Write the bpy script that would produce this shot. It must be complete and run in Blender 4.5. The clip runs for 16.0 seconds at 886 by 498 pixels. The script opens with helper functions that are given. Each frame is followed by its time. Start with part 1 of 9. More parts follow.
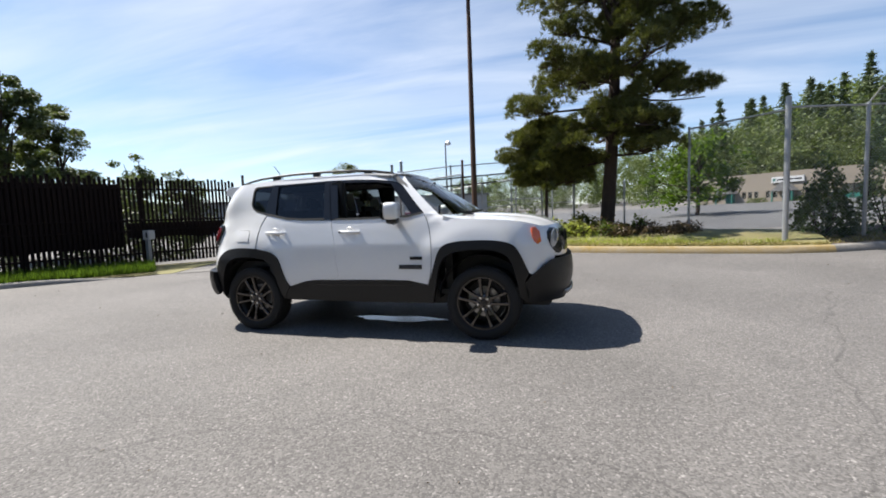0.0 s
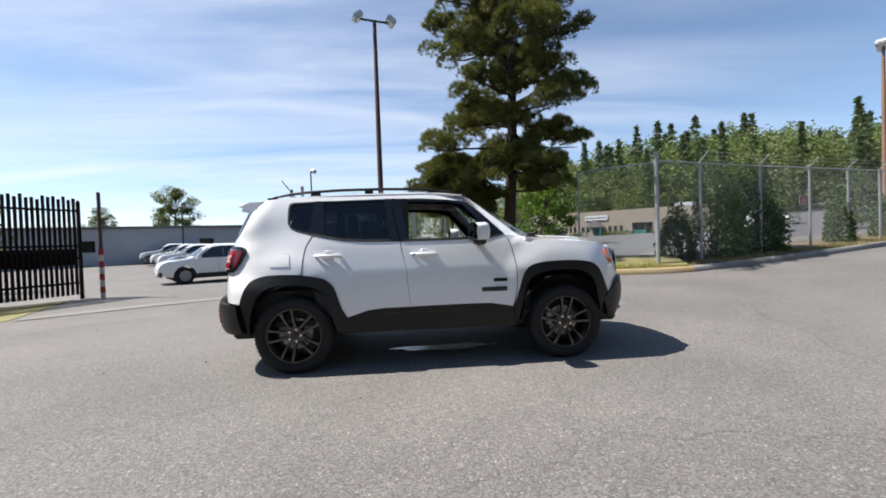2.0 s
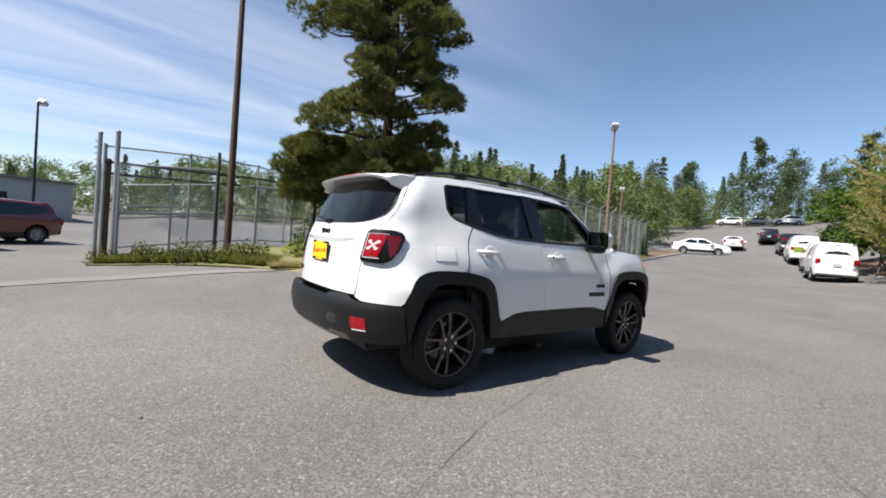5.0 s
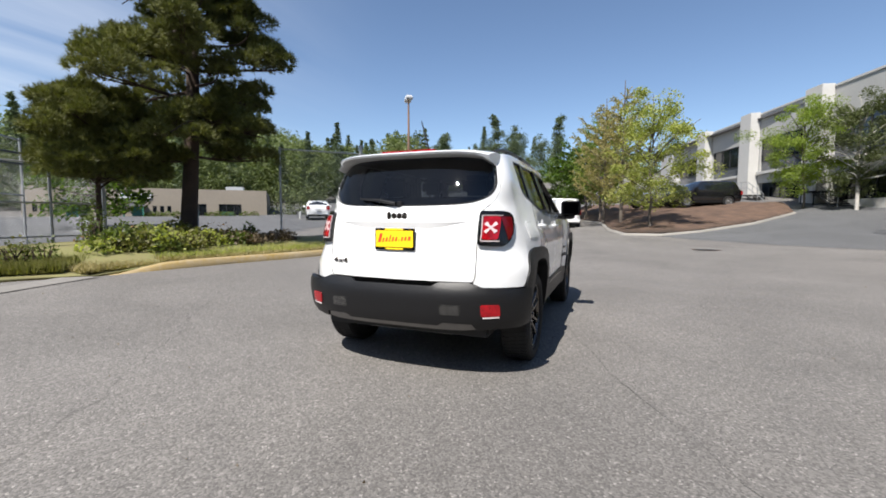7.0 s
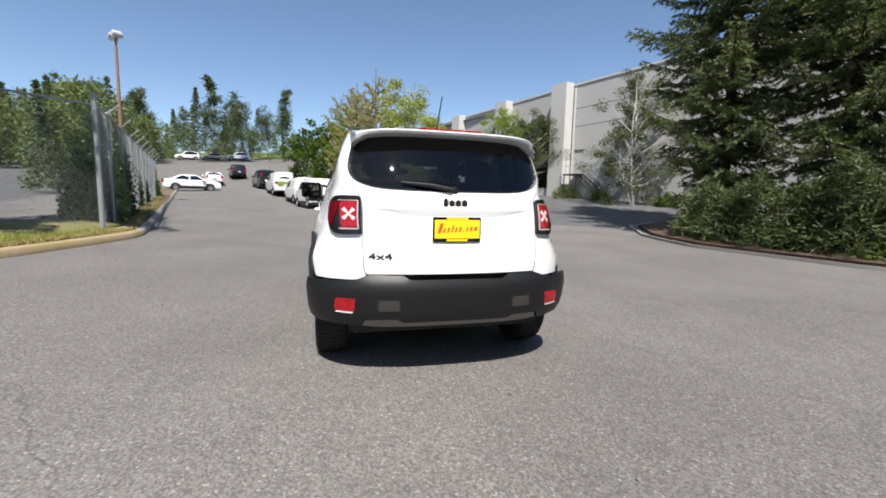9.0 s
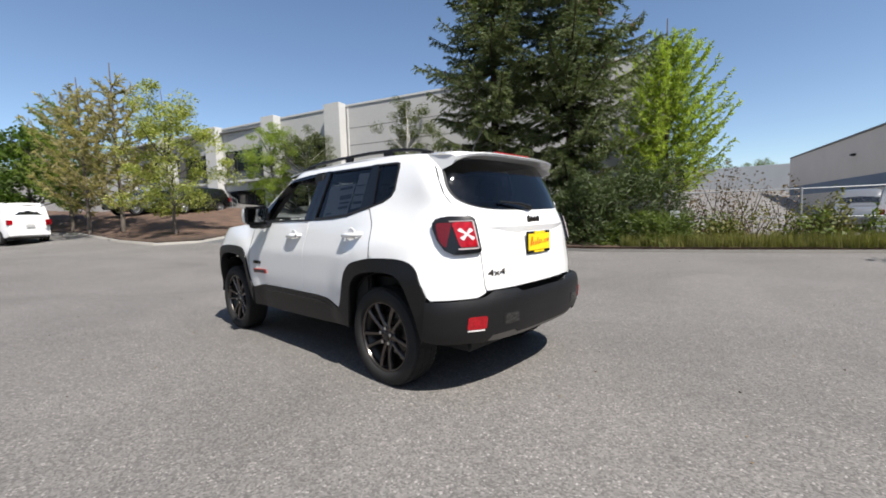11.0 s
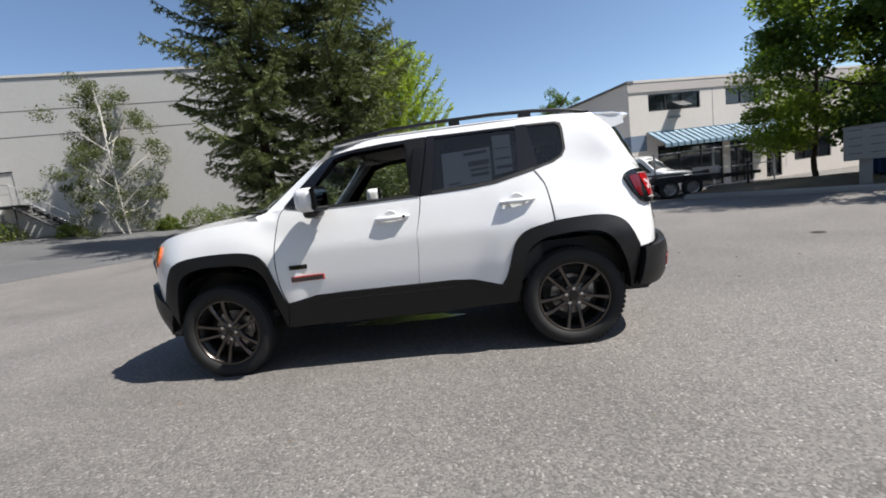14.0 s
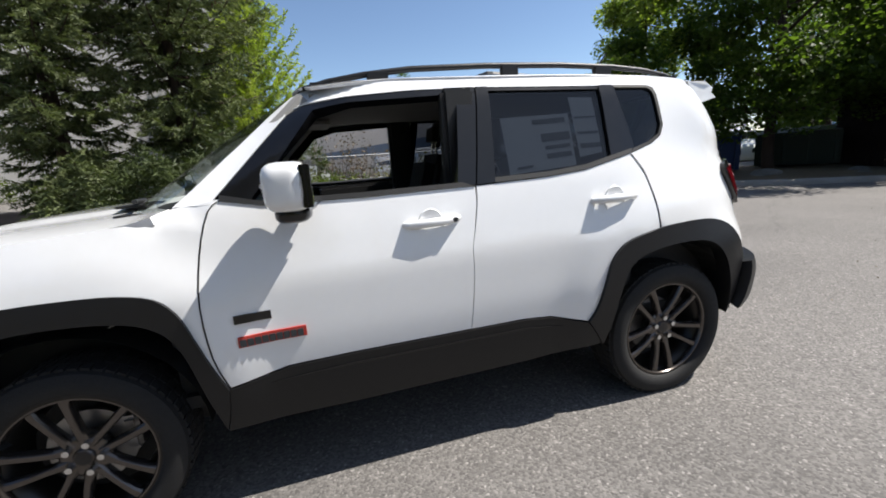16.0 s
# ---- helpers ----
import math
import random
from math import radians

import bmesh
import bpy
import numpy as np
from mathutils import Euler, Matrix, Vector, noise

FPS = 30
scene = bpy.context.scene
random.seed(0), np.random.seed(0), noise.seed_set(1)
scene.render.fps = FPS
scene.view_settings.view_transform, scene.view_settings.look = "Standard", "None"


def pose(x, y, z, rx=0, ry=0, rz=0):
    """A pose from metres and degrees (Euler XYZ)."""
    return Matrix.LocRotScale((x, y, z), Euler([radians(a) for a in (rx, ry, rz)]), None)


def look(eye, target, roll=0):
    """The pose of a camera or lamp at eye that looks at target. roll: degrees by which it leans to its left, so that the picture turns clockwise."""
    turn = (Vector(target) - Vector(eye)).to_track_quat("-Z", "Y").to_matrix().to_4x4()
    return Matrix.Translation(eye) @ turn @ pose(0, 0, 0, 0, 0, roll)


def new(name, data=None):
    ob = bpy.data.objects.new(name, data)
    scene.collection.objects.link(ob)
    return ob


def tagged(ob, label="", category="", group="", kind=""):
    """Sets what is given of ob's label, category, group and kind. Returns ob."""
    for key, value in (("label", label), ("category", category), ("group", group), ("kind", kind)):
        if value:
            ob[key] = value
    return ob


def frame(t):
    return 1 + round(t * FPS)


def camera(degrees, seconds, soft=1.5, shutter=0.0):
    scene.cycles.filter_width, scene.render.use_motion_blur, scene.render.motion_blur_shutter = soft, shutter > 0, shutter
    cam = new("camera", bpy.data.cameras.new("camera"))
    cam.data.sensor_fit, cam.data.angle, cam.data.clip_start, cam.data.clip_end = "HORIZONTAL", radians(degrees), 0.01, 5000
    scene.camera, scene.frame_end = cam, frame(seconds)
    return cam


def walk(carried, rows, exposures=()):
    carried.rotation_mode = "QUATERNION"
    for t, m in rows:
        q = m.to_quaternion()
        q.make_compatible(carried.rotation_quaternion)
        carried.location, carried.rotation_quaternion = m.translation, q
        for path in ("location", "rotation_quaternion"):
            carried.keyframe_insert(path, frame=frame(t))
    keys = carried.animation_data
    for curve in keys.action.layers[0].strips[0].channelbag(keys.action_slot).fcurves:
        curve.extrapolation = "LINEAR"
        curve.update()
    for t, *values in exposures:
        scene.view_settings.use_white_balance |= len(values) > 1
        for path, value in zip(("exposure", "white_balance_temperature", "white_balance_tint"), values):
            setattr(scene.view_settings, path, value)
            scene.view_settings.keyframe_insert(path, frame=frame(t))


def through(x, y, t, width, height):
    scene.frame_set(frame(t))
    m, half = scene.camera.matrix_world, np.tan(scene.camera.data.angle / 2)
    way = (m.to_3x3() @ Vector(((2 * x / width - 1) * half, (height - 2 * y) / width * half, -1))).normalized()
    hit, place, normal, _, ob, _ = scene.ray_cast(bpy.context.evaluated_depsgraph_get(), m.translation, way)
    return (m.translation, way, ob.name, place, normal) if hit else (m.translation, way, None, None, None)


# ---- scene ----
# ---- camera ----
cam = camera(92.9, 16.0, soft=1.8)
PATH = [
    (0, (2.049, -4.696, 1.198), (1.483, -2.785, 1.034), -2.3),
    (0.5, (1.459, -4.794, 1.186), (0.993, -2.855, 1.032), -2.2),
    (1, (0.9, -4.879, 1.183), (0.721, -2.89, 1.088), -2.4),
    (1.5, (0.323, -4.891, 1.164), (0.337, -2.896, 1.021), -3.0),
    (2, (-0.252, -4.82, 1.174), (-0.069, -2.829, 1.135), -2.0),
    (2.5, (-0.825, -4.738, 1.17), (-0.394, -2.786, 1.121), 0.9),
    (3, (-1.357, -4.541, 1.17), (-0.788, -2.624, 1.13), 3.2),
    (3.2, (-1.591, -4.488, 1.152), (-0.922, -2.604, 1.11), 2.5),
    (5.3, (-3.623, -3.114, 1.152), (-2.231, -1.681, 1.057), 3.1),
    (5.5, (-3.812, -2.957, 1.143), (-2.294, -1.665, 0.983), 2.0),
    (6, (-4.158, -2.479, 1.123), (-2.519, -1.354, 0.904), 0.7),
    (6.5, (-4.459, -1.959, 1.148), (-2.723, -0.968, 1.072), 0.0),
    (7, (-4.673, -1.427, 1.138), (-2.821, -0.686, 0.989), 0.2),
    (7.5, (-4.763, -0.872, 1.141), (-2.836, -0.346, 1.05), 2.5),
    (8, (-4.826, -0.322, 1.148), (-2.839, -0.16, 0.994), 2.5),
    (8.5, (-4.672, 0.227, 1.163), (-2.682, 0.135, 0.982), 3.8),
    (9, (-4.587, 0.769, 1.166), (-2.667, 0.259, 0.937), 1.3),
    (9.5, (-4.366, 1.302, 1.169), (-2.533, 0.541, 0.921), -3.1),
    (10, (-4.183, 1.824, 1.182), (-2.512, 0.744, 0.982), -3.8),
    (10.2, (-4.112, 2.011, 1.206), (-2.508, 0.833, 1.016), -2.9),
    (12.3, (-2.367, 3.585, 1.163), (-1.56, 1.766, 0.955), -4.6),
    (12.5, (-2.176, 3.67, 1.171), (-1.484, 1.807, 0.943), -4.8),
    (13, (-1.631, 3.809, 1.185), (-1.059, 1.906, 0.957), -6.0),
    (13.5, (-1.123, 3.906, 1.192), (-0.861, 1.935, 0.977), -7.3),
    (14, (-0.638, 3.806, 1.181), (-0.481, 1.829, 0.921), -7.2),
    (14.5, (-0.209, 3.625, 1.198), (-0.238, 1.636, 0.996), -6.0),
    (14.6, (-0.134, 3.582, 1.201), (-0.251, 1.597, 0.987), -5.7),
    (15, (0.102, 3.373, 1.217), (-0.215, 1.42, 0.927), -6.6),
    (15.5, (0.261, 2.944, 1.272), (-0.057, 0.991, 0.977), -4.3),
    (16, (0.371, 2.508, 1.301), (-0.177, 0.63, 0.885), -4.4),
]
walk(cam, [(t, look(e, g, r)) for t, e, g, r in PATH], [(0.0, 1.22), (3.0, 1.2), (6.0, 1.12), (10.0, 1.06), (16.0, 1.08)])


# ---- light: afternoon sun from behind the car, clear sky with thin cirrus in the north ----
SUN_TO = Vector((-0.71, 0.115, 1.0)).normalized()
world = bpy.data.worlds.new("sky")
scene.world = world
world.use_nodes = True
wn, wl = world.node_tree.nodes, world.node_tree.links
sky = wn.new("ShaderNodeTexSky")
sky.sky_type, sky.sun_disc = "NISHITA", False
sky.sun_elevation = math.asin(SUN_TO.z)
sky.sun_rotation = math.atan2(SUN_TO.x, SUN_TO.y)
sky.air_density, sky.dust_density, sky.ozone_density = 0.85, 0.2, 2.0
geo = wn.new("ShaderNodeTexCoord")
# cirrus: noise stretched along one heading, thicker to the north-west, none in the south
flat = wn.new("ShaderNodeVectorMath"); flat.operation = "MULTIPLY"
flat.inputs[1].default_value = (1.0, 1.0, 0.0)
sep = wn.new("ShaderNodeSeparateXYZ")
wl.new(geo.outputs["Generated"], sep.inputs[0])
den = wn.new("ShaderNodeMath"); den.operation = "ADD"; den.inputs[1].default_value = 0.12
wl.new(sep.outputs[2], den.inputs[0])
dome = wn.new("ShaderNodeVectorMath"); dome.operation = "SCALE"
inv = wn.new("ShaderNodeMath"); inv.operation = "DIVIDE"; inv.inputs[0].default_value = 1.0
wl.new(den.outputs[0], inv.inputs[1])
wl.new(geo.outputs["Generated"], dome.inputs[0])
wl.new(inv.outputs[0], dome.inputs["Scale"])
wl.new(dome.outputs[0], flat.inputs[0])
turnmap = wn.new("ShaderNodeMapping")
turnmap.inputs["Rotation"].default_value = (0, 0, radians(75))
turnmap.inputs["Scale"].default_value = (0.35, 1.5, 1.0)
wl.new(flat.outputs[0], turnmap.inputs[0])
cloud = wn.new("ShaderNodeTexNoise")
cloud.inputs["Scale"].default_value, cloud.inputs["Detail"].default_value = 1.3, 7.0
cloud.inputs["Roughness"].default_value, cloud.inputs["Distortion"].default_value = 0.55, 0.6
wl.new(turnmap.outputs[0], cloud.inputs["Vector"])
ramp = wn.new("ShaderNodeMapRange"); ramp.interpolation_type = "SMOOTHSTEP"
ramp.inputs["From Min"].default_value, ramp.inputs["From Max"].default_value = 0.22, 0.86
wl.new(cloud.outputs["Fac"], ramp.inputs["Value"])
heading = wn.new("ShaderNodeVectorMath"); heading.operation = "DOT_PRODUCT"
heading.inputs[1].default_value = (-0.45, 0.9, 0.0)
wl.new(geo.outputs["Generated"], heading.inputs[0])
north = wn.new("ShaderNodeMapRange"); north.interpolation_type = "SMOOTHSTEP"
north.inputs["From Min"].default_value, north.inputs["From Max"].default_value = 0.0, 0.9
wl.new(heading.outputs["Value"], north.inputs["Value"])
amount = wn.new("ShaderNodeMath"); amount.operation = "MULTIPLY"
wl.new(ramp.outputs[0], amount.inputs[0]); wl.new(north.outputs[0], amount.inputs[1])
most = wn.new("ShaderNodeMath"); most.operation = "MULTIPLY"; most.inputs[1].default_value = 0.68
wl.new(amount.outputs[0], most.inputs[0])
mixsky = wn.new("ShaderNodeMix"); mixsky.data_type = "RGBA"
mixsky.inputs["B"].default_value = (6.0, 6.4, 7.1, 1)
wl.new(most.outputs[0], mixsky.inputs["Factor"])
wl.new(sky.outputs[0], mixsky.inputs["A"])
wl.new(mixsky.outputs["Result"], wn["Background"].inputs[0])
wn["Background"].inputs[1].default_value = 0.073
sun = new("sun", bpy.data.lights.new("sun", "SUN"))
sun.data.energy, sun.data.angle, sun.data.color = 4.25, radians(0.53), (1.0, 0.95, 0.88)
sun.matrix_world = look(SUN_TO * 60, (0, 0, 0))


# ---- materials ----
def material(name, color, rough=0.6, metal=0.0, vary=0.12, coarse=0.6, fine=25.0, bump=0.0, grain=150.0, coat=0.0, second=None, island=0.0, spec=0.5):
    """A surface with a colour that drifts at two scales, and a fine relief."""
    m = bpy.data.materials.new(name)
    m.use_nodes = True
    n, l = m.node_tree.nodes, m.node_tree.links
    b = n["Principled BSDF"]
    b.inputs["Roughness"].default_value, b.inputs["Metallic"].default_value = rough, metal
    b.inputs["Coat Weight"].default_value, b.inputs["Coat Roughness"].default_value = coat, 0.04
    b.inputs["Specular IOR Level"].default_value = spec
    g = n.new("ShaderNodeNewGeometry")
    big, small = n.new("ShaderNodeTexNoise"), n.new("ShaderNodeTexNoise")
    for t, s, d in ((big, coarse, 5), (small, fine, 3)):
        t.inputs["Scale"].default_value, t.inputs["Detail"].default_value = s, d
        l.new(g.outputs["Position"], t.inputs["Vector"])
    add = n.new("ShaderNodeMath"); add.operation = "ADD"
    l.new(big.outputs["Fac"], add.inputs[0]); l.new(small.outputs["Fac"], add.inputs[1])
    if island:
        isl = n.new("ShaderNodeMath"); isl.operation = "MULTIPLY_ADD"; isl.inputs[1].default_value = island
        l.new(g.outputs["Random Per Island"], isl.inputs[0]); l.new(add.outputs[0], isl.inputs[2])
        add = isl
    r = n.new("ShaderNodeMapRange")
    r.inputs["From Min"].default_value, r.inputs["From Max"].default_value = 0.6, 1.4 + island
    l.new(add.outputs[0], r.inputs["Value"])
    mix = n.new("ShaderNodeMix"); mix.data_type = "RGBA"
    c = Vector(color[:3])
    mix.inputs["A"].default_value = (*(c * (1 - vary)), 1)
    mix.inputs["B"].default_value = (*(Vector(second[:3]) if second else c * (1 + vary)), 1)
    l.new(r.outputs[0], mix.inputs["Factor"])
    l.new(mix.outputs["Result"], b.inputs["Base Color"])
    rr = n.new("ShaderNodeMapRange")
    rr.inputs["To Min"].default_value, rr.inputs["To Max"].default_value = max(0.0, rough * 0.85), min(1.0, rough * 1.15)
    l.new(small.outputs["Fac"], rr.inputs["Value"]); l.new(rr.outputs[0], b.inputs["Roughness"])
    if bump:
        k, bn = n.new("ShaderNodeBump"), n.new("ShaderNodeTexNoise")
        bn.inputs["Scale"].default_value, bn.inputs["Detail"].default_value = grain, 3
        l.new(g.outputs["Position"], bn.inputs["Vector"])
        k.inputs["Strength"].default_value, k.inputs["Distance"].default_value = bump, 0.01
        l.new(bn.outputs["Fac"], k.inputs["Height"]); l.new(k.outputs[0], b.inputs["Normal"])
    return m


def leafy(name, dark, light, rough=0.55, through=0.35, warm=None):
    """Foliage: each leaf its own tone, some light passing through."""
    m = material(name, dark, rough, vary=0.25, coarse=0.5, fine=6.0, second=light, island=0.6, spec=0.3)
    n, l = m.node_tree.nodes, m.node_tree.links
    b = n["Principled BSDF"]
    t = n.new("ShaderNodeBsdfTranslucent")
    src = b.inputs["Base Color"].links[0].from_socket
    bright = n.new("ShaderNodeMix"); bright.data_type = "RGBA"; bright.blend_type = "MULTIPLY"
    bright.inputs["Factor"].default_value = 1.0
    bright.inputs["B"].default_value = (1.5, 1.7, 0.7, 1)
    l.new(src, bright.inputs["A"]); l.new(bright.outputs["Result"], t.inputs["Color"])
    s = n.new("ShaderNodeMixShader"); s.inputs[0].default_value = through
    l.new(b.outputs[0], s.inputs[1]); l.new(t.outputs[0], s.inputs[2])
    l.new(s.outputs[0], n["Material Output"].inputs["Surface"])
    return m


def asphalt_material(name, base, chips, cracks=0.0):
    m = material(name, base, 0.85, vary=0.10, coarse=0.25, fine=3.0)
    n, l = m.node_tree.nodes, m.node_tree.links
    b = n["Principled BSDF"]
    g = n.new("ShaderNodeNewGeometry")
    v = n.new("ShaderNodeTexVoronoi"); v.inputs["Scale"].default_value = 95.0
    l.new(g.outputs["Position"], v.inputs["Vector"])
    hsv = n.new("ShaderNodeSeparateColor"); l.new(v.outputs["Color"], hsv.inputs[0])
    stone = n.new("ShaderNodeMapRange"); stone.inputs["From Min"].default_value, stone.inputs["From Max"].default_value = 0.0, 1.0
    stone.inputs["To Min"].default_value, stone.inputs["To Max"].default_value = 0.6, 1.3
    l.new(hsv.outputs[0], stone.inputs["Value"])
    pale = n.new("ShaderNodeMapRange")
    pale.inputs["From Min"].default_value, pale.inputs["From Max"].default_value = 0.93, 0.98
    pale.inputs["To Max"].default_value = chips
    l.new(hsv.outputs[1], pale.inputs["Value"])
    fac = n.new("ShaderNodeMath"); fac.operation = "ADD"
    l.new(stone.outputs[0], fac.inputs[0]); l.new(pale.outputs[0], fac.inputs[1])
    src = b.inputs["Base Color"].links[0].from_socket
    sc = n.new("ShaderNodeVectorMath"); sc.operation = "SCALE"
    l.new(src, sc.inputs[0]); l.new(fac.outputs[0], sc.inputs["Scale"])
    last = sc.outputs[0]
    # long stains
    st = n.new("ShaderNodeTexNoise"); st.inputs["Scale"].default_value, st.inputs["Detail"].default_value = 0.5, 6
    st.inputs["Distortion"].default_value = 0.8
    l.new(g.outputs["Position"], st.inputs["Vector"])
    sm = n.new("ShaderNodeMapRange"); sm.inputs["From Min"].default_value, sm.inputs["From Max"].default_value = 0.3, 0.72
    sm.inputs["To Min"].default_value, sm.inputs["To Max"].default_value = 0.84, 1.1
    l.new(st.outputs["Fac"], sm.inputs["Value"])
    s2 = n.new("ShaderNodeVectorMath"); s2.operation = "SCALE"
    l.new(last, s2.inputs[0]); l.new(sm.outputs[0], s2.inputs["Scale"]); last = s2.outputs[0]
    if cracks:
        w = n.new("ShaderNodeTexNoise"); w.inputs["Scale"].default_value, w.inputs["Detail"].default_value = 1.2, 4
        l.new(g.outputs["Position"], w.inputs["Vector"])
        mx = n.new("ShaderNodeVectorMath"); mx.operation = "MULTIPLY_ADD"; mx.inputs[1].default_value = (0.7, 0.7, 0.0)
        l.new(w.outputs["Color"], mx.inputs[0]); l.new(g.outputs["Position"], mx.inputs[2])
        e = n.new("ShaderNodeTexVoronoi"); e.feature = "DISTANCE_TO_EDGE"; e.inputs["Scale"].default_value = 0.16
        l.new(mx.outputs[0], e.inputs["Vector"])
        er = n.new("ShaderNodeMapRange"); er.inputs["From Min"].default_value, er.inputs["From Max"].default_value = 0.0, 0.0016
        er.inputs["To Min"].default_value = 1.0 - cracks; er.inputs["To Max"].default_value = 1.0
        l.new(e.outputs["Distance"], er.inputs["Value"])
        s3 = n.new("ShaderNodeVectorMath"); s3.operation = "SCALE"
        l.new(last, s3.inputs[0]); l.new(er.outputs[0], s3.inputs["Scale"]); last = s3.outputs[0]
    l.new(last, b.inputs["Base Color"])
    k = n.new("ShaderNodeBump"); k.inputs["Strength"].default_value, k.inputs["Distance"].default_value = 0.45, 0.004
    l.new(v.outputs["Distance"], k.inputs["Height"]); k.invert = True
    l.new(k.outputs[0], b.inputs["Normal"])
    return m


def glass_material(name, color, dark=0.0, rough=0.02):
    """Thin glass: a clear mirror over a tinted, see-through sheet."""
    m = bpy.data.materials.new(name)
    m.use_nodes = True
    n, l = m.node_tree.nodes, m.node_tree.links
    n.remove(n["Principled BSDF"])
    tr, gl, mix, fr = n.new("ShaderNodeBsdfTransparent"), n.new("ShaderNodeBsdfGlossy"), n.new("ShaderNodeMixShader"), n.new("ShaderNodeLayerWeight")
    tr.inputs["Color"].default_value = (*color, 1)
    gl.inputs["Roughness"].default_value = rough
    fr.inputs["Blend"].default_value = 0.5
    steep, share = n.new("ShaderNodeMath"), n.new("ShaderNodeMath")
    steep.operation, share.operation = "POWER", "MULTIPLY_ADD"
    steep.inputs[1].default_value = 4.5
    share.inputs[1].default_value, share.inputs[2].default_value = 0.85, 0.05
    l.new(fr.outputs["Facing"], steep.inputs[0]); l.new(steep.outputs[0], share.inputs[0])
    l.new(share.outputs[0], mix.inputs[0]); l.new(tr.outputs[0], mix.inputs[1]); l.new(gl.outputs[0], mix.inputs[2])
    l.new(mix.outputs[0], n["Material Output"].inputs["Surface"])
    return m


ASPHALT = asphalt_material("weathered_asphalt", (0.1345, 0.1262, 0.119), 0.9, 0.3)
LOT_ASPHALT = asphalt_material("lot_asphalt", (0.09, 0.091, 0.094), 0.8)
CONCRETE = material("kerb_concrete", (0.2376, 0.2244, 0.2046), 0.85, vary=0.22, bump=0.3)
GUTTER = material("worn_gutter_concrete", (0.175, 0.166, 0.155), 0.9, vary=0.2, coarse=1.0, fine=14, bump=0.3)
KERB_YELLOW = material("worn_yellow_kerb_paint", (0.42, 0.29, 0.085), 0.8, vary=0.3, coarse=1.5, fine=12, bump=0.3, second=(0.34, 0.28, 0.19))
SOIL = material("dry_soil", (0.1254, 0.0924, 0.0561), 0.95, vary=0.35, coarse=1.2, fine=18, bump=0.6, grain=40)
MULCH = material("bark_mulch", (0.07, 0.043, 0.03), 0.95, vary=0.55, coarse=1.6, fine=14, bump=1.0, grain=22, second=(0.15, 0.09, 0.06))
DRY_GRASS = material("dry_grass_ground", (0.27, 0.21, 0.1), 0.95, vary=0.35, coarse=0.8, fine=14, bump=0.8, grain=35, second=(0.15, 0.165, 0.055))
FAR_GRASS = material("mown_grass", (0.1056, 0.132, 0.0297), 0.95, vary=0.3, coarse=0.15, fine=4, bump=0.6, grain=10)
STRAW = leafy("dry_straw", (0.2, 0.165, 0.06), (0.42, 0.35, 0.17), through=0.2)
RED_LEAF = leafy("reddening_leaves", (0.1, 0.042, 0.02), (0.2, 0.13, 0.05), through=0.2)
BLADE = leafy("grass_blades", (0.0858, 0.1056, 0.0198), (0.2178, 0.198, 0.066), through=0.3)
GALV = material("galvanised_steel", (0.34, 0.35, 0.36), 0.5, 0.6, vary=0.15, fine=40)
WIRE = material("chain_link_wire", (0.3, 0.31, 0.32), 0.55, 0.5, vary=0.12)
DARK_SLAT = material("dark_brown_slat", (0.0125, 0.0078, 0.0068), 0.8, vary=0.35, fine=20, spec=0.12)
RUST = material("rusty_steel", (0.14, 0.066, 0.042), 0.8, 0.1, vary=0.35, coarse=1.5, fine=30, bump=0.2, second=(0.0726, 0.0495, 0.0396))
RUST_ORANGE = material("orange_brown_painted_steel", (0.2, 0.115, 0.075), 0.7, vary=0.25, fine=20)
TAR = material("dark_crack", (0.045, 0.044, 0.042), 0.9, vary=0.2)
DARK_STEEL = material("dark_painted_steel", (0.0198, 0.02112, 0.0231), 0.5, 0.2, vary=0.25)
LAMP_WHITE = material("lamp_housing", (0.462, 0.4686, 0.4752), 0.35, 0.2, vary=0.06)
LAMP_LENS = material("lamp_lens", (0.75, 0.77, 0.8), 0.15, vary=0.05)
PINE = leafy("pine_needles", (0.036, 0.046, 0.0125), (0.19, 0.19, 0.055), through=0.2)
LARCH = leafy("larch_needles", (0.19, 0.25, 0.04), (0.42, 0.48, 0.1), through=0.45)
CONE = material("brown_spruce_cones", (0.12, 0.06, 0.03), 0.8, vary=0.3)
SPRUCE = leafy("spruce_needles", (0.04, 0.06, 0.024), (0.172, 0.2, 0.082), through=0.2)
JUNIPER = leafy("juniper_needles", (0.0264, 0.04092, 0.01452), (0.0759, 0.099, 0.033), through=0.2)
MAPLE = leafy("maple_leaves", (0.026, 0.05, 0.01), (0.1, 0.15, 0.027), through=0.5)
LIME = leafy("lime_green_leaves", (0.11, 0.16, 0.035), (0.29, 0.34, 0.085), through=0.55)
YELLOWGREEN = leafy("yellow_green_leaves", (0.17, 0.2, 0.05), (0.42, 0.42, 0.14), through=0.45)
TAN_LEAF = leafy("fading_leaves", (0.2, 0.2, 0.075), (0.46, 0.37, 0.2), through=0.45)
GREYGREEN = leafy("birch_leaves", (0.0495, 0.066, 0.0297), (0.132, 0.1452, 0.066), through=0.35)
BUSH = leafy("clipped_bush_leaves", (0.0462, 0.0726, 0.0132), (0.1254, 0.1584, 0.033), through=0.3)
IVY = leafy("ivy_leaves", (0.025, 0.05, 0.015), (0.1, 0.15, 0.05), through=0.25)
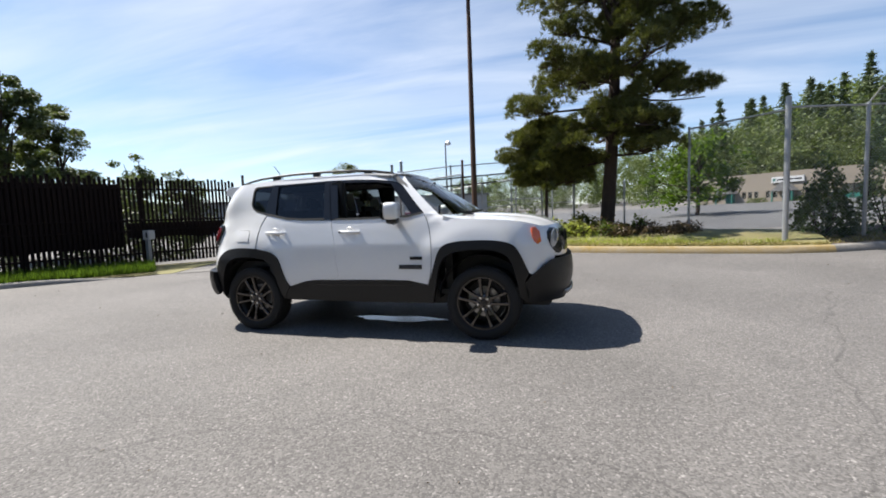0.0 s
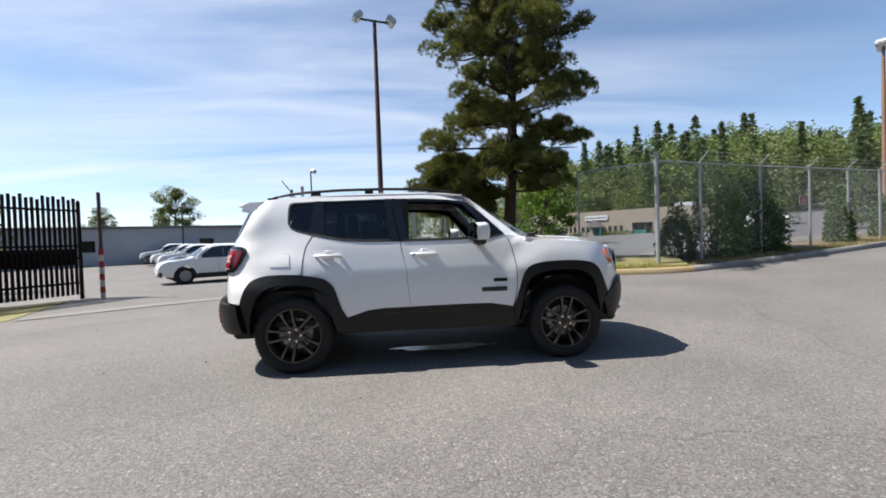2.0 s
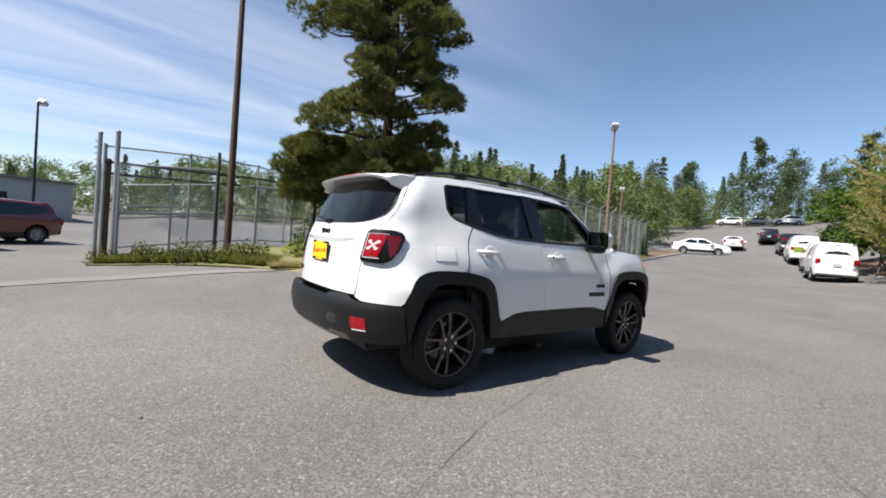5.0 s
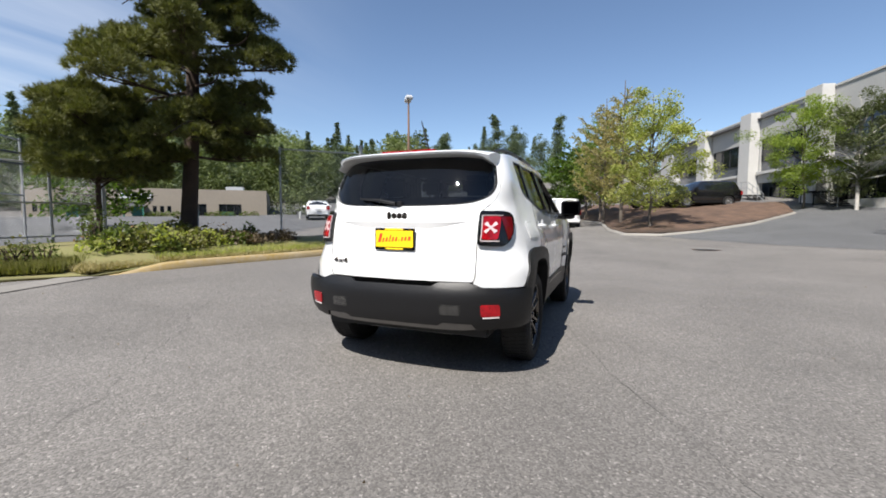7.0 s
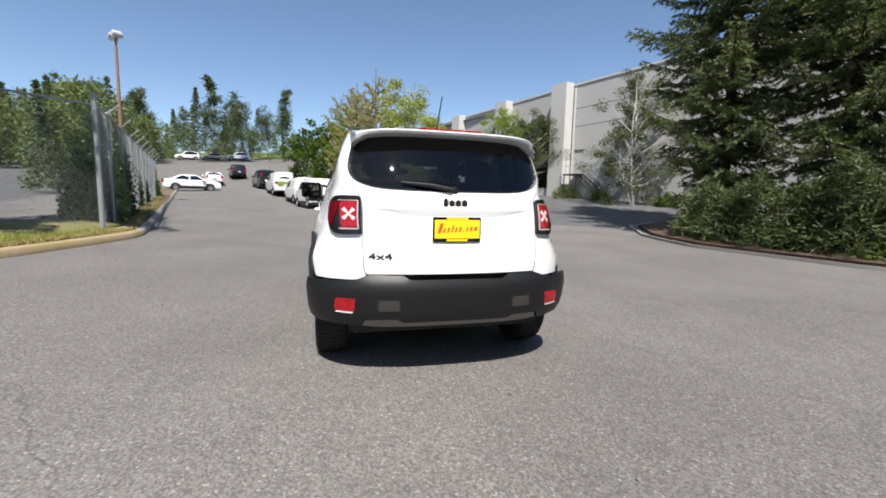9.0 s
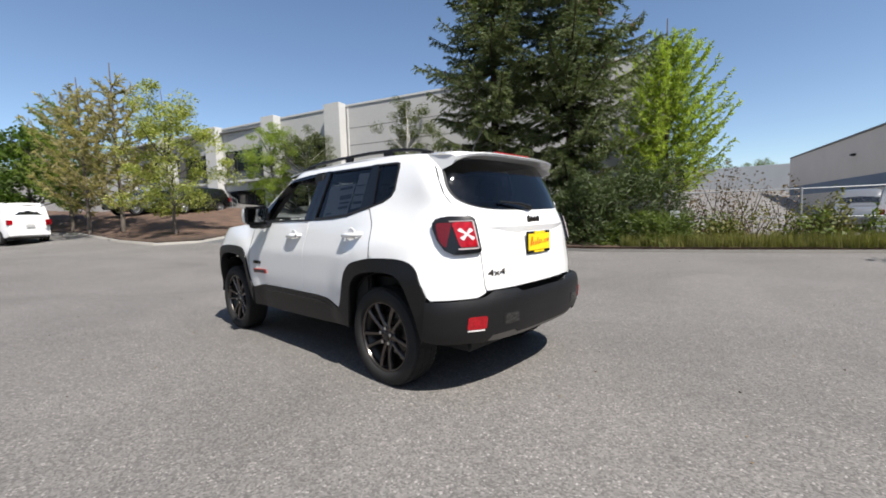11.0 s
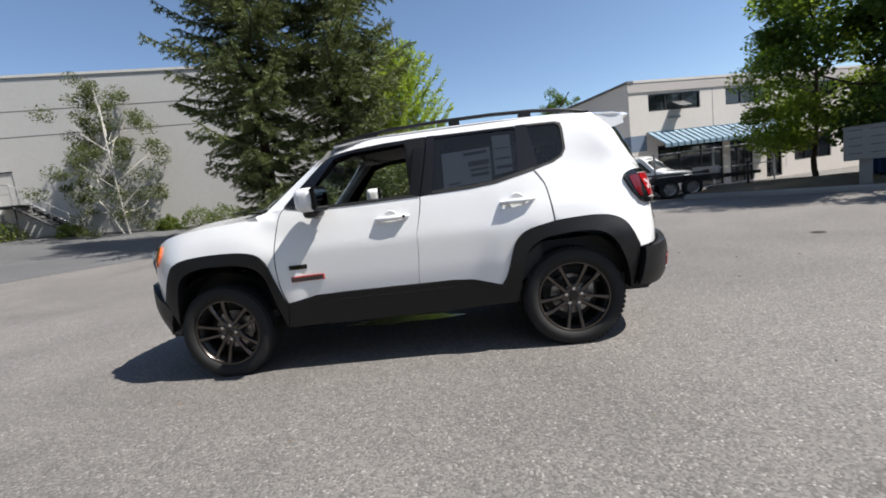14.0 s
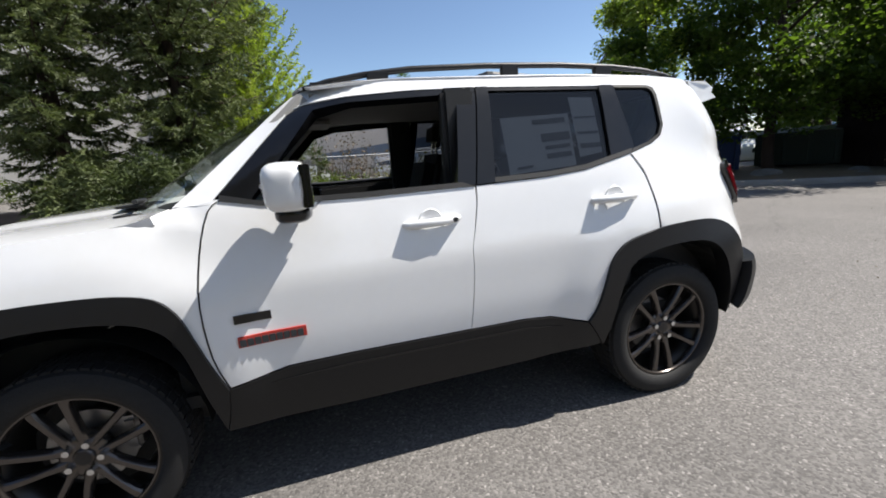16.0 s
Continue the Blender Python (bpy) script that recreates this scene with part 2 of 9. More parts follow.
PALE_IVY = leafy("pale_ivy_leaves", (0.09, 0.13, 0.06), (0.24, 0.29, 0.17), through=0.3)
DRY_LEAF = leafy("dry_brown_leaves", (0.07, 0.05, 0.028), (0.17, 0.12, 0.07), through=0.15)
BRAMBLE = leafy("bramble_leaves", (0.0528, 0.0726, 0.0132), (0.1848, 0.165, 0.0528), through=0.3)
FOREST = leafy("forest_foliage", (0.068, 0.098, 0.036), (0.18, 0.21, 0.078), through=0.27)
FIRWOOD = leafy("far_fir_foliage", (0.045, 0.068, 0.035), (0.11, 0.14, 0.065), through=0.15)
BARK = material("pine_bark", (0.0495, 0.03168, 0.02244), 0.95, vary=0.35, coarse=3, fine=22, bump=0.9, grain=25)
PALE_BARK = material("grey_bark", (0.1122, 0.0924, 0.0759), 0.9, vary=0.3, coarse=3, fine=25, bump=0.6, grain=40)
BIRCH_BARK = material("white_birch_bark", (0.396, 0.3762, 0.3432), 0.8, vary=0.25, coarse=6, fine=30, bump=0.4, grain=60)
TILT_UP = material("pale_grey_tilt_up_panel", (0.375, 0.37, 0.36), 0.85, vary=0.06, coarse=0.3, fine=5, bump=0.1)
PILLAR_PAINT = material("off_white_pillar_paint", (0.46, 0.452, 0.435), 0.8, vary=0.06, coarse=0.3, fine=5)
BEIGE_WALL = material("beige_block_wall", (0.2376, 0.2046, 0.165), 0.9, vary=0.1, coarse=0.4, fine=6)
CREAM_WALL = material("cream_stucco", (0.56, 0.525, 0.49), 0.85, vary=0.07, coarse=0.4, fine=8)
GREY_METAL_WALL = material("pale_metal_cladding", (0.33, 0.3432, 0.3564), 0.6, 0.1, vary=0.08)
PARAPET = material("grey_pink_parapet_paint", (0.42, 0.39, 0.37), 0.85, vary=0.07, coarse=0.4, fine=8)
BLUE_BAND = material("blue_grey_painted_band", (0.132, 0.1782, 0.2508), 0.8, vary=0.1)
AWNING_RIB = material("dark_blue_awning_rib", (0.05, 0.085, 0.12), 0.5, vary=0.1)
AWNING_BLUE = material("pale_blue_awning_metal", (0.22, 0.32, 0.4), 0.35, 0.3, vary=0.08)
ROOF_GREY = material("roof_felt", (0.132, 0.132, 0.132), 0.9, vary=0.15)
BLACK_RECESS = material("dark_recess", (0.0099, 0.01056, 0.01188), 0.6, vary=0.3)
WINDOW_DARK = material("dark_window_glass", (0.00792, 0.0099, 0.01254), 0.06, vary=0.2, spec=0.8)
WINDOW_BAND = material("grey_spandrel_glass", (0.0858, 0.0924, 0.1056), 0.15, vary=0.15)
TEAL = material("teal_paint", (0.0198, 0.132, 0.1056), 0.5, vary=0.15)
SIGN_WHITE = material("white_sign_face", (0.495, 0.5016, 0.5082), 0.5, vary=0.04)
INK = material("dark_print", (0.033, 0.033, 0.0363), 0.6, vary=0.1)
RED_PAINT = material("red_paint", (0.297, 0.0198, 0.0165), 0.5, vary=0.15)
STRIPE_WHITE = material("white_post_paint", (0.429, 0.4158, 0.396), 0.6, vary=0.12)
PALE_BOX = material("grey_box_enamel", (0.2244, 0.231, 0.231), 0.45, 0.3, vary=0.1)
DUMP_BLUE = material("blue_dumpster_steel", (0.0099, 0.033, 0.1122), 0.55, 0.1, vary=0.3)
DUMP_GREEN = material("dark_green_dumpster_steel", (0.00792, 0.0231, 0.0132), 0.55, 0.1, vary=0.3)
ROCK = material("grey_boulder", (0.132, 0.1254, 0.1122), 0.9, vary=0.3, coarse=2, fine=12, bump=0.7, grain=15)
ALU = material("trailer_aluminium", (0.33, 0.3366, 0.3432), 0.4, 0.7, vary=0.12)
TYRE = material("black_tyre_rubber", (0.00792, 0.00792, 0.00825), 0.8, vary=0.25, fine=60, bump=0.2)
PAINT = {
    "white": material("white_car_paint", (0.77, 0.775, 0.78), 0.25, vary=0.015, coat=1.0),
    "black": material("black_car_paint", (0.00792, 0.00792, 0.00924), 0.2, 0.1, vary=0.1, coat=1.0),
    "silver": material("silver_car_paint", (0.2772, 0.2838, 0.2904), 0.3, 0.6, vary=0.03, coat=1.0),
    "red": material("dark_red_car_paint", (0.1056, 0.00792, 0.0099), 0.25, 0.2, vary=0.05, coat=1.0),
    "blue": material("blue_car_paint", (0.0132, 0.033, 0.1122), 0.25, 0.2, vary=0.05, coat=1.0),
    "green": material("bright_green_vehicle_wrap", (0.1452, 0.2376, 0.0198), 0.35, vary=0.05, coat=0.5),
    "grey": material("grey_car_paint", (0.066, 0.0693, 0.0759), 0.25, 0.4, vary=0.05, coat=1.0),
}
WHITE = PAINT["white"]
CLADDING = material("black_grained_plastic", (0.0052, 0.0052, 0.006), 0.44, vary=0.12, fine=60, bump=0.1, grain=600, spec=0.4)
GLOSS_BLACK = material("gloss_black_trim", (0.00528, 0.00528, 0.00594), 0.2, vary=0.1)
RUBBER = material("black_window_rubber", (0.00792, 0.00792, 0.00792), 0.6, vary=0.1)
ALLOY = material("dark_bronze_alloy", (0.11, 0.098, 0.09), 0.24, 0.85, vary=0.05)
RIM_DARK = material("dark_rim_paint", (0.03, 0.028, 0.026), 0.3, 0.7, vary=0.08)
STEEL = material("brake_disc_steel", (0.32, 0.31, 0.3), 0.35, 0.9, vary=0.1)
CHROME = material("satin_chrome", (0.62, 0.62, 0.62), 0.15, 1.0, vary=0.03)
LAMP_RED = material("red_lamp_lens", (0.27, 0.004, 0.009), 0.12, vary=0.55, coarse=30, fine=110, coat=0.35, spec=0.35)
LAMP_DEEP = material("deep_red_side_lens", (0.1, 0.003, 0.006), 0.12, vary=0.3, fine=60, coat=0.35, spec=0.35)
LAMP_CROSS = material("frosted_cross", (0.66, 0.52, 0.52), 0.3, vary=0.12, coat=1.0)
LAMP_RIM = material("pale_lamp_rim", (0.42, 0.36, 0.36), 0.3, vary=0.05)
LAMP_CLEAR = material("frosted_clear_lens", (0.72, 0.68, 0.68), 0.15, vary=0.05, coat=1.0)
LAMP_AMBER = material("amber_lamp_lens", (0.75, 0.13, 0.02), 0.15, vary=0.08, coat=1.0)
HEAD_LENS = material("headlamp_lens", (0.35, 0.37, 0.4), 0.08, 0.4, vary=0.1, coat=1.0)
SEAT = material("black_seat_fabric", (0.01188, 0.01188, 0.01254), 0.85, vary=0.2, fine=80, bump=0.3, grain=400)
LINER = material("pale_grey_headliner", (0.22, 0.215, 0.205), 0.95, vary=0.05)
DASH = material("dark_dashboard_plastic", (0.0132, 0.0132, 0.01386), 0.6, vary=0.1, bump=0.1, grain=500)
PAPER = material("sticker_paper", (0.78, 0.82, 0.82), 0.7, vary=0.06)
PAPER_GREY = material("sticker_print_grey", (0.132, 0.1518, 0.165), 0.7, vary=0.1)
PLATE_YELLOW = material("yellow_plate", (0.85, 0.56, 0.01), 0.45, vary=0.03)
PLATE_RED = material("red_plate_print", (0.6, 0.05, 0.015), 0.5, vary=0.05)
BADGE_RED = material("red_badge_edge", (0.38, 0.03, 0.02), 0.4, vary=0.05)
SKID = material("grey_skid_plate", (0.2, 0.195, 0.19), 0.32, 0.8, vary=0.15)
MIRROR = material("mirror_glass", (0.85, 0.87, 0.88), 0.02, 1.0, vary=0.01)
TINTED = glass_material("dark_privacy_glass", (0.17, 0.185, 0.21))
CLEAR = glass_material("clear_windscreen_glass", (0.72, 0.78, 0.76))


# ---- building helpers ----
from mathutils.geometry import delaunay_2d_cdt
rng = np.random.default_rng(7)


def ramp(v, k):
    v = max(v, 0.0)
    return v * v / (v + k)


def smooth(a, b, v):
    t = min(max((v - a) / (b - a), 0.0), 1.0)
    return t * t * (3 - 2 * t)


def gz(x, y):
    """Height of the ground: level round the car, rising to the east and to the yard in the south-east."""
    x, y = min(max(x, -120.0), 120.0), min(max(y, -120.0), 120.0)
    slope = 0.05 * ramp(x - 24, 8)
    road = smooth(-9, -3, y) * smooth(30, 20, y)
    east = 0.04 * ramp(x - 6, 4) + slope + road * (min(slope, 0.1 * ramp(x - 46, 8)) - slope)
    yard = 0.08 * ramp(0.55 * x - 0.83 * y - 9.5, 4) * smooth(-12, 4, x)
    side = smooth(-4.5, 0.5, x)
    north = side * (0.28 * smooth(0, 9, y) + 0.022 * ramp(y - 12, 5))
    lot = (1 - side) * (-0.3 * smooth(7, 14, y) + 0.03 * ramp(y - 18, 8))
    dip = 0.5 * math.exp(-((x - 31) / 11) ** 2 - ((y - 3) / 4) ** 2)
    south = 0.38 * smooth(-14, -18, y) * smooth(2, -3, x)
    return east + yard + north + lot - dip - south


def link_mesh(name, verts, faces, mat, parent=None, smoothed=False, label="", loc=None):
    me = bpy.data.meshes.new(name)
    me.from_pydata([tuple(v) for v in verts], [], [tuple(f) for f in faces])
    if mat:
        me.materials.append(mat)
    if smoothed:
        me.shade_smooth()
    ob = new(name, me)
    if parent:
        ob.parent = parent
    if loc is not None:
        ob.location = loc
    return tagged(ob, label)


def fast_mesh(name, verts, size, mat, parent=None, label=""):
    """Many loose faces of `size` corners each, from an array of corners."""
    me = bpy.data.meshes.new(name)
    v = np.asarray(verts, dtype=np.float32).reshape(-1, 3)
    n, f = len(v), len(v) // size
    me.vertices.add(n)
    me.vertices.foreach_set("co", v.ravel())
    me.loops.add(n)
    me.loops.foreach_set("vertex_index", np.arange(n, dtype=np.int32))
    me.polygons.add(f)
    me.polygons.foreach_set("loop_start", np.arange(0, n, size, dtype=np.int32))
    me.update(calc_edges=True)
    me.materials.append(mat)
    ob = new(name, me)
    if parent:
        ob.parent = parent
    return tagged(ob, label)


def part(name, bm, mat, parent=None, label="", smooth_angle=None):
    me = bpy.data.meshes.new(name)
    bmesh.ops.recalc_face_normals(bm, faces=bm.faces)
    bm.to_mesh(me)
    bm.free()
    me.materials.append(mat)
    if smooth_angle:
        me.shade_smooth()
        me.set_sharp_from_angle(angle=radians(smooth_angle))
    ob = new(name, me)
    if parent:
        ob.parent = parent
    return tagged(ob, label)


def thing(name, label, category, at=(0, 0, 0), turn=0.0, group="", kind=""):
    ob = new(name)
    ob.empty_display_size = 0.2
    ob.matrix_basis = pose(*at, 0, 0, turn)
    return tagged(ob, label, category, group, kind)


def bm_box(a, b, bevel=0.0, bm=None):
    bm = bm or bmesh.new()
    r = bmesh.ops.create_cube(bm, size=1)
    for v in r["verts"]:
        v.co = Vector([a[i] + (v.co[i] + 0.5) * (b[i] - a[i]) for i in range(3)])
    if bevel:
        es = list({e for v in r["verts"] for e in v.link_edges})
        bmesh.ops.bevel(bm, geom=es, offset=bevel, segments=2, affect="EDGES", clamp_overlap=True)
    return bm


def tube(points, radii, sides=8, bm=None, cap=True):
    """A round bar along points, of one radius or one for each point."""
    bm = bm or bmesh.new()
    pts = [Vector(p) for p in points]
    rad = radii if hasattr(radii, "__len__") else [radii] * len(pts)
    rings, ref = [], Vector((0.31, 0.17, 0.93))
    for i, p in enumerate(pts):
        d = (pts[min(i + 1, len(pts) - 1)] - pts[max(i - 1, 0)]).normalized()
        u = d.cross(ref)
        if u.length < 0.05:
            u = d.cross(Vector((1, 0, 0)))
        u.normalize()
        w = d.cross(u)
        rings.append([bm.verts.new(p + (u * math.cos(2 * math.pi * k / sides) + w * math.sin(2 * math.pi * k / sides)) * rad[i]) for k in range(sides)])
    for a, b in zip(rings, rings[1:]):
        for k in range(sides):
            bm.faces.new((a[k], a[(k + 1) % sides], b[(k + 1) % sides], b[k]))
    if cap:
        bm.faces.new(rings[0][::-1])
        bm.faces.new(rings[-1])
    return bm


def lathe(profile, steps=48, axis="y", bm=None, closed=False):
    """Turn (radius, along) pairs round an axis through the origin."""
    bm = bm or bmesh.new()
    rings = []
    for k in range(steps):
        a = 2 * math.pi * k / steps
        c, s = math.cos(a), math.sin(a)
        rings.append([bm.verts.new((r * c, h, r * s) if axis == "y" else (r * c, r * s, h)) for r, h in profile])
    n = len(profile)
    for k in range(steps):
        a, b = rings[k], rings[(k + 1) % steps]
        for i in range(n if closed else n - 1):
            j = (i + 1) % n
            bm.faces.new((a[i], a[j], b[j], b[i]))
    return bm


def prism(poly, z0, z1, bm=None):
    """An upright prism over plan points."""
    bm = bm or bmesh.new()
    lo = [bm.verts.new((x, y, z0)) for x, y in poly]
    hi = [bm.verts.new((x, y, z1)) for x, y in poly]
    n = len(poly)
    for i in range(n):
        bm.faces.new((lo[i], lo[(i + 1) % n], hi[(i + 1) % n], hi[i]))
    bm.faces.new(lo[::-1])
    bm.faces.new(hi)
    return bm


def strip(line_a, line_b, steps=12):
    """A sheet between two lines of (x, y, z) points, as vertices and faces."""
    v, f, n = [], [], len(line_a)
    for j in range(steps + 1):
        t = j / steps
        v += [Vector(a).lerp(Vector(b), t) for a, b in zip(line_a, line_b)]
    for j in range(steps):
        for i in range(n - 1):
            f.append((j * n + i, j * n + i + 1, (j + 1) * n + i + 1, (j + 1) * n + i))
    return v, f


def along(points, step):
    """Points at even steps along a plan line."""
    out = []
    for a, b in zip(points, points[1:]):
        a, b = Vector(a), Vector(b)
        n = max(1, round((b - a).length / step))
        out += [a.lerp(b, i / n) for i in range(n)]
    return out + [Vector(points[-1])]


def sweep(points, profile, bm=None):
    """Carry a profile of (out, up) along a plan line with heights; out is to the right of the way."""
    bm = bm or bmesh.new()
    rings = []
    pts = [Vector(p) for p in points]
    for i, p in enumerate(pts):
        d = (pts[min(i + 1, len(pts) - 1)] - pts[max(i - 1, 0)])
        d.z = 0
        d.normalize()
        o = Vector((d.y, -d.x, 0))
        rings.append([bm.verts.new(p + o * a + Vector((0, 0, b))) for a, b in profile])
    for a, b in zip(rings, rings[1:]):
        for k in range(len(profile) - 1):
            bm.faces.new((a[k], a[k + 1], b[k + 1], b[k]))
    bm.faces.new(rings[0])
    bm.faces.new(rings[-1][::-1])
    return bm


def flat_tris(centres, size, spread=1.0, slim=0.35, up=0.0):
    """One slim triangle at each centre, turned at random: an array of corners."""
    c = np.asarray(centres, dtype=np.float64).reshape(-1, 3)
    n = len(c)
    d = rng.normal(size=(n, 3))
    d[:, 2] = d[:, 2] * spread + up
    d /= np.linalg.norm(d, axis=1)[:, None]
    e = np.cross(d, rng.normal(size=(n, 3)))
    e /= np.linalg.norm(e, axis=1)[:, None] + 1e-9
    s = size * rng.uniform(0.6, 1.3, n)[:, None]
    return np.stack([c - e * s * slim * 0.5, c + e * s * slim * 0.5, c + d * s], axis=1)


def leaf_quads(centres, size, level=0.5):
    """A four-cornered pointed leaf at each centre; level: how flat they lie."""
    c = np.asarray(centres, dtype=np.float64).reshape(-1, 3)
    n = len(c)
    nor = rng.normal(size=(n, 3))
    nor[:, 2] = np.abs(nor[:, 2]) + level
    nor /= np.linalg.norm(nor, axis=1)[:, None]
    a = np.cross(nor, rng.normal(size=(n, 3)))
    a /= np.linalg.norm(a, axis=1)[:, None] + 1e-9
    b = np.cross(nor, a)
    s = size * rng.uniform(0.6, 1.35, n)[:, None]
    return np.stack([c - a * s * 0.5, c - b * s * 0.36 + a * s * 0.05, c + a * s * 0.5 - nor * s * 0.12, c + b * s * 0.36 + a * s * 0.05], axis=1)


def in_ball(n, centre, radii):
    p = rng.normal(size=(n, 3))
    p /= np.linalg.norm(p, axis=1)[:, None]
    return p * (rng.uniform(0, 1, n) ** 0.45)[:, None] * np.array(radii) + np.array(centre)


def blob(size, power=3.5, steps=20):
    """A rounded, cushion-like solid of half sizes `size`."""
    bm = bmesh.new()
    bmesh.ops.create_uvsphere(bm, u_segments=steps * 2, v_segments=steps, radius=1)
    for v in bm.verts:
        c = v.co
        k = (abs(c.x) ** power + abs(c.y) ** power + abs(c.z) ** power) ** (-1 / power)
        v.co = Vector((c.x * k * size[0], c.y * k * size[1], c.z * k * size[2]))
    return bm


def rounded(points, n=5):
    """A smooth line through points (Catmull-Rom), ends kept."""
    p = [Vector(q) for q in points]
    out = []
    for i in range(len(p) - 1):
        a, b, c, d = p[max(i - 1, 0)], p[i], p[i + 1], p[min(i + 2, len(p) - 1)]
        for k in range(n):
            t = k / n
            out.append(tuple(0.5 * (2 * b + (c - a) * t + (2 * a - 5 * b + 4 * c - d) * t * t + (3 * b - a - 3 * c + d) * t ** 3)))
    return out + [tuple(p[-1])]


def limb(bm, p, q, r0, r1, bend=0.2, n=5, sides=6):
    p, q = Vector(p), Vector(q)
    side = Vector(rng.normal(size=3)) * bend * (q - p).length * 0.3
    pts = [p.lerp(q, t) + side * math.sin(math.pi * t) for t in np.linspace(0, 1, n)]
    tube(pts, [r0 + (r1 - r0) * t for t in np.linspace(0, 1, n)], sides, bm, cap=False)
    return pts


# ---- ground ----
def axis_lines():
    a = list(np.arange(-60, 60.01, 1.0))
    step, x = 1.5, 60.0
    while x < 900:
        x += step
        step *= 1.35
        a = [-x] + a + [x]
    return a


LINES = axis_lines()


def ground_sheet(name, inside, mat, lift, kind="structure", label="", category=""):
    v, f, seen = [], [], {}

    def vert(i, j):
        if (i, j) not in seen:
            x, y = LINES[i], LINES[j]
            seen[i, j] = len(v)
            v.append((x, y, gz(x, y) + lift))
        return seen[i, j]
    for i in range(len(LINES) - 1):
        for j in range(len(LINES) - 1):
            if inside(0.5 * (LINES[i] + LINES[i + 1]), 0.5 * (LINES[j] + LINES[j + 1])):
                f.append((vert(i, j), vert(i + 1, j), vert(i + 1, j + 1), vert(i, j + 1)))
    ob = link_mesh(name, v, f, mat, smoothed=True)
    return tagged(ob, label, category, kind=kind)


ground_sheet("ground", lambda x, y: True, ASPHALT, 0.0, label="weathered grey asphalt forecourt and road", category="ground")
def drive_sheet():
    """Darker asphalt before the warehouse, from a seam across the drive to the wall."""
    seam = along([(9.5, -10.6, 0), (12.5, -6.6, 0), (14.6, -4.4, 0), (16.3, -3.3, 0)], 0.5)
    far = along([(14.0, -24.0, 0), (22.0, -20.0, 0), (30.0, -14.0, 0), (38.0, -9.0, 0)], 0.5)
    v, f, rows, n = [], [], 30, len(seam)
    for r in range(rows + 1):
        for i, p in enumerate(seam):
            q = p.lerp(far[round(i * (len(far) - 1) / (n - 1))], r / rows)
            v.append((q.x, q.y, gz(q.x, q.y) + 0.008))
    for r in range(rows):
        for i in range(n - 1):
            f.append((r * n + i, r * n + i + 1, (r + 1) * n + i + 1, (r + 1) * n + i))
    tagged(link_mesh("road_yard", v, f, LOT_ASPHALT, smoothed=True), "darker asphalt drive before the warehouse", "drive", kind="structure")


drive_sheet()
ground_sheet("road_lot", lambda x, y: 12 < y < 42 and -1 < x < 60 and not (x > 8 and y < 12 + 0.29 * (x - 8)), LOT_ASPHALT, 0.008, label="smooth grey asphalt lot behind the fence", category="lot")

# kerb along the north bank: worn yellow as far as the bend, bare concrete beyond
KERB_N = [(-0.6, 6.0), (0.4, 5.85), (1.7, 5.65), (3.2, 5.35), (4.9, 5.15), (6.2, 5.05), (7.0, 5.12)]
KERB_E = [(7.0, 5.12), (9.2, 5.7), (15.0, 7.35), (24.0, 9.95), (40.0, 14.6)]
KERB_PROFILE = [(0.0, -0.1), (0.0, 0.02), (-0.035, 0.105), (-0.06, 0.13), (-0.09, 0.138), (-0.17, 0.14), (-0.17, -0.1)]


def kerb(name, line, mat, label, step=0.4, sink=0.0, fade=(0.0, 0.0)):
    """A kerb along a plan line; fade: lengths over which it dips into the ground at its two ends."""
    raw = along([(*q, 0) for q in line], step)
    dip = lambda p: max([0.15 * (1 - smooth(0, f, (p - e).length)) for f, e in zip(fade, (raw[0], raw[-1])) if f] + [0.0])
    pts = [(p[0], p[1], gz(p[0], p[1]) - sink - dip(p)) for p in raw]
    bm = sweep(pts, KERB_PROFILE)
    return tagged(part(name, bm, mat, smooth_angle=35), label, "kerb", kind="structure")


kerb("kerb_north", KERB_N, KERB_YELLOW, "concrete kerb with worn yellow paint", fade=(1.3, 0.0))
kerb("kerb_east", KERB_E, CONCRETE, "bare concrete kerb along the chain-link fence")
KERB_W = [(-13.0, -3.0), (-11.2, -1.2), (-9.6, 0.8), (-8.0, 2.5), (-7.3, 3.3)]
kerb("kerb_west", KERB_W, CONCRETE, "concrete kerb along the grass strip", fade=(0.0, 2.6), sink=0.03)
KERB_SW = [(-15.0, -2.6), (-13.0, -3.7), (-11.2, -5.2), (-9.9, -6.9), (-8.6, -8.8), (-7.6, -10.6)]
kerb("kerb_southwest", KERB_SW[::-1], CONCRETE, "concrete kerb in front of the maples")
KERB_S = [(-4.6, -11.6), (-1.0, -10.2), (1.5, -9.5), (5.0, -9.2), (7.6, -9.7), (9.6, -10.8), (10.2, -12.4)]
kerb("kerb_south", KERB_S, CONCRETE, "low concrete kerb round the spruce bed", sink=0.06)
KERB_I = [(40.0, 3.6), (27.0, -0.6), (20.0, -1.2), (17.0, -1.9), (16.2, -3.5), (17.2, -5.2), (20.0, -8.0), (24.6, -11.0), (26.0, -11.2), (27.0, -10.6)]
kerb("kerb_island", KERB_I, CONCRETE, "concrete kerb round the mulched island", sink=0.04)


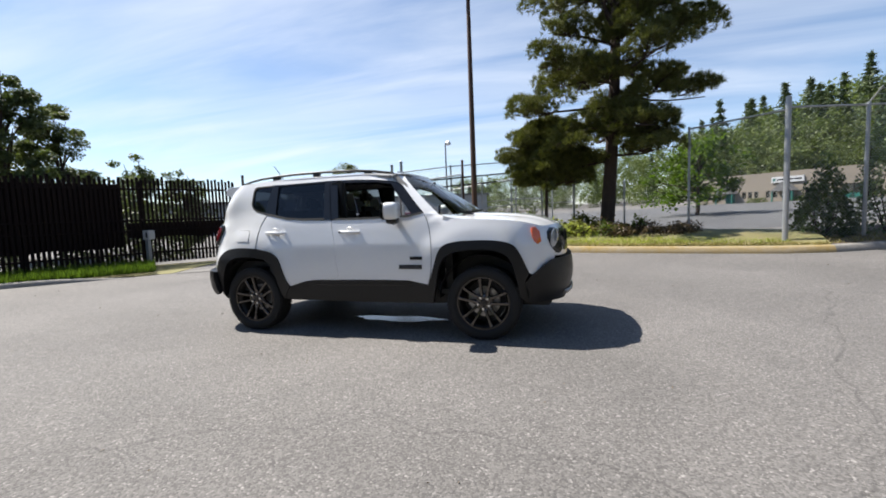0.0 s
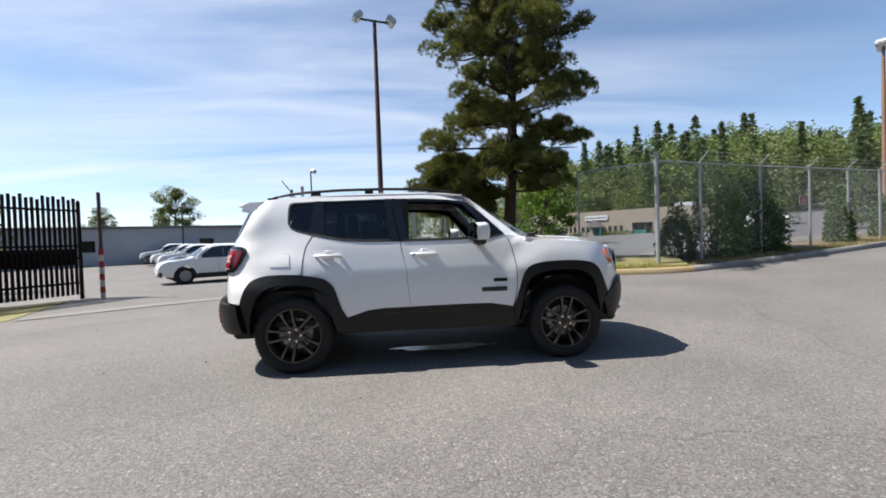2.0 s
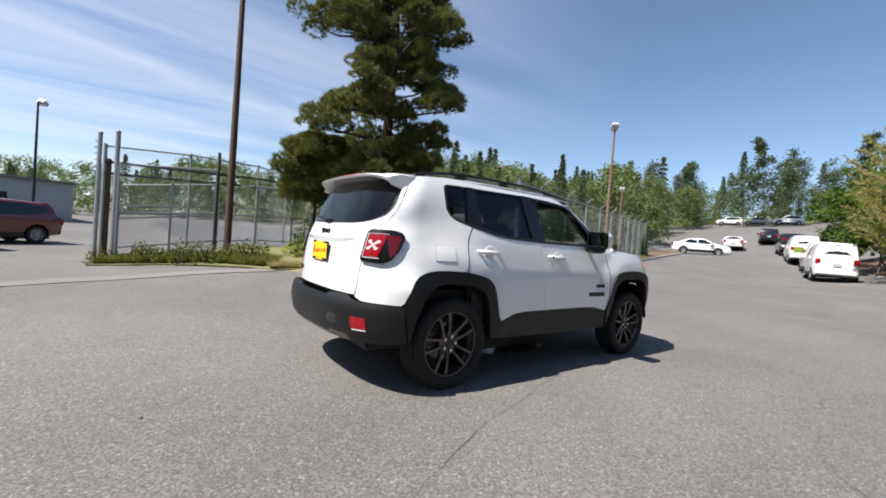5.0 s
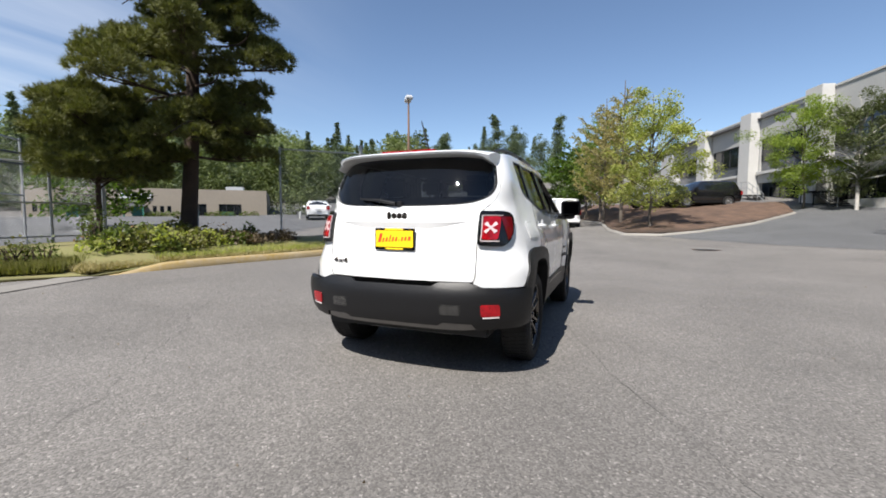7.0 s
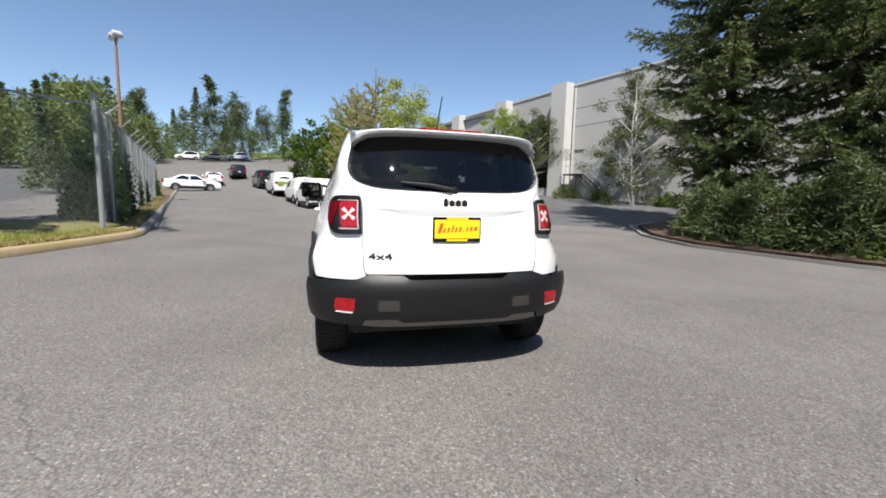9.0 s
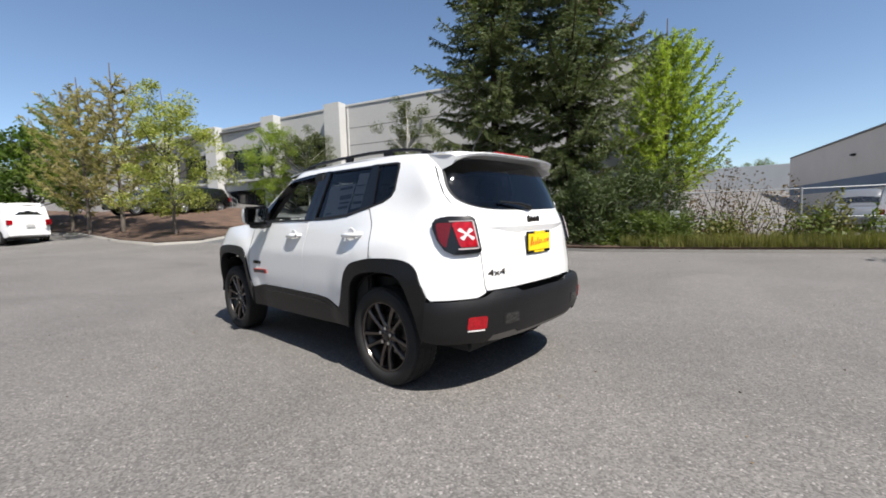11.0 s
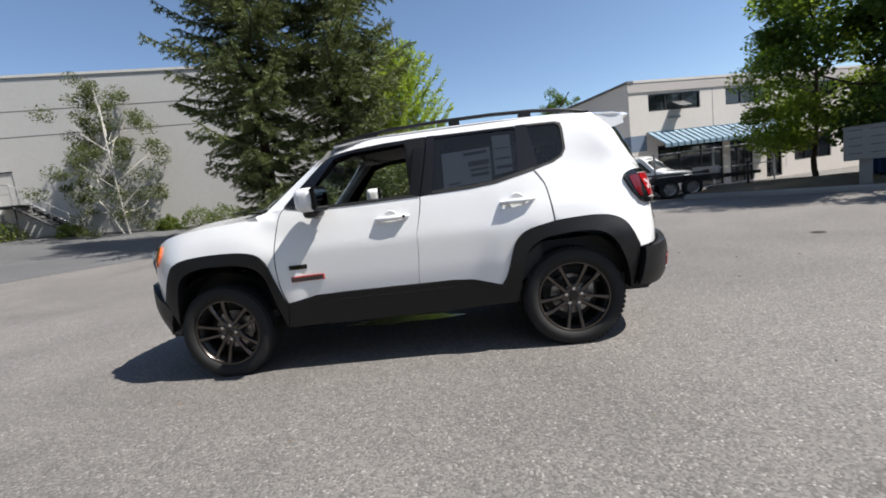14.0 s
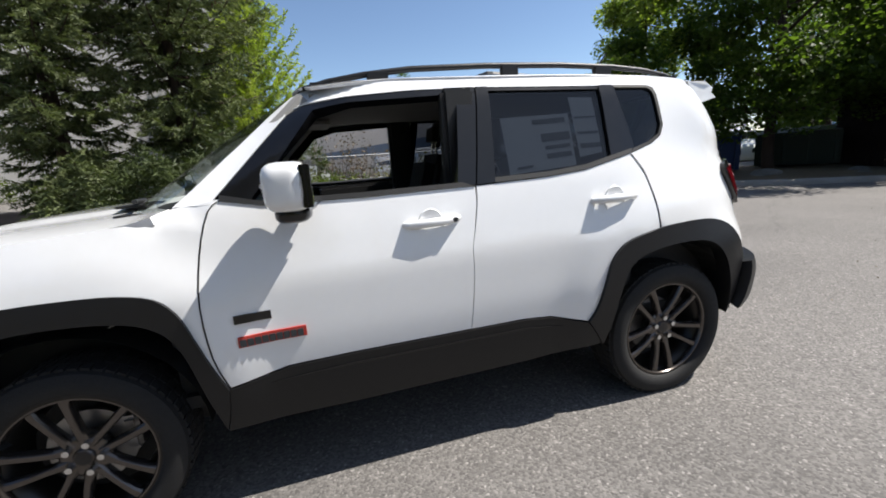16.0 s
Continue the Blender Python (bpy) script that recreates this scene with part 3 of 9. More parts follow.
def bed(name, front, back, mat, rise, label, category="bed", seed=0.0, low=0.12, drop=0.0, start=0.0):
    """A planted bank between two plan lines of equal count; drop and start: shares of its height lost towards its two ends."""
    fa = along([(*p, 0) for p in front], 0.6)
    n = len(fa)
    cum = np.linspace(0, 1, n)
    bl = along([(*p, 0) for p in back], 0.3)
    ba = [bl[round(c * (len(bl) - 1))] for c in cum]
    v, f, rows = [], [], 10
    for j in range(rows + 1):
        t = j / rows
        for a, b, c in zip(fa, ba, cum):
            p = a.lerp(b, t)
            keep = (1 - drop * smooth(0.55, 0.95, c)) * (1 - start * (1 - smooth(0.0, 0.22, c)))
            bump = 0.07 * noise.noise((p.x * 0.7, p.y * 0.7, seed)) + 0.03 * noise.noise((p.x * 3, p.y * 3, seed))
            v.append((p.x, p.y, gz(p.x, p.y) + keep * (low + rise * math.sin(math.pi * 0.5 * min(1.0, t * 1.6)) * (1 if t < 0.9 else 0.6)) + bump * keep * min(1, 4 * t)))
    for j in range(rows):
        for i in range(n - 1):
            f.append((j * n + i, j * n + i + 1, (j + 1) * n + i + 1, (j + 1) * n + i))
    # a skirt down into the ground all round
    rim = list(range(n)) + [j * n + n - 1 for j in range(1, rows + 1)] + [rows * n + i for i in range(n - 2, -1, -1)] + [j * n for j in range(rows - 1, 0, -1)]
    base = len(v)
    v += [(v[i][0], v[i][1], gz(v[i][0], v[i][1]) - 0.25) for i in rim]
    for k in range(len(rim)):
        m = (k + 1) % len(rim)
        f.append((rim[k], rim[m], base + m, base + k))
    ob = link_mesh(name, v, f, mat, smoothed=True)
    return tagged(ob, label, category, kind="structure"), v


bed("ground_bank", [(x, y + 0.13) for x, y in KERB_N], [(-2.6, 9.2), (-1.3, 10.6), (2.4, 10.8), (5.4, 9.6), (7.2, 6.6)], DRY_GRASS, 0.17, "bank of dry grass and weeds behind the kerb", low=0.105, start=0.85)
bed("ground_verge", [(7.05, 5.25), (9.2, 5.85), (15.0, 7.5), (24.0, 10.1), (40.0, 14.75)], [(6.6, 7.0), (9.2, 8.4), (15.0, 10.0), (24.0, 12.6), (40.0, 17.0)], SOIL, 0.05, "strip of dry soil along the fence", seed=3.0)
bed("ground_gate_strip", [(-3.9, 8.6), (-2.6, 8.0), (-1.2, 6.7), (-0.65, 6.15)], [(-3.9, 9.6), (-2.8, 9.8), (-1.8, 10.0), (-1.0, 10.2)], DRY_GRASS, 0.02, "weedy strip below the gate", seed=5.0, low=0.03)
bed("ground_west_strip", [(-13.2, -2.9), (-11.4, -1.1), (-9.75, 0.9), (-8.15, 2.6), (-7.4, 3.4)], [(-15.0, -1.5), (-12.6, 0.6), (-10.9, 2.6), (-9.5, 5.2), (-8.6, 6.6)], DRY_GRASS, 0.05, "strip of green grass under the dark fence", seed=7.0, low=0.08, drop=0.92)
bed("ground_southwest", [(-7.7, -10.8), (-8.75, -8.85), (-10.05, -7.0), (-11.3, -5.35), (-13.1, -3.85), (-15.0, -2.75)][::-1], [(-10.5, -14.0), (-12.5, -12.5), (-14.0, -11.0), (-17.0, -9.8), (-20.0, -8.2), (-22.0, -6.0)][::-1], SOIL, 0.03, "bare dusty soil round the maples", seed=9.0)
bed("ground_spruce_bed", [(-4.6, -11.75), (-1.0, -10.35), (1.5, -9.65), (5.0, -9.35), (7.5, -9.85), (9.45, -10.9), (10.0, -12.4)], [(-6.0, -16.5), (-1.5, -17.0), (2.5, -17.0), (5.0, -16.5), (7.5, -16.0), (9.0, -15.0), (10.0, -13.5)], MULCH, 0.12, "bark mulch bed under the spruce", seed=11.0)
bed("ground_island", [(40.0, 3.4), (27.0, -0.75), (20.0, -1.35), (17.1, -2.05), (16.4, -3.5), (17.35, -5.1), (20.1, -7.85), (24.6, -10.85)], [(42.0, -1.0), (35.0, -4.5), (33.0, -7.0), (31.5, -8.6), (30.4, -9.4), (29.5, -9.9), (28.8, -10.3), (27.6, -10.9)], MULCH, 0.42, "mulched planting island with a stepped edge", seed=13.0)
# concrete gutter strip across the gate entrance
gut = along([(-7.2, 3.3, 0), (-5.5, 4.6, 0), (-4.0, 5.5, 0), (-2.2, 6.0, 0), (-0.6, 6.0, 0)], 0.5)
gv, gf = strip([(p.x, p.y, gz(p.x, p.y) + 0.012) for p in gut], [(p.x - 0.15, p.y + 0.42, gz(p.x - 0.15, p.y + 0.42) + 0.02) for p in gut], 2)
tagged(link_mesh("pavement_gutter", gv, gf, GUTTER), "flush concrete gutter across the gate entrance", "gutter", kind="structure")


# ---- fences, gates, poles ----
def chain_link(parent, a, b, z0a, z0b, height, pitch=0.075, r=0.0028):
    """Diagonal wires between two plan points, as one mesh."""
    a, b = Vector((*a, 0)), Vector((*b, 0))
    d = (b - a)
    length = d.length
    d.normalize()
    out = []
    for way in (1, -1):
        s0 = -height if way > 0 else 0.0
        s = s0
        while s < length + (0 if way > 0 else height):
            lo, hi = (s, s + height) if way > 0 else (s, s - height)
            t0, t1 = 0.0, 1.0
            for lim, sign in ((0.0, 1), (length, -1)):
                va, vb = (lo - lim) * sign, (hi - lim) * sign
                if va < 0 and vb < 0:
                    t0, t1 = 1.0, 0.0
                elif va < 0:
                    t0 = max(t0, va / (va - vb))
                elif vb < 0:
                    t1 = min(t1, va / (va - vb))
            if t1 - t0 > 0.01:
                ends = []
                for t in (t0, t1):
                    u = lo + (hi - lo) * t
                    p = a + d * u
                    ends.append(np.array((p.x, p.y, z0a + (z0b - z0a) * u / length + height * t)))
                out.append(ends)
            s += pitch
    e = np.array(out)
    way = e[:, 1] - e[:, 0]
    way /= np.linalg.norm(way, axis=1)[:, None]
    nrm = np.array((-d.y, d.x, 0.0))
    oth = np.cross(way, nrm)
    ring = [nrm * r, (-0.5 * nrm + 0.87 * oth) * r, (-0.5 * nrm - 0.87 * oth) * r]
    quads = []
    for k in range(3):
        p, q = ring[k], ring[(k + 1) % 3]
        quads.append(np.stack([e[:, 0] + p, e[:, 0] + q, e[:, 1] + q, e[:, 1] + p], axis=1))
    return tagged(fast_mesh("chain_link_mesh", np.concatenate(quads), 4, WIRE, parent), "", "", kind="stuff")


def link_fence(points, height, spacing, label, name="chain_link_fence", arms=0.0, post_r=0.03, base=0.1, mesh_pitch=0.075, mid=False, low=False, wire_r=0.0019, sink=0.0):
    f = thing(name, label, "fence")
    posts = []
    start = Vector(points[0])

    def foot(p):
        return gz(*p) + base - sink * (p - start).length
    for a, b in zip(points, points[1:]):
        va, vb = Vector(a), Vector(b)
        n = max(1, round((vb - va).length / spacing))
        pts = [va.lerp(vb, i / n) for i in range(n + 1)]
        for p in pts[(1 if posts else 0):]:
            posts.append(p)
        for p, q in zip(pts, pts[1:]):
            za, zb = foot(p), foot(q)
            chain_link(f, p, q, za + 0.05, zb + 0.05, height, mesh_pitch, wire_r)
            part("top_rail", tube([(*p, za + height + 0.05), (*q, zb + height + 0.05)], 0.021, 6), GALV, f)
            if mid:
                part("middle_rail", tube([(*p, za + height * 0.5), (*q, zb + height * 0.5)], 0.021, 6), GALV, f)
            if low:
                part("bottom_rail", tube([(*p, za + 0.08), (*q, zb + 0.08)], 0.018, 6), GALV, f)
    for i, p in enumerate(posts):
        z = foot(p)
        part("post", tube([(*p, z - 0.3), (*p, z + height + 0.1)], post_r if i else post_r * 1.4, 8), GALV, f)
        if arms and i:
            d = (posts[min(i + 1, len(posts) - 1)] - posts[i - 1]).normalized()
            o = Vector((d.y, -d.x))
            part("barbed_wire_arm", tube([(*p, z + height + 0.08), (p.x + o.x * arms, p.y + o.y * arms, z + height + 0.08 + arms)], 0.017, 6), GALV, f)
    return f, posts


FENCE_E, _ = link_fence([(6.4, 5.7), (7.96, 6.15), (10.4, 6.86), (12.7, 7.52), (14.75, 8.12), (16.6, 8.65), (18.5, 9.2), (20.1, 9.66), (21.5, 10.08), (22.95, 10.49), (25.0, 11.1)], 2.7, 4.0, "tall galvanised chain-link fence with angled barbed-wire arms", arms=0.26, base=0.14, post_r=0.036, sink=0.032)
for k in range(3):
    part("barbed_wire", tube([(x + 0.09 * k * 0.28, y - 0.09 * k, gz(x, y) + 2.98 + 0.09 * k - 0.032 * (x - 6.4)) for x, y in ((7.96, 6.15), (12.7, 7.52), (18.5, 9.2), (25.0, 11.1))], 0.004, 4), GALV, FENCE_E)
part("tall_corner_post", tube([(6.4, 5.7, 0.1), (6.4, 5.7, 3.3)], 0.052, 10), GALV, FENCE_E)
link_fence([(6.4, 5.7), (5.08, 7.6)], 2.55, 2.4, "short galvanised chain-link return fence beside the pine", base=0.25)
link_fence([(2.3, 10.9), (-1.0, 11.1), (-3.4, 11.3)], 1.75, 1.15, "weathered chain-link fence behind the pine", base=0.3, mid=True, low=True)
lone = thing("fence_post", "single thin galvanised post beside the pine", "post", (3.75, 9.34, gz(3.75, 9.34) + 0.2))
part("pipe", tube([(0, 0, -0.3), (0, 0, 1.5)], 0.026, 8), GALV, lone)
part("cap", lathe([(0.03, 1.49), (0.028, 1.52), (0.0, 1.535)], 12, axis="z"), GALV, lone)
# tall cage behind the pole, with dark cable strung along it
CAGE, _ = link_fence([(-3.7, 9.5), (-1.9, 10.0), (0.2, 11.6), (1.5, 12.8)], 2.7, 2.1, "high chain-link enclosure with dark cables", base=0.05, mid=True, wire_r=0.0014)
for dz in (2.15, 2.42):
    part("dark_cable", tube([(x, y, gz(x, y) + dz - 0.06 * math.sin(i * 1.3)) for i, (x, y) in enumerate([(-3.7, 9.45), (-1.9, 9.95), (0.2, 11.55), (1.5, 12.75)])], 0.03, 6), DARK_STEEL, CAGE)


def gate_leaf(a, b, height, label):
    g = thing("chain_link_gate", label, "gate")
    za, zb = gz(*a) + 0.05, gz(*b) + 0.05
    chain_link(g, a, b, za, zb, height, 0.07)
    for h in (0.05, height * 0.5, height):
        part("frame_rail", tube([(*a, za + h), (*b, zb + h)], 0.024, 8), GALV, g)
    for p, z in ((a, za), (b, zb)):
        part("frame_upright", tube([(*p, z), (*p, z + height)], 0.024, 8), GALV, g)
    return g


gate_leaf((-3.42, 9.15), (-1.36, 9.35), 2.3, "open chain-link gate leaf on rusty posts")
for nm, x, y, top, r, m in (("post_a", -3.79, 9.13, 2.95, 0.045, GALV), ("post_b", -3.47, 9.2, 3.05, 0.05, GALV), ("post_c", -1.32, 9.37, 2.95, 0.04, RUST), ("post_d", -3.62, 9.5, 2.4, 0.055, RUST)):
    t = thing("gate_post", "round steel gate post, weathered", "post", group="gate posts")
    part("pipe", tube([(x, y, -0.2), (x, y, top)], r, 10), m, t)
    part("cap", tube([(x, y, top), (x, y, top + 0.03), (x, y, top + 0.06)], [r * 1.15, r * 1.1, r * 0.3], 10), m, t)
    if nm == "post_a":
        for k in range(5):
            part("barb_bracket", bm_box((x - 0.09, y - 0.012, top - 0.75 + k * 0.14), (x, y + 0.012, top - 0.73 + k * 0.14)), GALV, t)

# dark slatted fence on the west side
slat_fence = thing("slatted_fence", "tall dark brown fence of narrow metal slats", "fence")
SL = [(-16.5, -7.5), (-13.2, -1.6), (-10.9, 2.3), (-8.6, 6.9)]
slats = []
for i, p in enumerate(along([(*q, 0) for q in SL], 0.105)):
    top = 2.42 + 0.1 * noise.noise((i * 0.37, 0, 0)) + (0.06 if i % 2 else 0)
    slats.append((p, top))
bm_a = bmesh.new()
nslat = len(slats)
slat_mesh = {}
for i, (p, top) in enumerate(slats):
    q = slats[min(i + 1, nslat - 1)][0] - slats[max(i - 1, 0)][0]
    ang = math.atan2(q.y, q.x)
    near = p.y > 0.5
    wide = 0.07 if (p.y < 3.9 and i % 7) else 0.062
    key = round(top, 2), wide
    z = gz(p.x, p.y) + 0.12
    if near and i > nslat - 200:
        if key not in slat_mesh:
            me = bpy.data.meshes.new("slat")
            b = bm_box((-wide / 2, -0.012, 0), (wide / 2, 0.012, top))
            b.to_mesh(me)
            b.free()
            me.materials.append(DARK_SLAT)
            slat_mesh[key] = me
        o = new("slat", slat_mesh[key])
        o.parent = slat_fence
        o.matrix_basis = pose(p.x, p.y, z, 0, 0, math.degrees(ang))
    else:
        b = bm_box((-wide / 2, -0.012, 0), (wide / 2, 0.012, top))
        for v in b.verts:
            v.co = pose(p.x, p.y, z, 0, 0, math.degrees(ang)) @ v.co
        me = bpy.data.meshes.new("tmp")
        b.to_mesh(me)
        b.free()
        bm_a.from_mesh(me)
        bpy.data.meshes.remove(me)
tagged(part("slat_row", bm_a, DARK_SLAT, slat_fence), kind="stuff")
for h in (0.3, 0.95, 1.25, 2.15):
    part("rail", tube([(p[0], p[1] + 0.03, gz(*p) + 0.12 + h) for p in SL], 0.03, 6), DARK_SLAT, slat_fence)
for p in along([(*q, 0) for q in SL], 2.6):
    part("post", tube([(p.x - 0.05, p.y + 0.06, -0.1), (p.x - 0.05, p.y + 0.06, gz(p.x, p.y) + 2.5)], 0.045, 8), DARK_SLAT, slat_fence)
for nm, line, z0, z1 in (("privacy_screen", [(-16.5, -7.5, 0), (-13.2, -1.6, 0), (-10.9, 2.3, 0), (-9.95, 4.2, 0)], 0.62, 2.4), ("screen_band", [(-9.9, 4.3, 0), (-8.65, 6.8, 0)], 0.86, 1.3)):
    low = along(line, 0.5)
    screen_v, screen_f = strip([(p.x - 0.045, p.y + 0.03, gz(p.x, p.y) + z0 + 0.04 * math.sin(p.y * 5)) for p in low], [(p.x - 0.045, p.y + 0.03, gz(p.x, p.y) + z1) for p in low], 1)
    sc = link_mesh(nm, screen_v, screen_f, DARK_SLAT, slat_fence, label="dark privacy screen fabric")
    sc.modifiers.new("thick", "SOLIDIFY").thickness = 0.012

# keypad post at the gate
kp = thing("keypad_post", "pale steel post with a gate keypad box", "post", (-9.3, 4.35, gz(-9.3, 4.35)))
part("post", bm_box((-0.05, -0.05, -0.1), (0.05, 0.05, 0.95), 0.008), GALV, kp)
part("keypad_box", bm_box((-0.06, -0.1, 0.82), (0.16, 0.1, 1.08), 0.015), LAMP_WHITE, kp, "white keypad box")
part("keypad", bm_box((0.06, -0.105, 0.88), (0.12, -0.1, 1.02)), INK, kp, "dark keypad")
# striped barrier post at the gate opening
bp = thing("striped_post", "slim post with faded red and white bands", "post", (-7.9, 6.6, gz(-7.9, 6.6)))
for k in range(8):
    part("band", tube([(0, 0, k * 0.16), (0, 0, (k + 1) * 0.16)], 0.055, 10), RED_PAINT if k % 2 else STRIPE_WHITE, bp)
part("upper_post", tube([(0, 0, 1.28), (0, 0, 2.7)], 0.04, 8), RUST, bp)
part("crossbar", tube([(-0.16, 0, 2.3), (0.16, 0, 2.3)], 0.015, 6), RUST, bp)


def lamp_pole(x, y, height, r, mat, label, turn=0.0, arm=0.55, heads=2, group=""):
    t = thing("street_lamp", label, "street lamp", (x, y, gz(x, y)), turn, group)
    part("pole", tube([(0, 0, -0.3), (0, 0, height * 0.5), (0, 0, height)], [r, r * 0.85, r * 0.6], 12), mat, t)
    part("base_plate", bm_box((-r * 2, -r * 2, -0.05), (r * 2, r * 2, 0.16), 0.02), CONCRETE, t)
    part("crossarm", tube([(-arm * (heads > 1), 0, height), (arm, 0, height)], 0.035, 8), DARK_STEEL, t)
    for s in ((-1, 1) if heads > 1 else (1,)):
        h = part("lamp_head", bm_box((-0.17, -0.2, -0.09), (0.17, 0.2, 0.11), 0.04), LAMP_WHITE, t, "white floodlight head")
        h.matrix_basis = pose(s * arm, 0, height + 0.06, 0, s * 38, 0)
        g = part("lens", bm_box((-0.14, -0.17, -0.102), (0.14, 0.17, -0.092)), LAMP_LENS, h, "pale lens")
        part("bracket", tube([(s * arm, 0, height), (s * arm, 0, height + 0.06)], 0.025, 6), DARK_STEEL, t)
    return t


lamp_pole(-0.97, 9.55, 8.4, 0.1, RUST, "tall rusty steel lamp post with two floodlights", 15)
lamp_pole(18.9, 10.3, 7.6, 0.09, RUST_ORANGE, "orange-brown steel lamp post with two floodlights", 35, 0.3)
lamp_pole(27.5, 14.5, 5.0, 0.07, RUST_ORANGE, "slim orange-brown lamp post by the fence", 35, 0.2, 1)
lamp_pole(-7.1, 28.0, 6.9, 0.08, DARK_STEEL, "dark steel lot lamp post", 60, 0.3, 1, "lot lamps")
lamp_pole(-17.5, 30.0, 4.6, 0.07, DARK_STEEL, "dark steel lot lamp post", 0, 0.5, 2, "lot lamps")


# ---- buildings ----
def wall_frame(origin, direction):
    """A pose whose x runs along the wall and whose -y looks out of it."""
    d = Vector(direction).normalized()
    return Matrix.Translation(Vector((*origin, 0))) @ Matrix.Rotation(math.atan2(d.y, d.x), 4, "Z")


def facade(parent, m, u0, u1, z0, z1, thick, holes, mat, name="wall"):
    """A wall with real openings: pieces between the holes (u, u, z, z), joined into one mesh."""
    us = sorted({u0, u1, *[h[0] for h in holes], *[h[1] for h in holes]})
    zs = sorted({z0, z1, *[h[2] for h in holes], *[h[3] for h in holes]})
    made = []

    def piece(a, b, run):
        bm = bm_box((a, 0, run[0]), (b, thick, run[1]))
        bmesh.ops.transform(bm, matrix=m, verts=bm.verts)
        made.append(part(name, bm, mat, parent))
    for a, b in zip(us, us[1:]):
        run = []
        for c, d in zip(zs, zs[1:]):
            mu, mz = (a + b) / 2, (c + d) / 2
            if any(h[0] < mu < h[1] and h[2] < mz < h[3] for h in holes):
                if run:
                    piece(a, b, run)
                run = []
            else:
                run = [run[0] if run else c, d]
        if run:
            piece(a, b, run)
    return made


def placed(parent, m, name, a, b, mat, label="", bevel=0.0):
    bm = bm_box(a, b, bevel)
    bmesh.ops.transform(bm, matrix=m, verts=bm.verts)
    return part(name, bm, mat, parent, label)


def window_in(parent, m, u0, u1, z0, z1, depth=0.12, mullions=1, glass=None):
    w = placed(parent, m, "window", (u0, depth, z0), (u1, depth + 0.02, z1), glass or WINDOW_DARK, "dark glass")
    bm = bmesh.new()
    fr = 0.06
    for a, b in (((u0, depth - 0.05, z0), (u1, depth, z0 + fr)), ((u0, depth - 0.05, z1 - fr), (u1, depth, z1)), ((u0, depth - 0.05, z0 + fr), (u0 + fr, depth, z1 - fr)), ((u1 - fr, depth - 0.05, z0 + fr), (u1, depth, z1 - fr))):
        bm_box(a, b, 0, bm)
    for k in range(1, mullions + 1):
        u = u0 + (u1 - u0) * k / (mullions + 1)
        bm_box((u - fr / 2, depth - 0.05, z0 + fr), (u + fr / 2, depth, z1 - fr), 0, bm)
    bmesh.ops.transform(bm, matrix=m, verts=bm.verts)
    part("window_frame", bm, DARK_STEEL, w)
    return w


# warehouse of tilt-up panels with tall pillars; u runs from its near end eastward
wh = thing("warehouse", "pale grey tilt-up concrete warehouse with tall pillars", "building")
WM = wall_frame((24.0, -15.85), (0.954, 0.299)) @ Matrix.Diagonal((1, -1, 1, 1))
top = 9.72
bays = [(0.9, 5.95), (7.7, 13.4), (15.2, 20.9), (22.7, 28.4)]
holes = []
for a, b in bays:
    holes += [(a, b, 0.9, 4.0), (a, b, 4.9, 7.5)]
WE = WM @ Matrix.Translation((0.3, 0, 0)) @ Matrix.Rotation(radians(2.5), 4, "Z") @ Matrix.Translation((-0.3, 0, 0))
facade(wh, WM, -22.0, 0.3, 0.2, top - 0.25, 0.3, [(-1.9, -1.1, 3.2, 4.95)], TILT_UP)
facade(wh, WE, 0.302, 34.0, 0.2, top - 0.25, 0.3, holes, TILT_UP)
for u in (-0.05, 6.8, 14.3, 21.8, 29.3):
    placed(wh, WE, "pillar", (u - 0.75, -0.75, 0.6), (u + 0.75, -0.003, top - 0.03), PILLAR_PAINT, "off-white pillar", 0.02)
for z in (6.6, 7.85):
    placed(wh, WM, "panel_joint", (-21.95, -0.006, z), (-0.85, -0.002, z + 0.045), ROOF_GREY)
placed(wh, WM, "parapet_cap", (-22.05, -0.06, top - 0.25), (0.3, 0.36, top - 0.12), PILLAR_PAINT)
placed(wh, WE, "parapet_cap", (0.302, -0.06, top - 0.25), (34.0, 0.36, top - 0.12), PILLAR_PAINT)
placed(wh, WM, "downpipe", (-1.02, -0.12, 1.2), (-0.92, -0.02, top - 0.4), PILLAR_PAINT)
placed(wh, WM, "roof", (-21.9, 0.3, top - 0.6), (29.9, 40.0, top - 0.5), ROOF_GREY)
placed(wh, WM, "end_wall", (-22.0, 0.3, 0.2), (-21.7, 40.0, top - 0.25), TILT_UP)
placed(wh, WM, "back_wall", (-22.0, 40.0, 0.2), (30.0, 40.3, top - 0.25), TILT_UP)
for a, b in bays:
    placed(wh, WE, "spandrel", (a, 0.14, 4.9), (b, 0.2, 5.7), WINDOW_BAND, "grey spandrel band")
    window_in(wh, WE, a, b, 5.7, 7.5, 0.15, 3)
    placed(wh, WE, "ledge", (a, -0.25, 4.7), (b, -0.003, 4.9), PILLAR_PAINT)
    placed(wh, WE, "recess", (a, 1.1, 0.9), (b, 1.2, 4.0), BLACK_RECESS, "deep dark entrance recess")
    window_in(wh, WE, a + 0.3, b - 0.3, 1.9, 3.7, 0.7, 3)
    placed(wh, WE, "low_wall", (a + 0.1, -0.45, 0.9), (b - 1.7, -0.3, 2.3), PILLAR_PAINT, "low concrete wall")
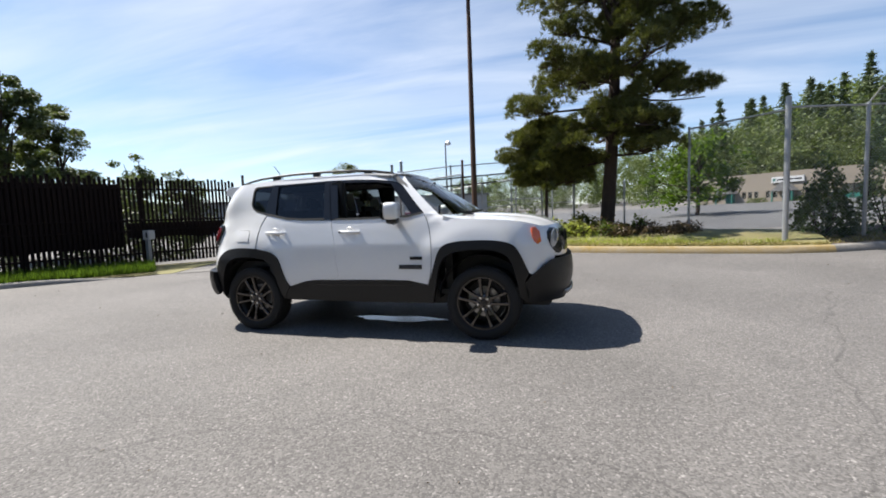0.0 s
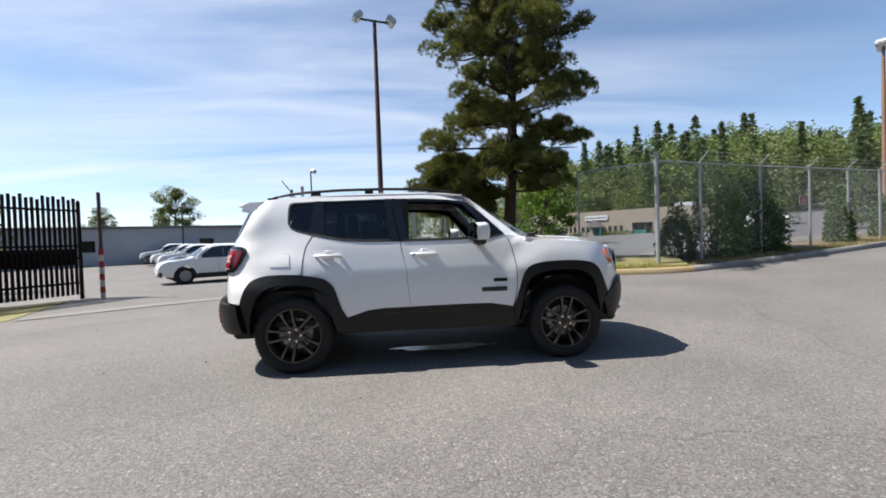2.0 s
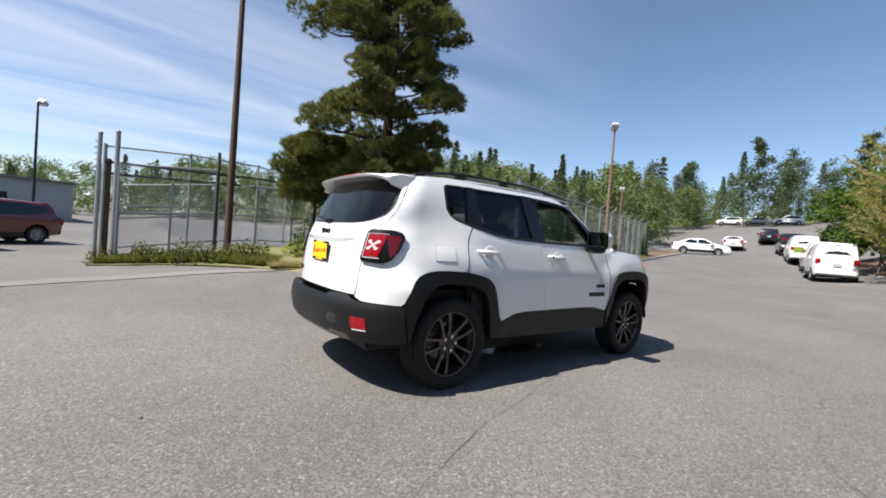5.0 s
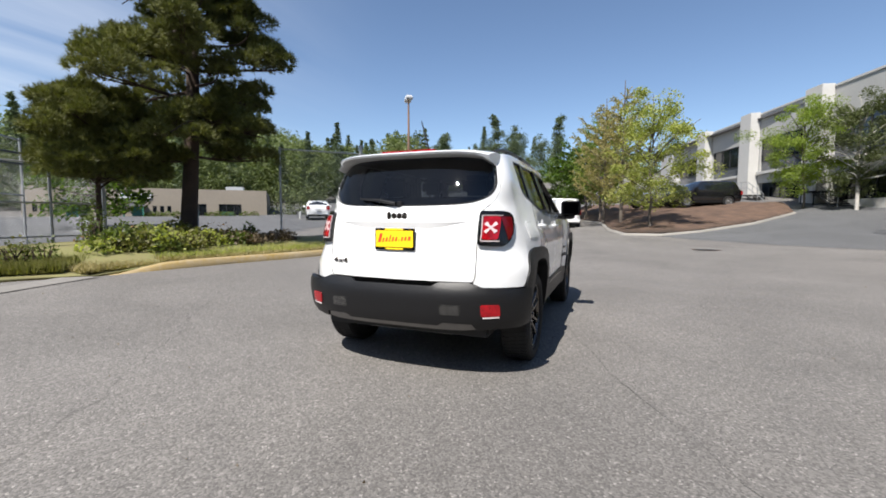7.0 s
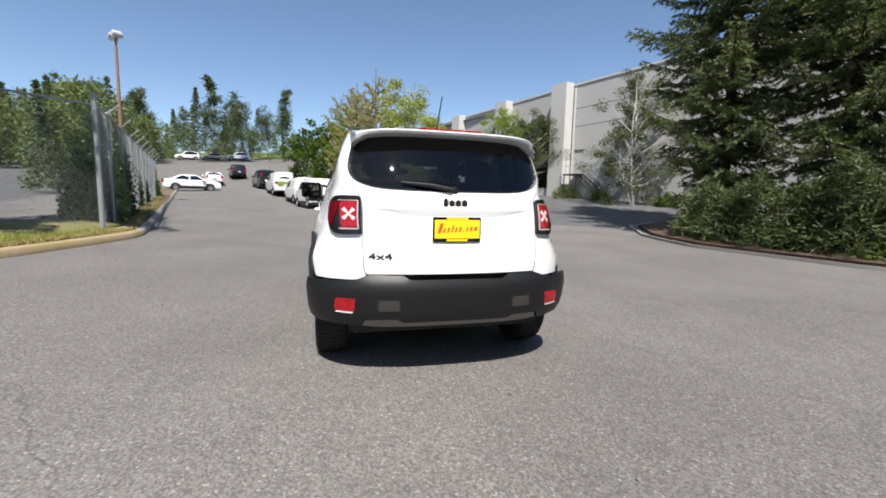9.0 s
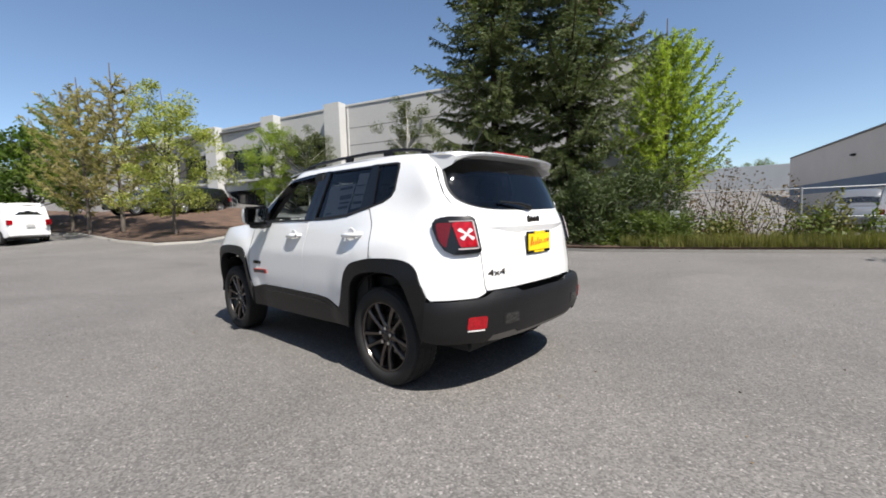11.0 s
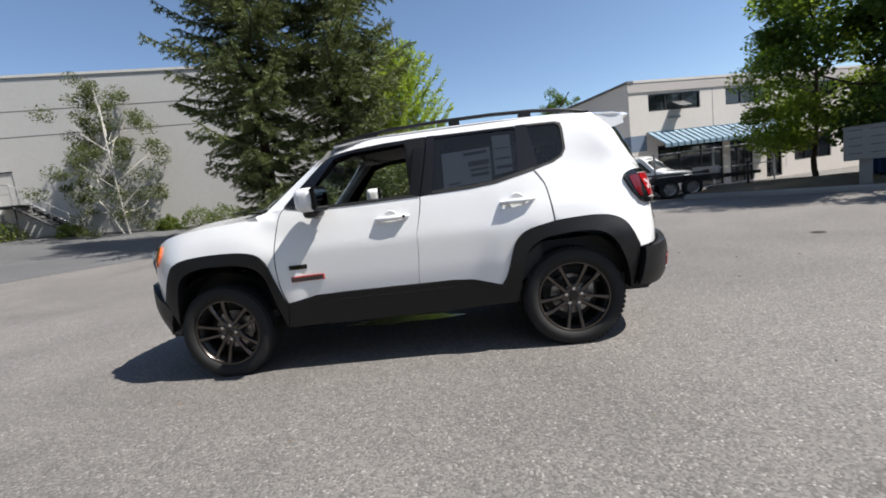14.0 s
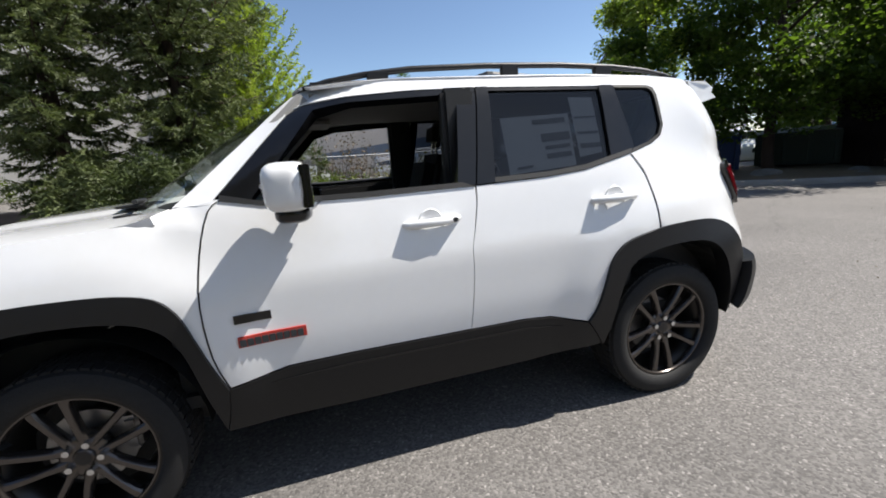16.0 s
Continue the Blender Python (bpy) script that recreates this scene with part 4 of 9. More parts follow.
dr = placed(wh, WM, "door", (-1.9, 0.04, 3.2), (-1.1, 0.1, 4.93), TILT_UP, "grey steel service door")
placed(dr, WM, "door_frame", (-1.93, -0.02, 4.93), (-1.07, 0.04, 4.97), DARK_STEEL)


def steel_stair(m, u, z_low, z_top, run, label, toward=-1):
    s = thing("steel_stair", label, "stairs", group="warehouse stairs")
    n = 9
    for k in range(n):
        t = k / n
        placed(s, m, "tread", (min(u + toward * run * t, u + toward * run * (t + 1 / n)), -1.15, z_top - (z_top - z_low) * t - 0.05), (max(u + toward * run * t, u + toward * run * (t + 1 / n)), -0.15, z_top - (z_top - z_low) * t), DARK_STEEL)
    for y in (-1.17, -0.13):
        bm = tube([(u, y, z_top - 0.12), (u + toward * run, y, z_low - 0.1)], 0.06, 6)
        bmesh.ops.transform(bm, matrix=m, verts=bm.verts)
        part("stringer", bm, DARK_STEEL, s)
    for hh in (0.55, 1.0):
        bm = tube([(u - toward * 1.0, -1.17, z_top + hh), (u, -1.17, z_top + hh), (u + toward * run, -1.17, z_low + hh)], 0.022, 6)
        bmesh.ops.transform(bm, matrix=m, verts=bm.verts)
        part("handrail", bm, GALV, s)
    for t in (-0.4, 0.0, 0.33, 0.66, 1.0):
        x = u + toward * run * t
        zz = z_top - (z_top - z_low) * max(t, 0)
        bm = tube([(x, -1.17, zz), (x, -1.17, zz + 1.0)], 0.02, 6)
        bmesh.ops.transform(bm, matrix=m, verts=bm.verts)
        part("baluster", bm, GALV, s)
    placed(s, m, "landing", (min(u, u - toward * 1.1), -1.2, z_top - 0.08), (max(u, u - toward * 1.1), -0.02, z_top), DARK_STEEL)
    for x in (u, u - toward * 1.05):
        bm = tube([(x, -1.1, z_low - 0.4), (x, -1.1, z_top)], 0.04, 6)
        bmesh.ops.transform(bm, matrix=m, verts=bm.verts)
        part("leg", bm, DARK_STEEL, s)
    return s


steel_stair(WM, -2.3, 1.5, 3.2, 2.2, "steel stair up to the warehouse service door")
steel_stair(WM, 5.4, 1.85, 2.9, 1.9, "dark steel stair into a recessed entrance")
steel_stair(WM, 11.9, 2.0, 3.0, 1.9, "dark steel stair into a recessed entrance")

# low beige building across the lot
nb = thing("low_beige_building", "long low beige commercial building with a white sign", "building")
NM = wall_frame((14.34, 42.84), (0.68, -0.733))
wins = [(u, u + 0.32, 1.5, 2.08) for u in (0.7, 1.2, 1.7, 2.2, 4.3, 4.8, 5.3, 6.2, 6.75, 9.0, 9.55, 10.1)] + [(11.3, 13.2, 1.05, 2.3), (14.2, 16.1, 0.95, 2.3)]
facade(nb, NM, 0, 18.3, 0.2, 3.62, 0.25, wins, BEIGE_WALL)
for h in wins:
    window_in(nb, NM, *h, 0.1, 2 if h[1] - h[0] > 1 else 0)
placed(nb, NM, "roof", (-0.1, 0.25, 3.4), (18.2, 12.0, 3.5), ROOF_GREY)
placed(nb, NM, "end_wall", (18.05, 0.25, 0.2), (18.3, 12.0, 3.62), BEIGE_WALL)
placed(nb, NM, "far_end_wall", (0, 0.25, 0.2), (0.25, 12.0, 3.62), BEIGE_WALL)
placed(nb, NM, "back_wall", (0, 12.0, 0.2), (18.3, 12.25, 3.62), BEIGE_WALL)
placed(nb, NM, "roof_unit", (14.6, 2.0, 3.5), (16.2, 3.2, 4.05), LAMP_WHITE, "white roof unit", 0.04)
sg = placed(nb, NM, "sign", (6.65, -0.1, 2.72), (8.95, -0.01, 3.2), SIGN_WHITE, "white sign board with dark lettering bars")
for k, (a, b) in enumerate(((7.05, 7.7), (7.78, 8.2), (8.28, 8.8))):
    placed(sg, NM, "lettering_bar", (a, -0.106, 2.9), (b, -0.101, 3.02), INK)
placed(sg, NM, "logo_disc", (6.75, -0.106, 2.85), (6.95, -0.101, 3.07), TEAL)
for u in (3.3, 7.85):
    bm = bmesh.new()
    vs = [bm.verts.new(c) for c in ((u - 0.8, -1.1, 2.0), (u + 0.8, -1.1, 2.0), (u, -1.1, 2.75), (u - 0.8, 0, 2.0), (u + 0.8, 0, 2.0), (u, 0, 2.75))]
    for f in ((0, 1, 2), (3, 5, 4), (0, 2, 5, 3), (1, 4, 5, 2), (0, 3, 4, 1)):
        bm.faces.new([vs[i] for i in f])
    bmesh.ops.transform(bm, matrix=NM, verts=bm.verts)
    part("gable_porch", bm, ROOF_GREY, nb, "grey gabled porch roof")
    for du in (-0.7, 0.7):
        placed(nb, NM, "porch_post", (u + du - 0.05, -1.05, 0.5), (u + du + 0.05, -0.95, 2.0), TEAL)
    placed(nb, NM, "teal_door", (u - 0.4, -0.02, 0.6), (u + 0.4, -0.005, 2.0), TEAL, "teal painted door")
for u0, u1 in ((11.3, 13.2), (14.2, 16.1)):
    placed(nb, NM, "window_graphic", (u0 + 0.15, 0.07, 1.05), (u1 - 0.6, 0.075, 1.6), TEAL, "teal window lettering panel")

# long pale shed at the back of the car lot
sh = thing("long_shed", "long low pale metal shed with small dark windows", "building")
SM = wall_frame((-52.0, 24.0), (0.93, 0.37))
wn_s = [(17 + 9.0 * k, 18.2 + 9.0 * k, 1.2, 2.2) for k in range(4)]
facade(sh, SM, 0, 49, -0.6, 3.2, 0.25, wn_s, GREY_METAL_WALL)
for h in wn_s:
    window_in(sh, SM, *h, 0.1, 0)
placed(sh, SM, "roof", (-0.2, -0.3, 3.2), (49.2, 14.0, 3.4), ROOF_GREY)
placed(sh, SM, "end_wall", (48.75, 0.25, -0.6), (49, 14.0, 3.2), GREY_METAL_WALL)
placed(sh, SM, "far_end_wall", (0, 0.25, -0.6), (0.25, 14.0, 3.2), GREY_METAL_WALL)

# two-storey cream building in the south with a blue awning
sb = thing("cream_building", "two-storey cream building with blue band and awning", "building")
SBM = wall_frame((-9.74, -20.55), (-0.952, -0.305))
ws = [(1.25, 4.7, 4.2, 5.12), (6.5, 9.9, 4.2, 5.12), (11.8, 15.2, 4.2, 5.12), (1.7, 6.2, -0.3, 2.3), (6.7, 8.4, -0.3, 2.3), (9.4, 10.6, -0.3, 2.2), (11.6, 14.6, 0.5, 2.1)]
facade(sb, SBM, 0, 26, -0.6, 5.75, 0.25, ws, CREAM_WALL)
for h in ws:
    window_in(sb, SBM, *h, 0.1, 2)
placed(sb, SBM, "parapet", (-0.06, -0.05, 5.25), (26, -0.003, 5.75), PARAPET)
placed(sb, SBM, "coping", (-0.08, -0.07, 5.752), (26, 0.3, 5.88), CREAM_WALL)
for u in (5.55, 10.9, 16.2):
    placed(sb, SBM, "panel_joint", (u, -0.006, 0.2), (u + 0.03, -0.002, 5.24), ROOF_GREY)
placed(sb, SBM, "blue_band", (0.0, -0.012, 2.1), (1.0, -0.004, 2.95), BLUE_BAND, "blue-grey painted band")
# open pane: the sky its glass reflects is put in as flat pale grey
pane = placed(sb, SBM, "open_pane", (2.8, -0.02, 0.0), (3.65, 0.0, 0.75), PALE_BOX, "tilted open window pane, painted pale for reflected sky")
for v in pane.data.vertices:
    loc = SBM.inverted() @ v.co
    v.co = SBM @ Vector((loc.x, -0.55 + loc.z * 0.75, 4.32 + loc.z * 0.42))
placed(sb, SBM, "vent", (2.45, -0.2, 3.72), (3.15, -0.004, 3.86), PALE_BOX)
aw = placed(sb, SBM, "awning", (1.05, -0.02, 3.0), (10.2, -0.005, 3.1), AWNING_BLUE, "pale blue ribbed metal awning")
n_rib = 22
for k in range(n_rib):
    u, w = 1.05 + 9.15 * k / n_rib, 9.15 / n_rib
    bm = bmesh.new()
    for quad in (((u, -0.02, 3.05), (u + w - 0.02, -0.02, 3.05), (u + w - 0.02, -1.3, 2.3), (u, -1.3, 2.3)), ((u, -1.3, 2.3), (u + w - 0.02, -1.3, 2.3), (u + w - 0.02, -1.3, 2.12), (u, -1.3, 2.12))):
        top_face = [bm.verts.new(SBM @ Vector(c)) for c in quad]
        low_face = [bm.verts.new(SBM @ (Vector(c) + Vector((0, 0.015, -0.015)))) for c in quad]
        bm.faces.new(top_face)
        bm.faces.new(low_face[::-1])
        for i in range(4):
            bm.faces.new((top_face[i], low_face[i], low_face[(i + 1) % 4], top_face[(i + 1) % 4]))
    part("awning_panel", bm, AWNING_BLUE, aw)
for k in range(n_rib + 1):
    u = 1.05 + 9.15 * k / n_rib - 0.01
    bm = tube([SBM @ Vector((u, -0.03, 3.08)), SBM @ Vector((u, -1.32, 2.33)), SBM @ Vector((u, -1.32, 2.1))], 0.022, 6)
    part("awning_rib", bm, AWNING_RIB, aw)
# its long flank, running away south
SF = wall_frame((-9.74, -20.55), (0.285, -0.958)) @ Matrix.Diagonal((1, -1, 1, 1))
facade(sb, SF, 0.26, 33, -0.6, 5.75, 0.25, [], CREAM_WALL, "flank_wall")
placed(sb, SF, "flank_blue_band", (0.0, -0.012, 2.1), (33, -0.004, 2.95), BLUE_BAND, "blue-grey painted band")
placed(sb, SF, "flank_coping", (-0.08, -0.09, 5.752), (33, 0.3, 5.87), ROOF_GREY)
placed(sb, SF, "flank_far_wall", (33.0, 0.0, -0.6), (33.25, 25.0, 5.75), CREAM_WALL)
placed(sb, SF, "roof", (0.3, 0.25, 5.5), (32.9, 25.0, 5.6), ROOF_GREY)
for u in (5.0, 18.0):
    placed(sb, SF, "wall_light", (u, -0.25, 4.4), (u + 0.3, -0.012, 4.55), DARK_STEEL)
# distant grey shed beyond the drive in the south and an office in the south-west
fs = thing("distant_shed", "distant pale grey shed", "building")
FM = wall_frame((-2.0, -64.0), (1.0, 0.12)) @ Matrix.Diagonal((1, -1, 1, 1))
facade(fs, FM, -8, 26, 0, 6.2, 0.3, [(4, 7, 1, 3)], GREY_METAL_WALL)
placed(fs, FM, "roof", (-8, 0.31, 6.0), (26, 14, 6.1), ROOF_GREY)
of = thing("office_block", "distant grey office block with a dark roof edge", "building")
OM = wall_frame((-46.0, -31.0), (-0.35, 0.94))
wo = [(2 + 3.2 * k, 4.4 + 3.2 * k, z, z + 1.3) for k in range(9) for z in (1.2, 4.4)]
facade(of, OM, 0, 32, -0.3, 7.2, 0.3, wo, TILT_UP)
for h in wo:
    window_in(of, OM, *h, 0.1, 1)
placed(of, OM, "roof_edge", (-0.3, -0.5, 7.2), (32.3, 0.4, 7.7), DARK_STEEL)


# ---- the white compact SUV: x forward, y to its left, origin between the axles on the ground ----
suv = thing("compact_suv", "white compact SUV with black cladding and dark wheels", "car")


def curve(xs, ys):
    """A smooth curve through points (monotone between them)."""
    xs, ys = np.array(xs, float), np.array(ys, float)
    h, d = np.diff(xs), np.diff(ys) / np.diff(xs)
    m = np.zeros(len(xs))
    m[0], m[-1] = d[0], d[-1]
    for i in range(1, len(xs) - 1):
        if d[i - 1] * d[i] > 0:
            w1, w2 = 2 * h[i] + h[i - 1], h[i] + 2 * h[i - 1]
            m[i] = (w1 + w2) / (w1 / d[i - 1] + w2 / d[i])

    def f(x):
        x = min(max(x, xs[0]), xs[-1])
        i = min(max(int(np.searchsorted(xs, x)) - 1, 0), len(xs) - 2)
        t = (x - xs[i]) / h[i]
        return ((2 * t ** 3 - 3 * t ** 2 + 1) * ys[i] + (t ** 3 - 2 * t ** 2 + t) * h[i] * m[i] + (3 * t ** 2 - 2 * t ** 3) * ys[i + 1] + (t ** 3 - t ** 2) * h[i] * m[i + 1])
    return f


half_w = curve([0.2, 0.35, 0.5, 0.7, 0.88, 1.0, 1.1, 1.17, 1.22, 1.3, 1.45, 1.58, 1.66], [0.80, 0.845, 0.872, 0.888, 0.887, 0.868, 0.848, 0.832, 0.816, 0.786, 0.73, 0.68, 0.64])
rear_x = curve([0.2, 0.45, 0.6, 0.75, 0.92, 1.05, 1.15, 1.22, 1.4, 1.6, 1.66], [-1.96, -2.02, -2.03, -2.03, -2.02, -2.005, -1.985, -1.955, -1.87, -1.765, -1.72])
nose_x = curve([0.2, 0.4, 0.6, 0.8, 0.95, 1.05, 1.12, 1.2], [1.96, 2.02, 2.05, 2.05, 2.03, 1.99, 1.93, 1.85])
screen_x = curve([1.1, 1.18, 1.25, 1.4, 1.55, 1.66], [1.27, 1.16, 1.06, 0.84, 0.61, 0.42])
roof_z = curve([-1.85, -1.6, -1.2, -0.7, -0.1, 0.3, 0.5], [1.625, 1.655, 1.685, 1.70, 1.70, 1.675, 1.64])
hood_z = curve([0.85, 1.0, 1.25, 1.5, 1.72, 1.88, 2.0], [1.225, 1.215, 1.2, 1.185, 1.155, 1.1, 1.02])
CAP_A, CAP_P, CAP_Q = 0.46, 3.2, 2.2
NOSE_A, NOSE_P, NOSE_Q = 0.55, 2.7, 2.1


def corner(z):
    """Depth and squareness of the rear corner: tighter round the rear window."""
    k = smooth(0.72, 1.0, z)
    up = smooth(1.18, 1.36, z)
    return CAP_A - 0.05 * k - 0.1 * up, CAP_P + 0.1 * k + 0.5 * up


def cap(d, z=0.5):
    """Share of the full width at a distance d ahead of the rear end."""
    a, p = corner(z)
    t = min(max(1 - d / a, 0.0), 1.0)
    return max(1 - t ** CAP_Q, 0.0) ** (1 / p)


def cap_depth(share, z=0.5):
    a, p = corner(z)
    return a * (1 - max(1 - min(share, 1.0) ** p, 0.0) ** (1 / CAP_Q))


def nose_cap(d, a=None):
    t = min(max(1 - d / (a or NOSE_A), 0.0), 1.0)
    return max(1 - t ** NOSE_Q, 0.0) ** (1 / NOSE_P)


def tail_taper(z):
    """How far the upper body draws in towards its tail."""
    return 0.08 * smooth(0.75, 0.95, z) * (1 - 0.85 * smooth(1.2, 1.5, z))


def body_y(x, z):
    k = half_w(z) + flare_s(x, z)
    k *= 1 - 0.02 * (max(x - 1.0, 0) / 0.9) ** 2
    k *= 1 - tail_taper(z) * smooth(-1.0, -1.8, x)
    k *= cap(x - rear_x(z), z)
    if z < 1.16:
        k *= nose_cap(nose_x(z) - x)
    else:
        w = smooth(1.16, 1.22, z)
        k *= (1 - w) * nose_cap(max(nose_x(min(z, 1.19)) - x, 0.0)) + w * nose_cap(max(screen_x(z) - x, 0.0), 0.42)
    return k


def flare_s(x, z):
    out = 0.0
    for c, zc in ((1.24, 0.55), (-1.29, 0.52)):
        d = math.hypot(x - c, (z - zc) * 1.05)
        t = min(max((0.70 - d) / 0.22, 0.0), 1.0)
        out += 0.022 * t * t * (3 - 2 * t)
    # shoulder crease over the rear quarter
    t = min(max((-0.95 - x) / 0.45, 0.0), 1.0)
    out += 0.014 * t * math.exp(-((z - 1.0) / 0.13) ** 2)
    return out


# arc length along the outline from the rear centre, so that sheets can wrap the corner
_d = [0.0]
_dd = [CAP_A * (1 - math.cos(math.pi / 2 * k / 120) ** (2 / CAP_Q)) for k in range(121)]
for p, q in zip(_dd, _dd[1:]):
    _d.append(_d[-1] + math.hypot(q - p, 0.87 * (cap(q) - cap(p))))


def s_of_d(d):
    return float(np.interp(d, _dd, _d)) if d < CAP_A else _d[-1] + d - CAP_A


def d_of_s(s):
    return float(np.interp(s, _d, _dd)) if s < _d[-1] else CAP_A + s - _d[-1]


def side_pos(s, z):
    x = rear_x(z) + d_of_s(max(s, 0.0))
    return Vector((x, body_y(x, z), z))


def rear_pos(y, z):
    return Vector((rear_x(z) + cap_depth(abs(y) / rear_half(z), z), y, z))


def nose_pos(y, z):
    a = min(abs(y) / (half_w(z) * 0.985), 1.0)
    return Vector((nose_x(z) - NOSE_A * (1 - max(1 - a ** NOSE_P, 0.0) ** (1 / NOSE_Q)), y, z))


def roof_pos(x, y):
    ye = 0.665
    return Vector((x, y, roof_z(x) - 0.055 * (abs(y) / ye) ** 4))


wing_top = curve([0.84, 1.0, 1.25, 1.5, 1.68, 1.80, 1.90], [1.205, 1.163, 1.143, 1.125, 1.097, 1.06, 1.01])


def hood_edge(x):
    return body_y(x, min(wing_top(x), 1.155)) - 0.001


def hood_pos(x, y):
    e = hood_edge(x)
    a = abs(y) / e
    rise = 0.014 * (1 - smooth(0.5, 0.62, a))
    top = hood_z(x) - 0.014
    return Vector((x, y, top - (top - wing_top(x)) * min(a, 1.05) ** 3.5 + rise))


def screen_pos(y, z):
    a = min(abs(y) / (half_w(z)), 1.0)
    return Vector((screen_x(z) - 0.42 * (1 - max(1 - a ** NOSE_P, 0.0) ** (1 / NOSE_Q)), y, z))


def sheet(name, outline, to3d, mat, parent, side=1, off=0.0, depth=0.018, step=0.05, holes=(), label="", both=False, angle=38):
    """A panel: its outline in two coordinates, laid on a surface, with a rim turned inward."""
    def dense(loop):
        out = []
        for i, p in enumerate(loop):
            q = loop[(i + 1) % len(loop)]
            p, q = Vector(p), Vector(q)
            n = max(1, math.ceil((q - p).length / step))
            out += [p.lerp(q, k / n) for k in range(n)]
        return out

    def area(loop):
        return sum(a.x * b.y - b.x * a.y for a, b in zip(loop, loop[1:] + loop[:1]))
    ring = dense(outline)
    if area(ring) < 0:
        ring = ring[::-1]
    loops = [ring]
    lo = Vector((min(p.x for p in ring), min(p.y for p in ring)))
    hi = Vector((max(p.x for p in ring), max(p.y for p in ring)))

    def inside(p, loop):
        c = False
        for a, b in zip(loop, loop[1:] + loop[:1]):
            if (a.y > p.y) != (b.y > p.y) and p.x < (b.x - a.x) * (p.y - a.y) / (b.y - a.y) + a.x:
                c = not c
        return c

    def clear(p, loop):
        return all((p - q).length > step * 0.55 for q in loop)
    inner, y, row = [], lo.y + step * 0.5, 0
    while y < hi.y:
        x = lo.x + (step * 0.5 if row % 2 else 0)
        while x < hi.x:
            p = Vector((x, y))
            if inside(p, ring) and clear(p, ring):
                inner.append(p)
            x += step
        y += step * 0.87
        row += 1
    n = len(ring)
    verts, _, faces, *_ = delaunay_2d_cdt(ring + inner, [], [list(range(n))], 1, 1e-6)
    bm = bmesh.new()

    def lay(p, o):
        e = 2e-3
        c = to3d(p.x, p.y)
        du = to3d(p.x + e, p.y) - to3d(p.x - e, p.y)
        dv = to3d(p.x, p.y + e) - to3d(p.x, p.y - e)
        nn = du.cross(dv)
        nn.normalize()
        ref = Vector((c.x * 0.4, c.y, (c.z - 0.8) * 1.2))
        if nn.dot(ref) < 0:
            nn = -nn
        return c + nn * o
    for sg in ((1, -1) if both else (side,)):
        flip = Vector((1, sg, 1))
        vs = [bm.verts.new(lay(p, off) * flip) for p in verts]
        edge_use = {}
        for f in faces:
            try:
                bm.faces.new([vs[i] for i in f])
            except ValueError:
                continue
            for i in range(len(f)):
                k = tuple(sorted((f[i], f[(i + 1) % len(f)])))
                edge_use[k] = edge_use.get(k, 0) + 1
        back = {}
        for (i, j), c in edge_use.items():
            if c == 1:
                for k in (i, j):
                    if k not in back:
                        back[k] = bm.verts.new(lay(verts[k], off - depth) * flip)
                bm.faces.new((vs[i], vs[j], back[j], back[i]))
    if both:
        bmesh.ops.remove_doubles(bm, verts=bm.verts, dist=1e-4)
    return part(name, bm, mat, parent, label, smooth_angle=angle)


def xz(points):
    """Side-view points (x, z) in the coordinates of the side sheet."""
    return [(s_of_d(x - rear_x(z)), z) for x, z in points]


def rear_half(z):
    """Half width of the rear end, with its swellings."""
    return (half_w(z) + flare_s(-1.9, z)) * (1 - tail_taper(z))


def yz_side(points):
    """Rear-view points (y, z) in the coordinates of the side sheet."""
    return [(s_of_d(cap_depth(y / rear_half(z), z)), z) for y, z in points]


# lines of the side view
DLO_LOW = [(0.70, 1.213), (0.56, 1.185), (0.20, 1.178), (-0.28, 1.18), (-0.64, 1.19), (-0.83, 1.205), (-1.10, 1.262), (-1.24, 1.30)]
DLO_REAR = [(-1.305, 1.335), (-1.335, 1.385), (-1.335, 1.54), (-1.325, 1.575), (-1.29, 1.588)]
DLO_TOP = [(-1.0, 1.593), (-0.4, 1.602), (-0.08, 1.598), (0.2, 1.58), (0.37, 1.56), (0.43, 1.535)]
FRONT_GAP = [(0.69, 1.222), (0.745, 1.18), (0.79, 1.03), (0.81, 0.85), (0.80, 0.66), (0.765, 0.53)]
MID_GAP = [(-0.285, 1.175), (-0.235, 0.93), (-0.205, 0.57)]
REAR_GAP = [(-1.098, 1.258), (-1.155, 1.16), (-1.18, 1.01), (-1.19, 0.895)]
SILL = [(0.765, 0.53), (0.66, 0.548), (0.55, 0.568), (0.30, 0.572), (-0.205, 0.57), (-0.46, 0.568), (-0.60, 0.555), (-0.72, 0.52), (-0.79, 0.50)]
ARCH_F = [(0.765, 0.53), (0.80, 0.62), (0.845, 0.76), (0.88, 0.85), (0.94, 0.91), (1.05, 0.937), (1.18, 0.945), (1.34, 0.945), (1.49, 0.93), (1.58, 0.895), (1.63, 0.83), (1.67, 0.74), (1.71, 0.64)]
ARCH_F_IN = [(0.80, 0.36), (0.84, 0.52), (0.875, 0.68), (0.92, 0.775), (1.0, 0.83), (1.12, 0.855), (1.28, 0.862), (1.42, 0.85), (1.51, 0.81), (1.56, 0.74), (1.60, 0.6), (1.63, 0.45)]
ARCH_R = [(-0.79, 0.50), (-0.83, 0.56), (-0.865, 0.66), (-0.90, 0.77), (-0.945, 0.83), (-1.02, 0.872), (-1.19, 0.905), (-1.33, 0.912), (-1.47, 0.91), (-1.58, 0.89), (-1.655, 0.845), (-1.70, 0.77), (-1.74, 0.68)]
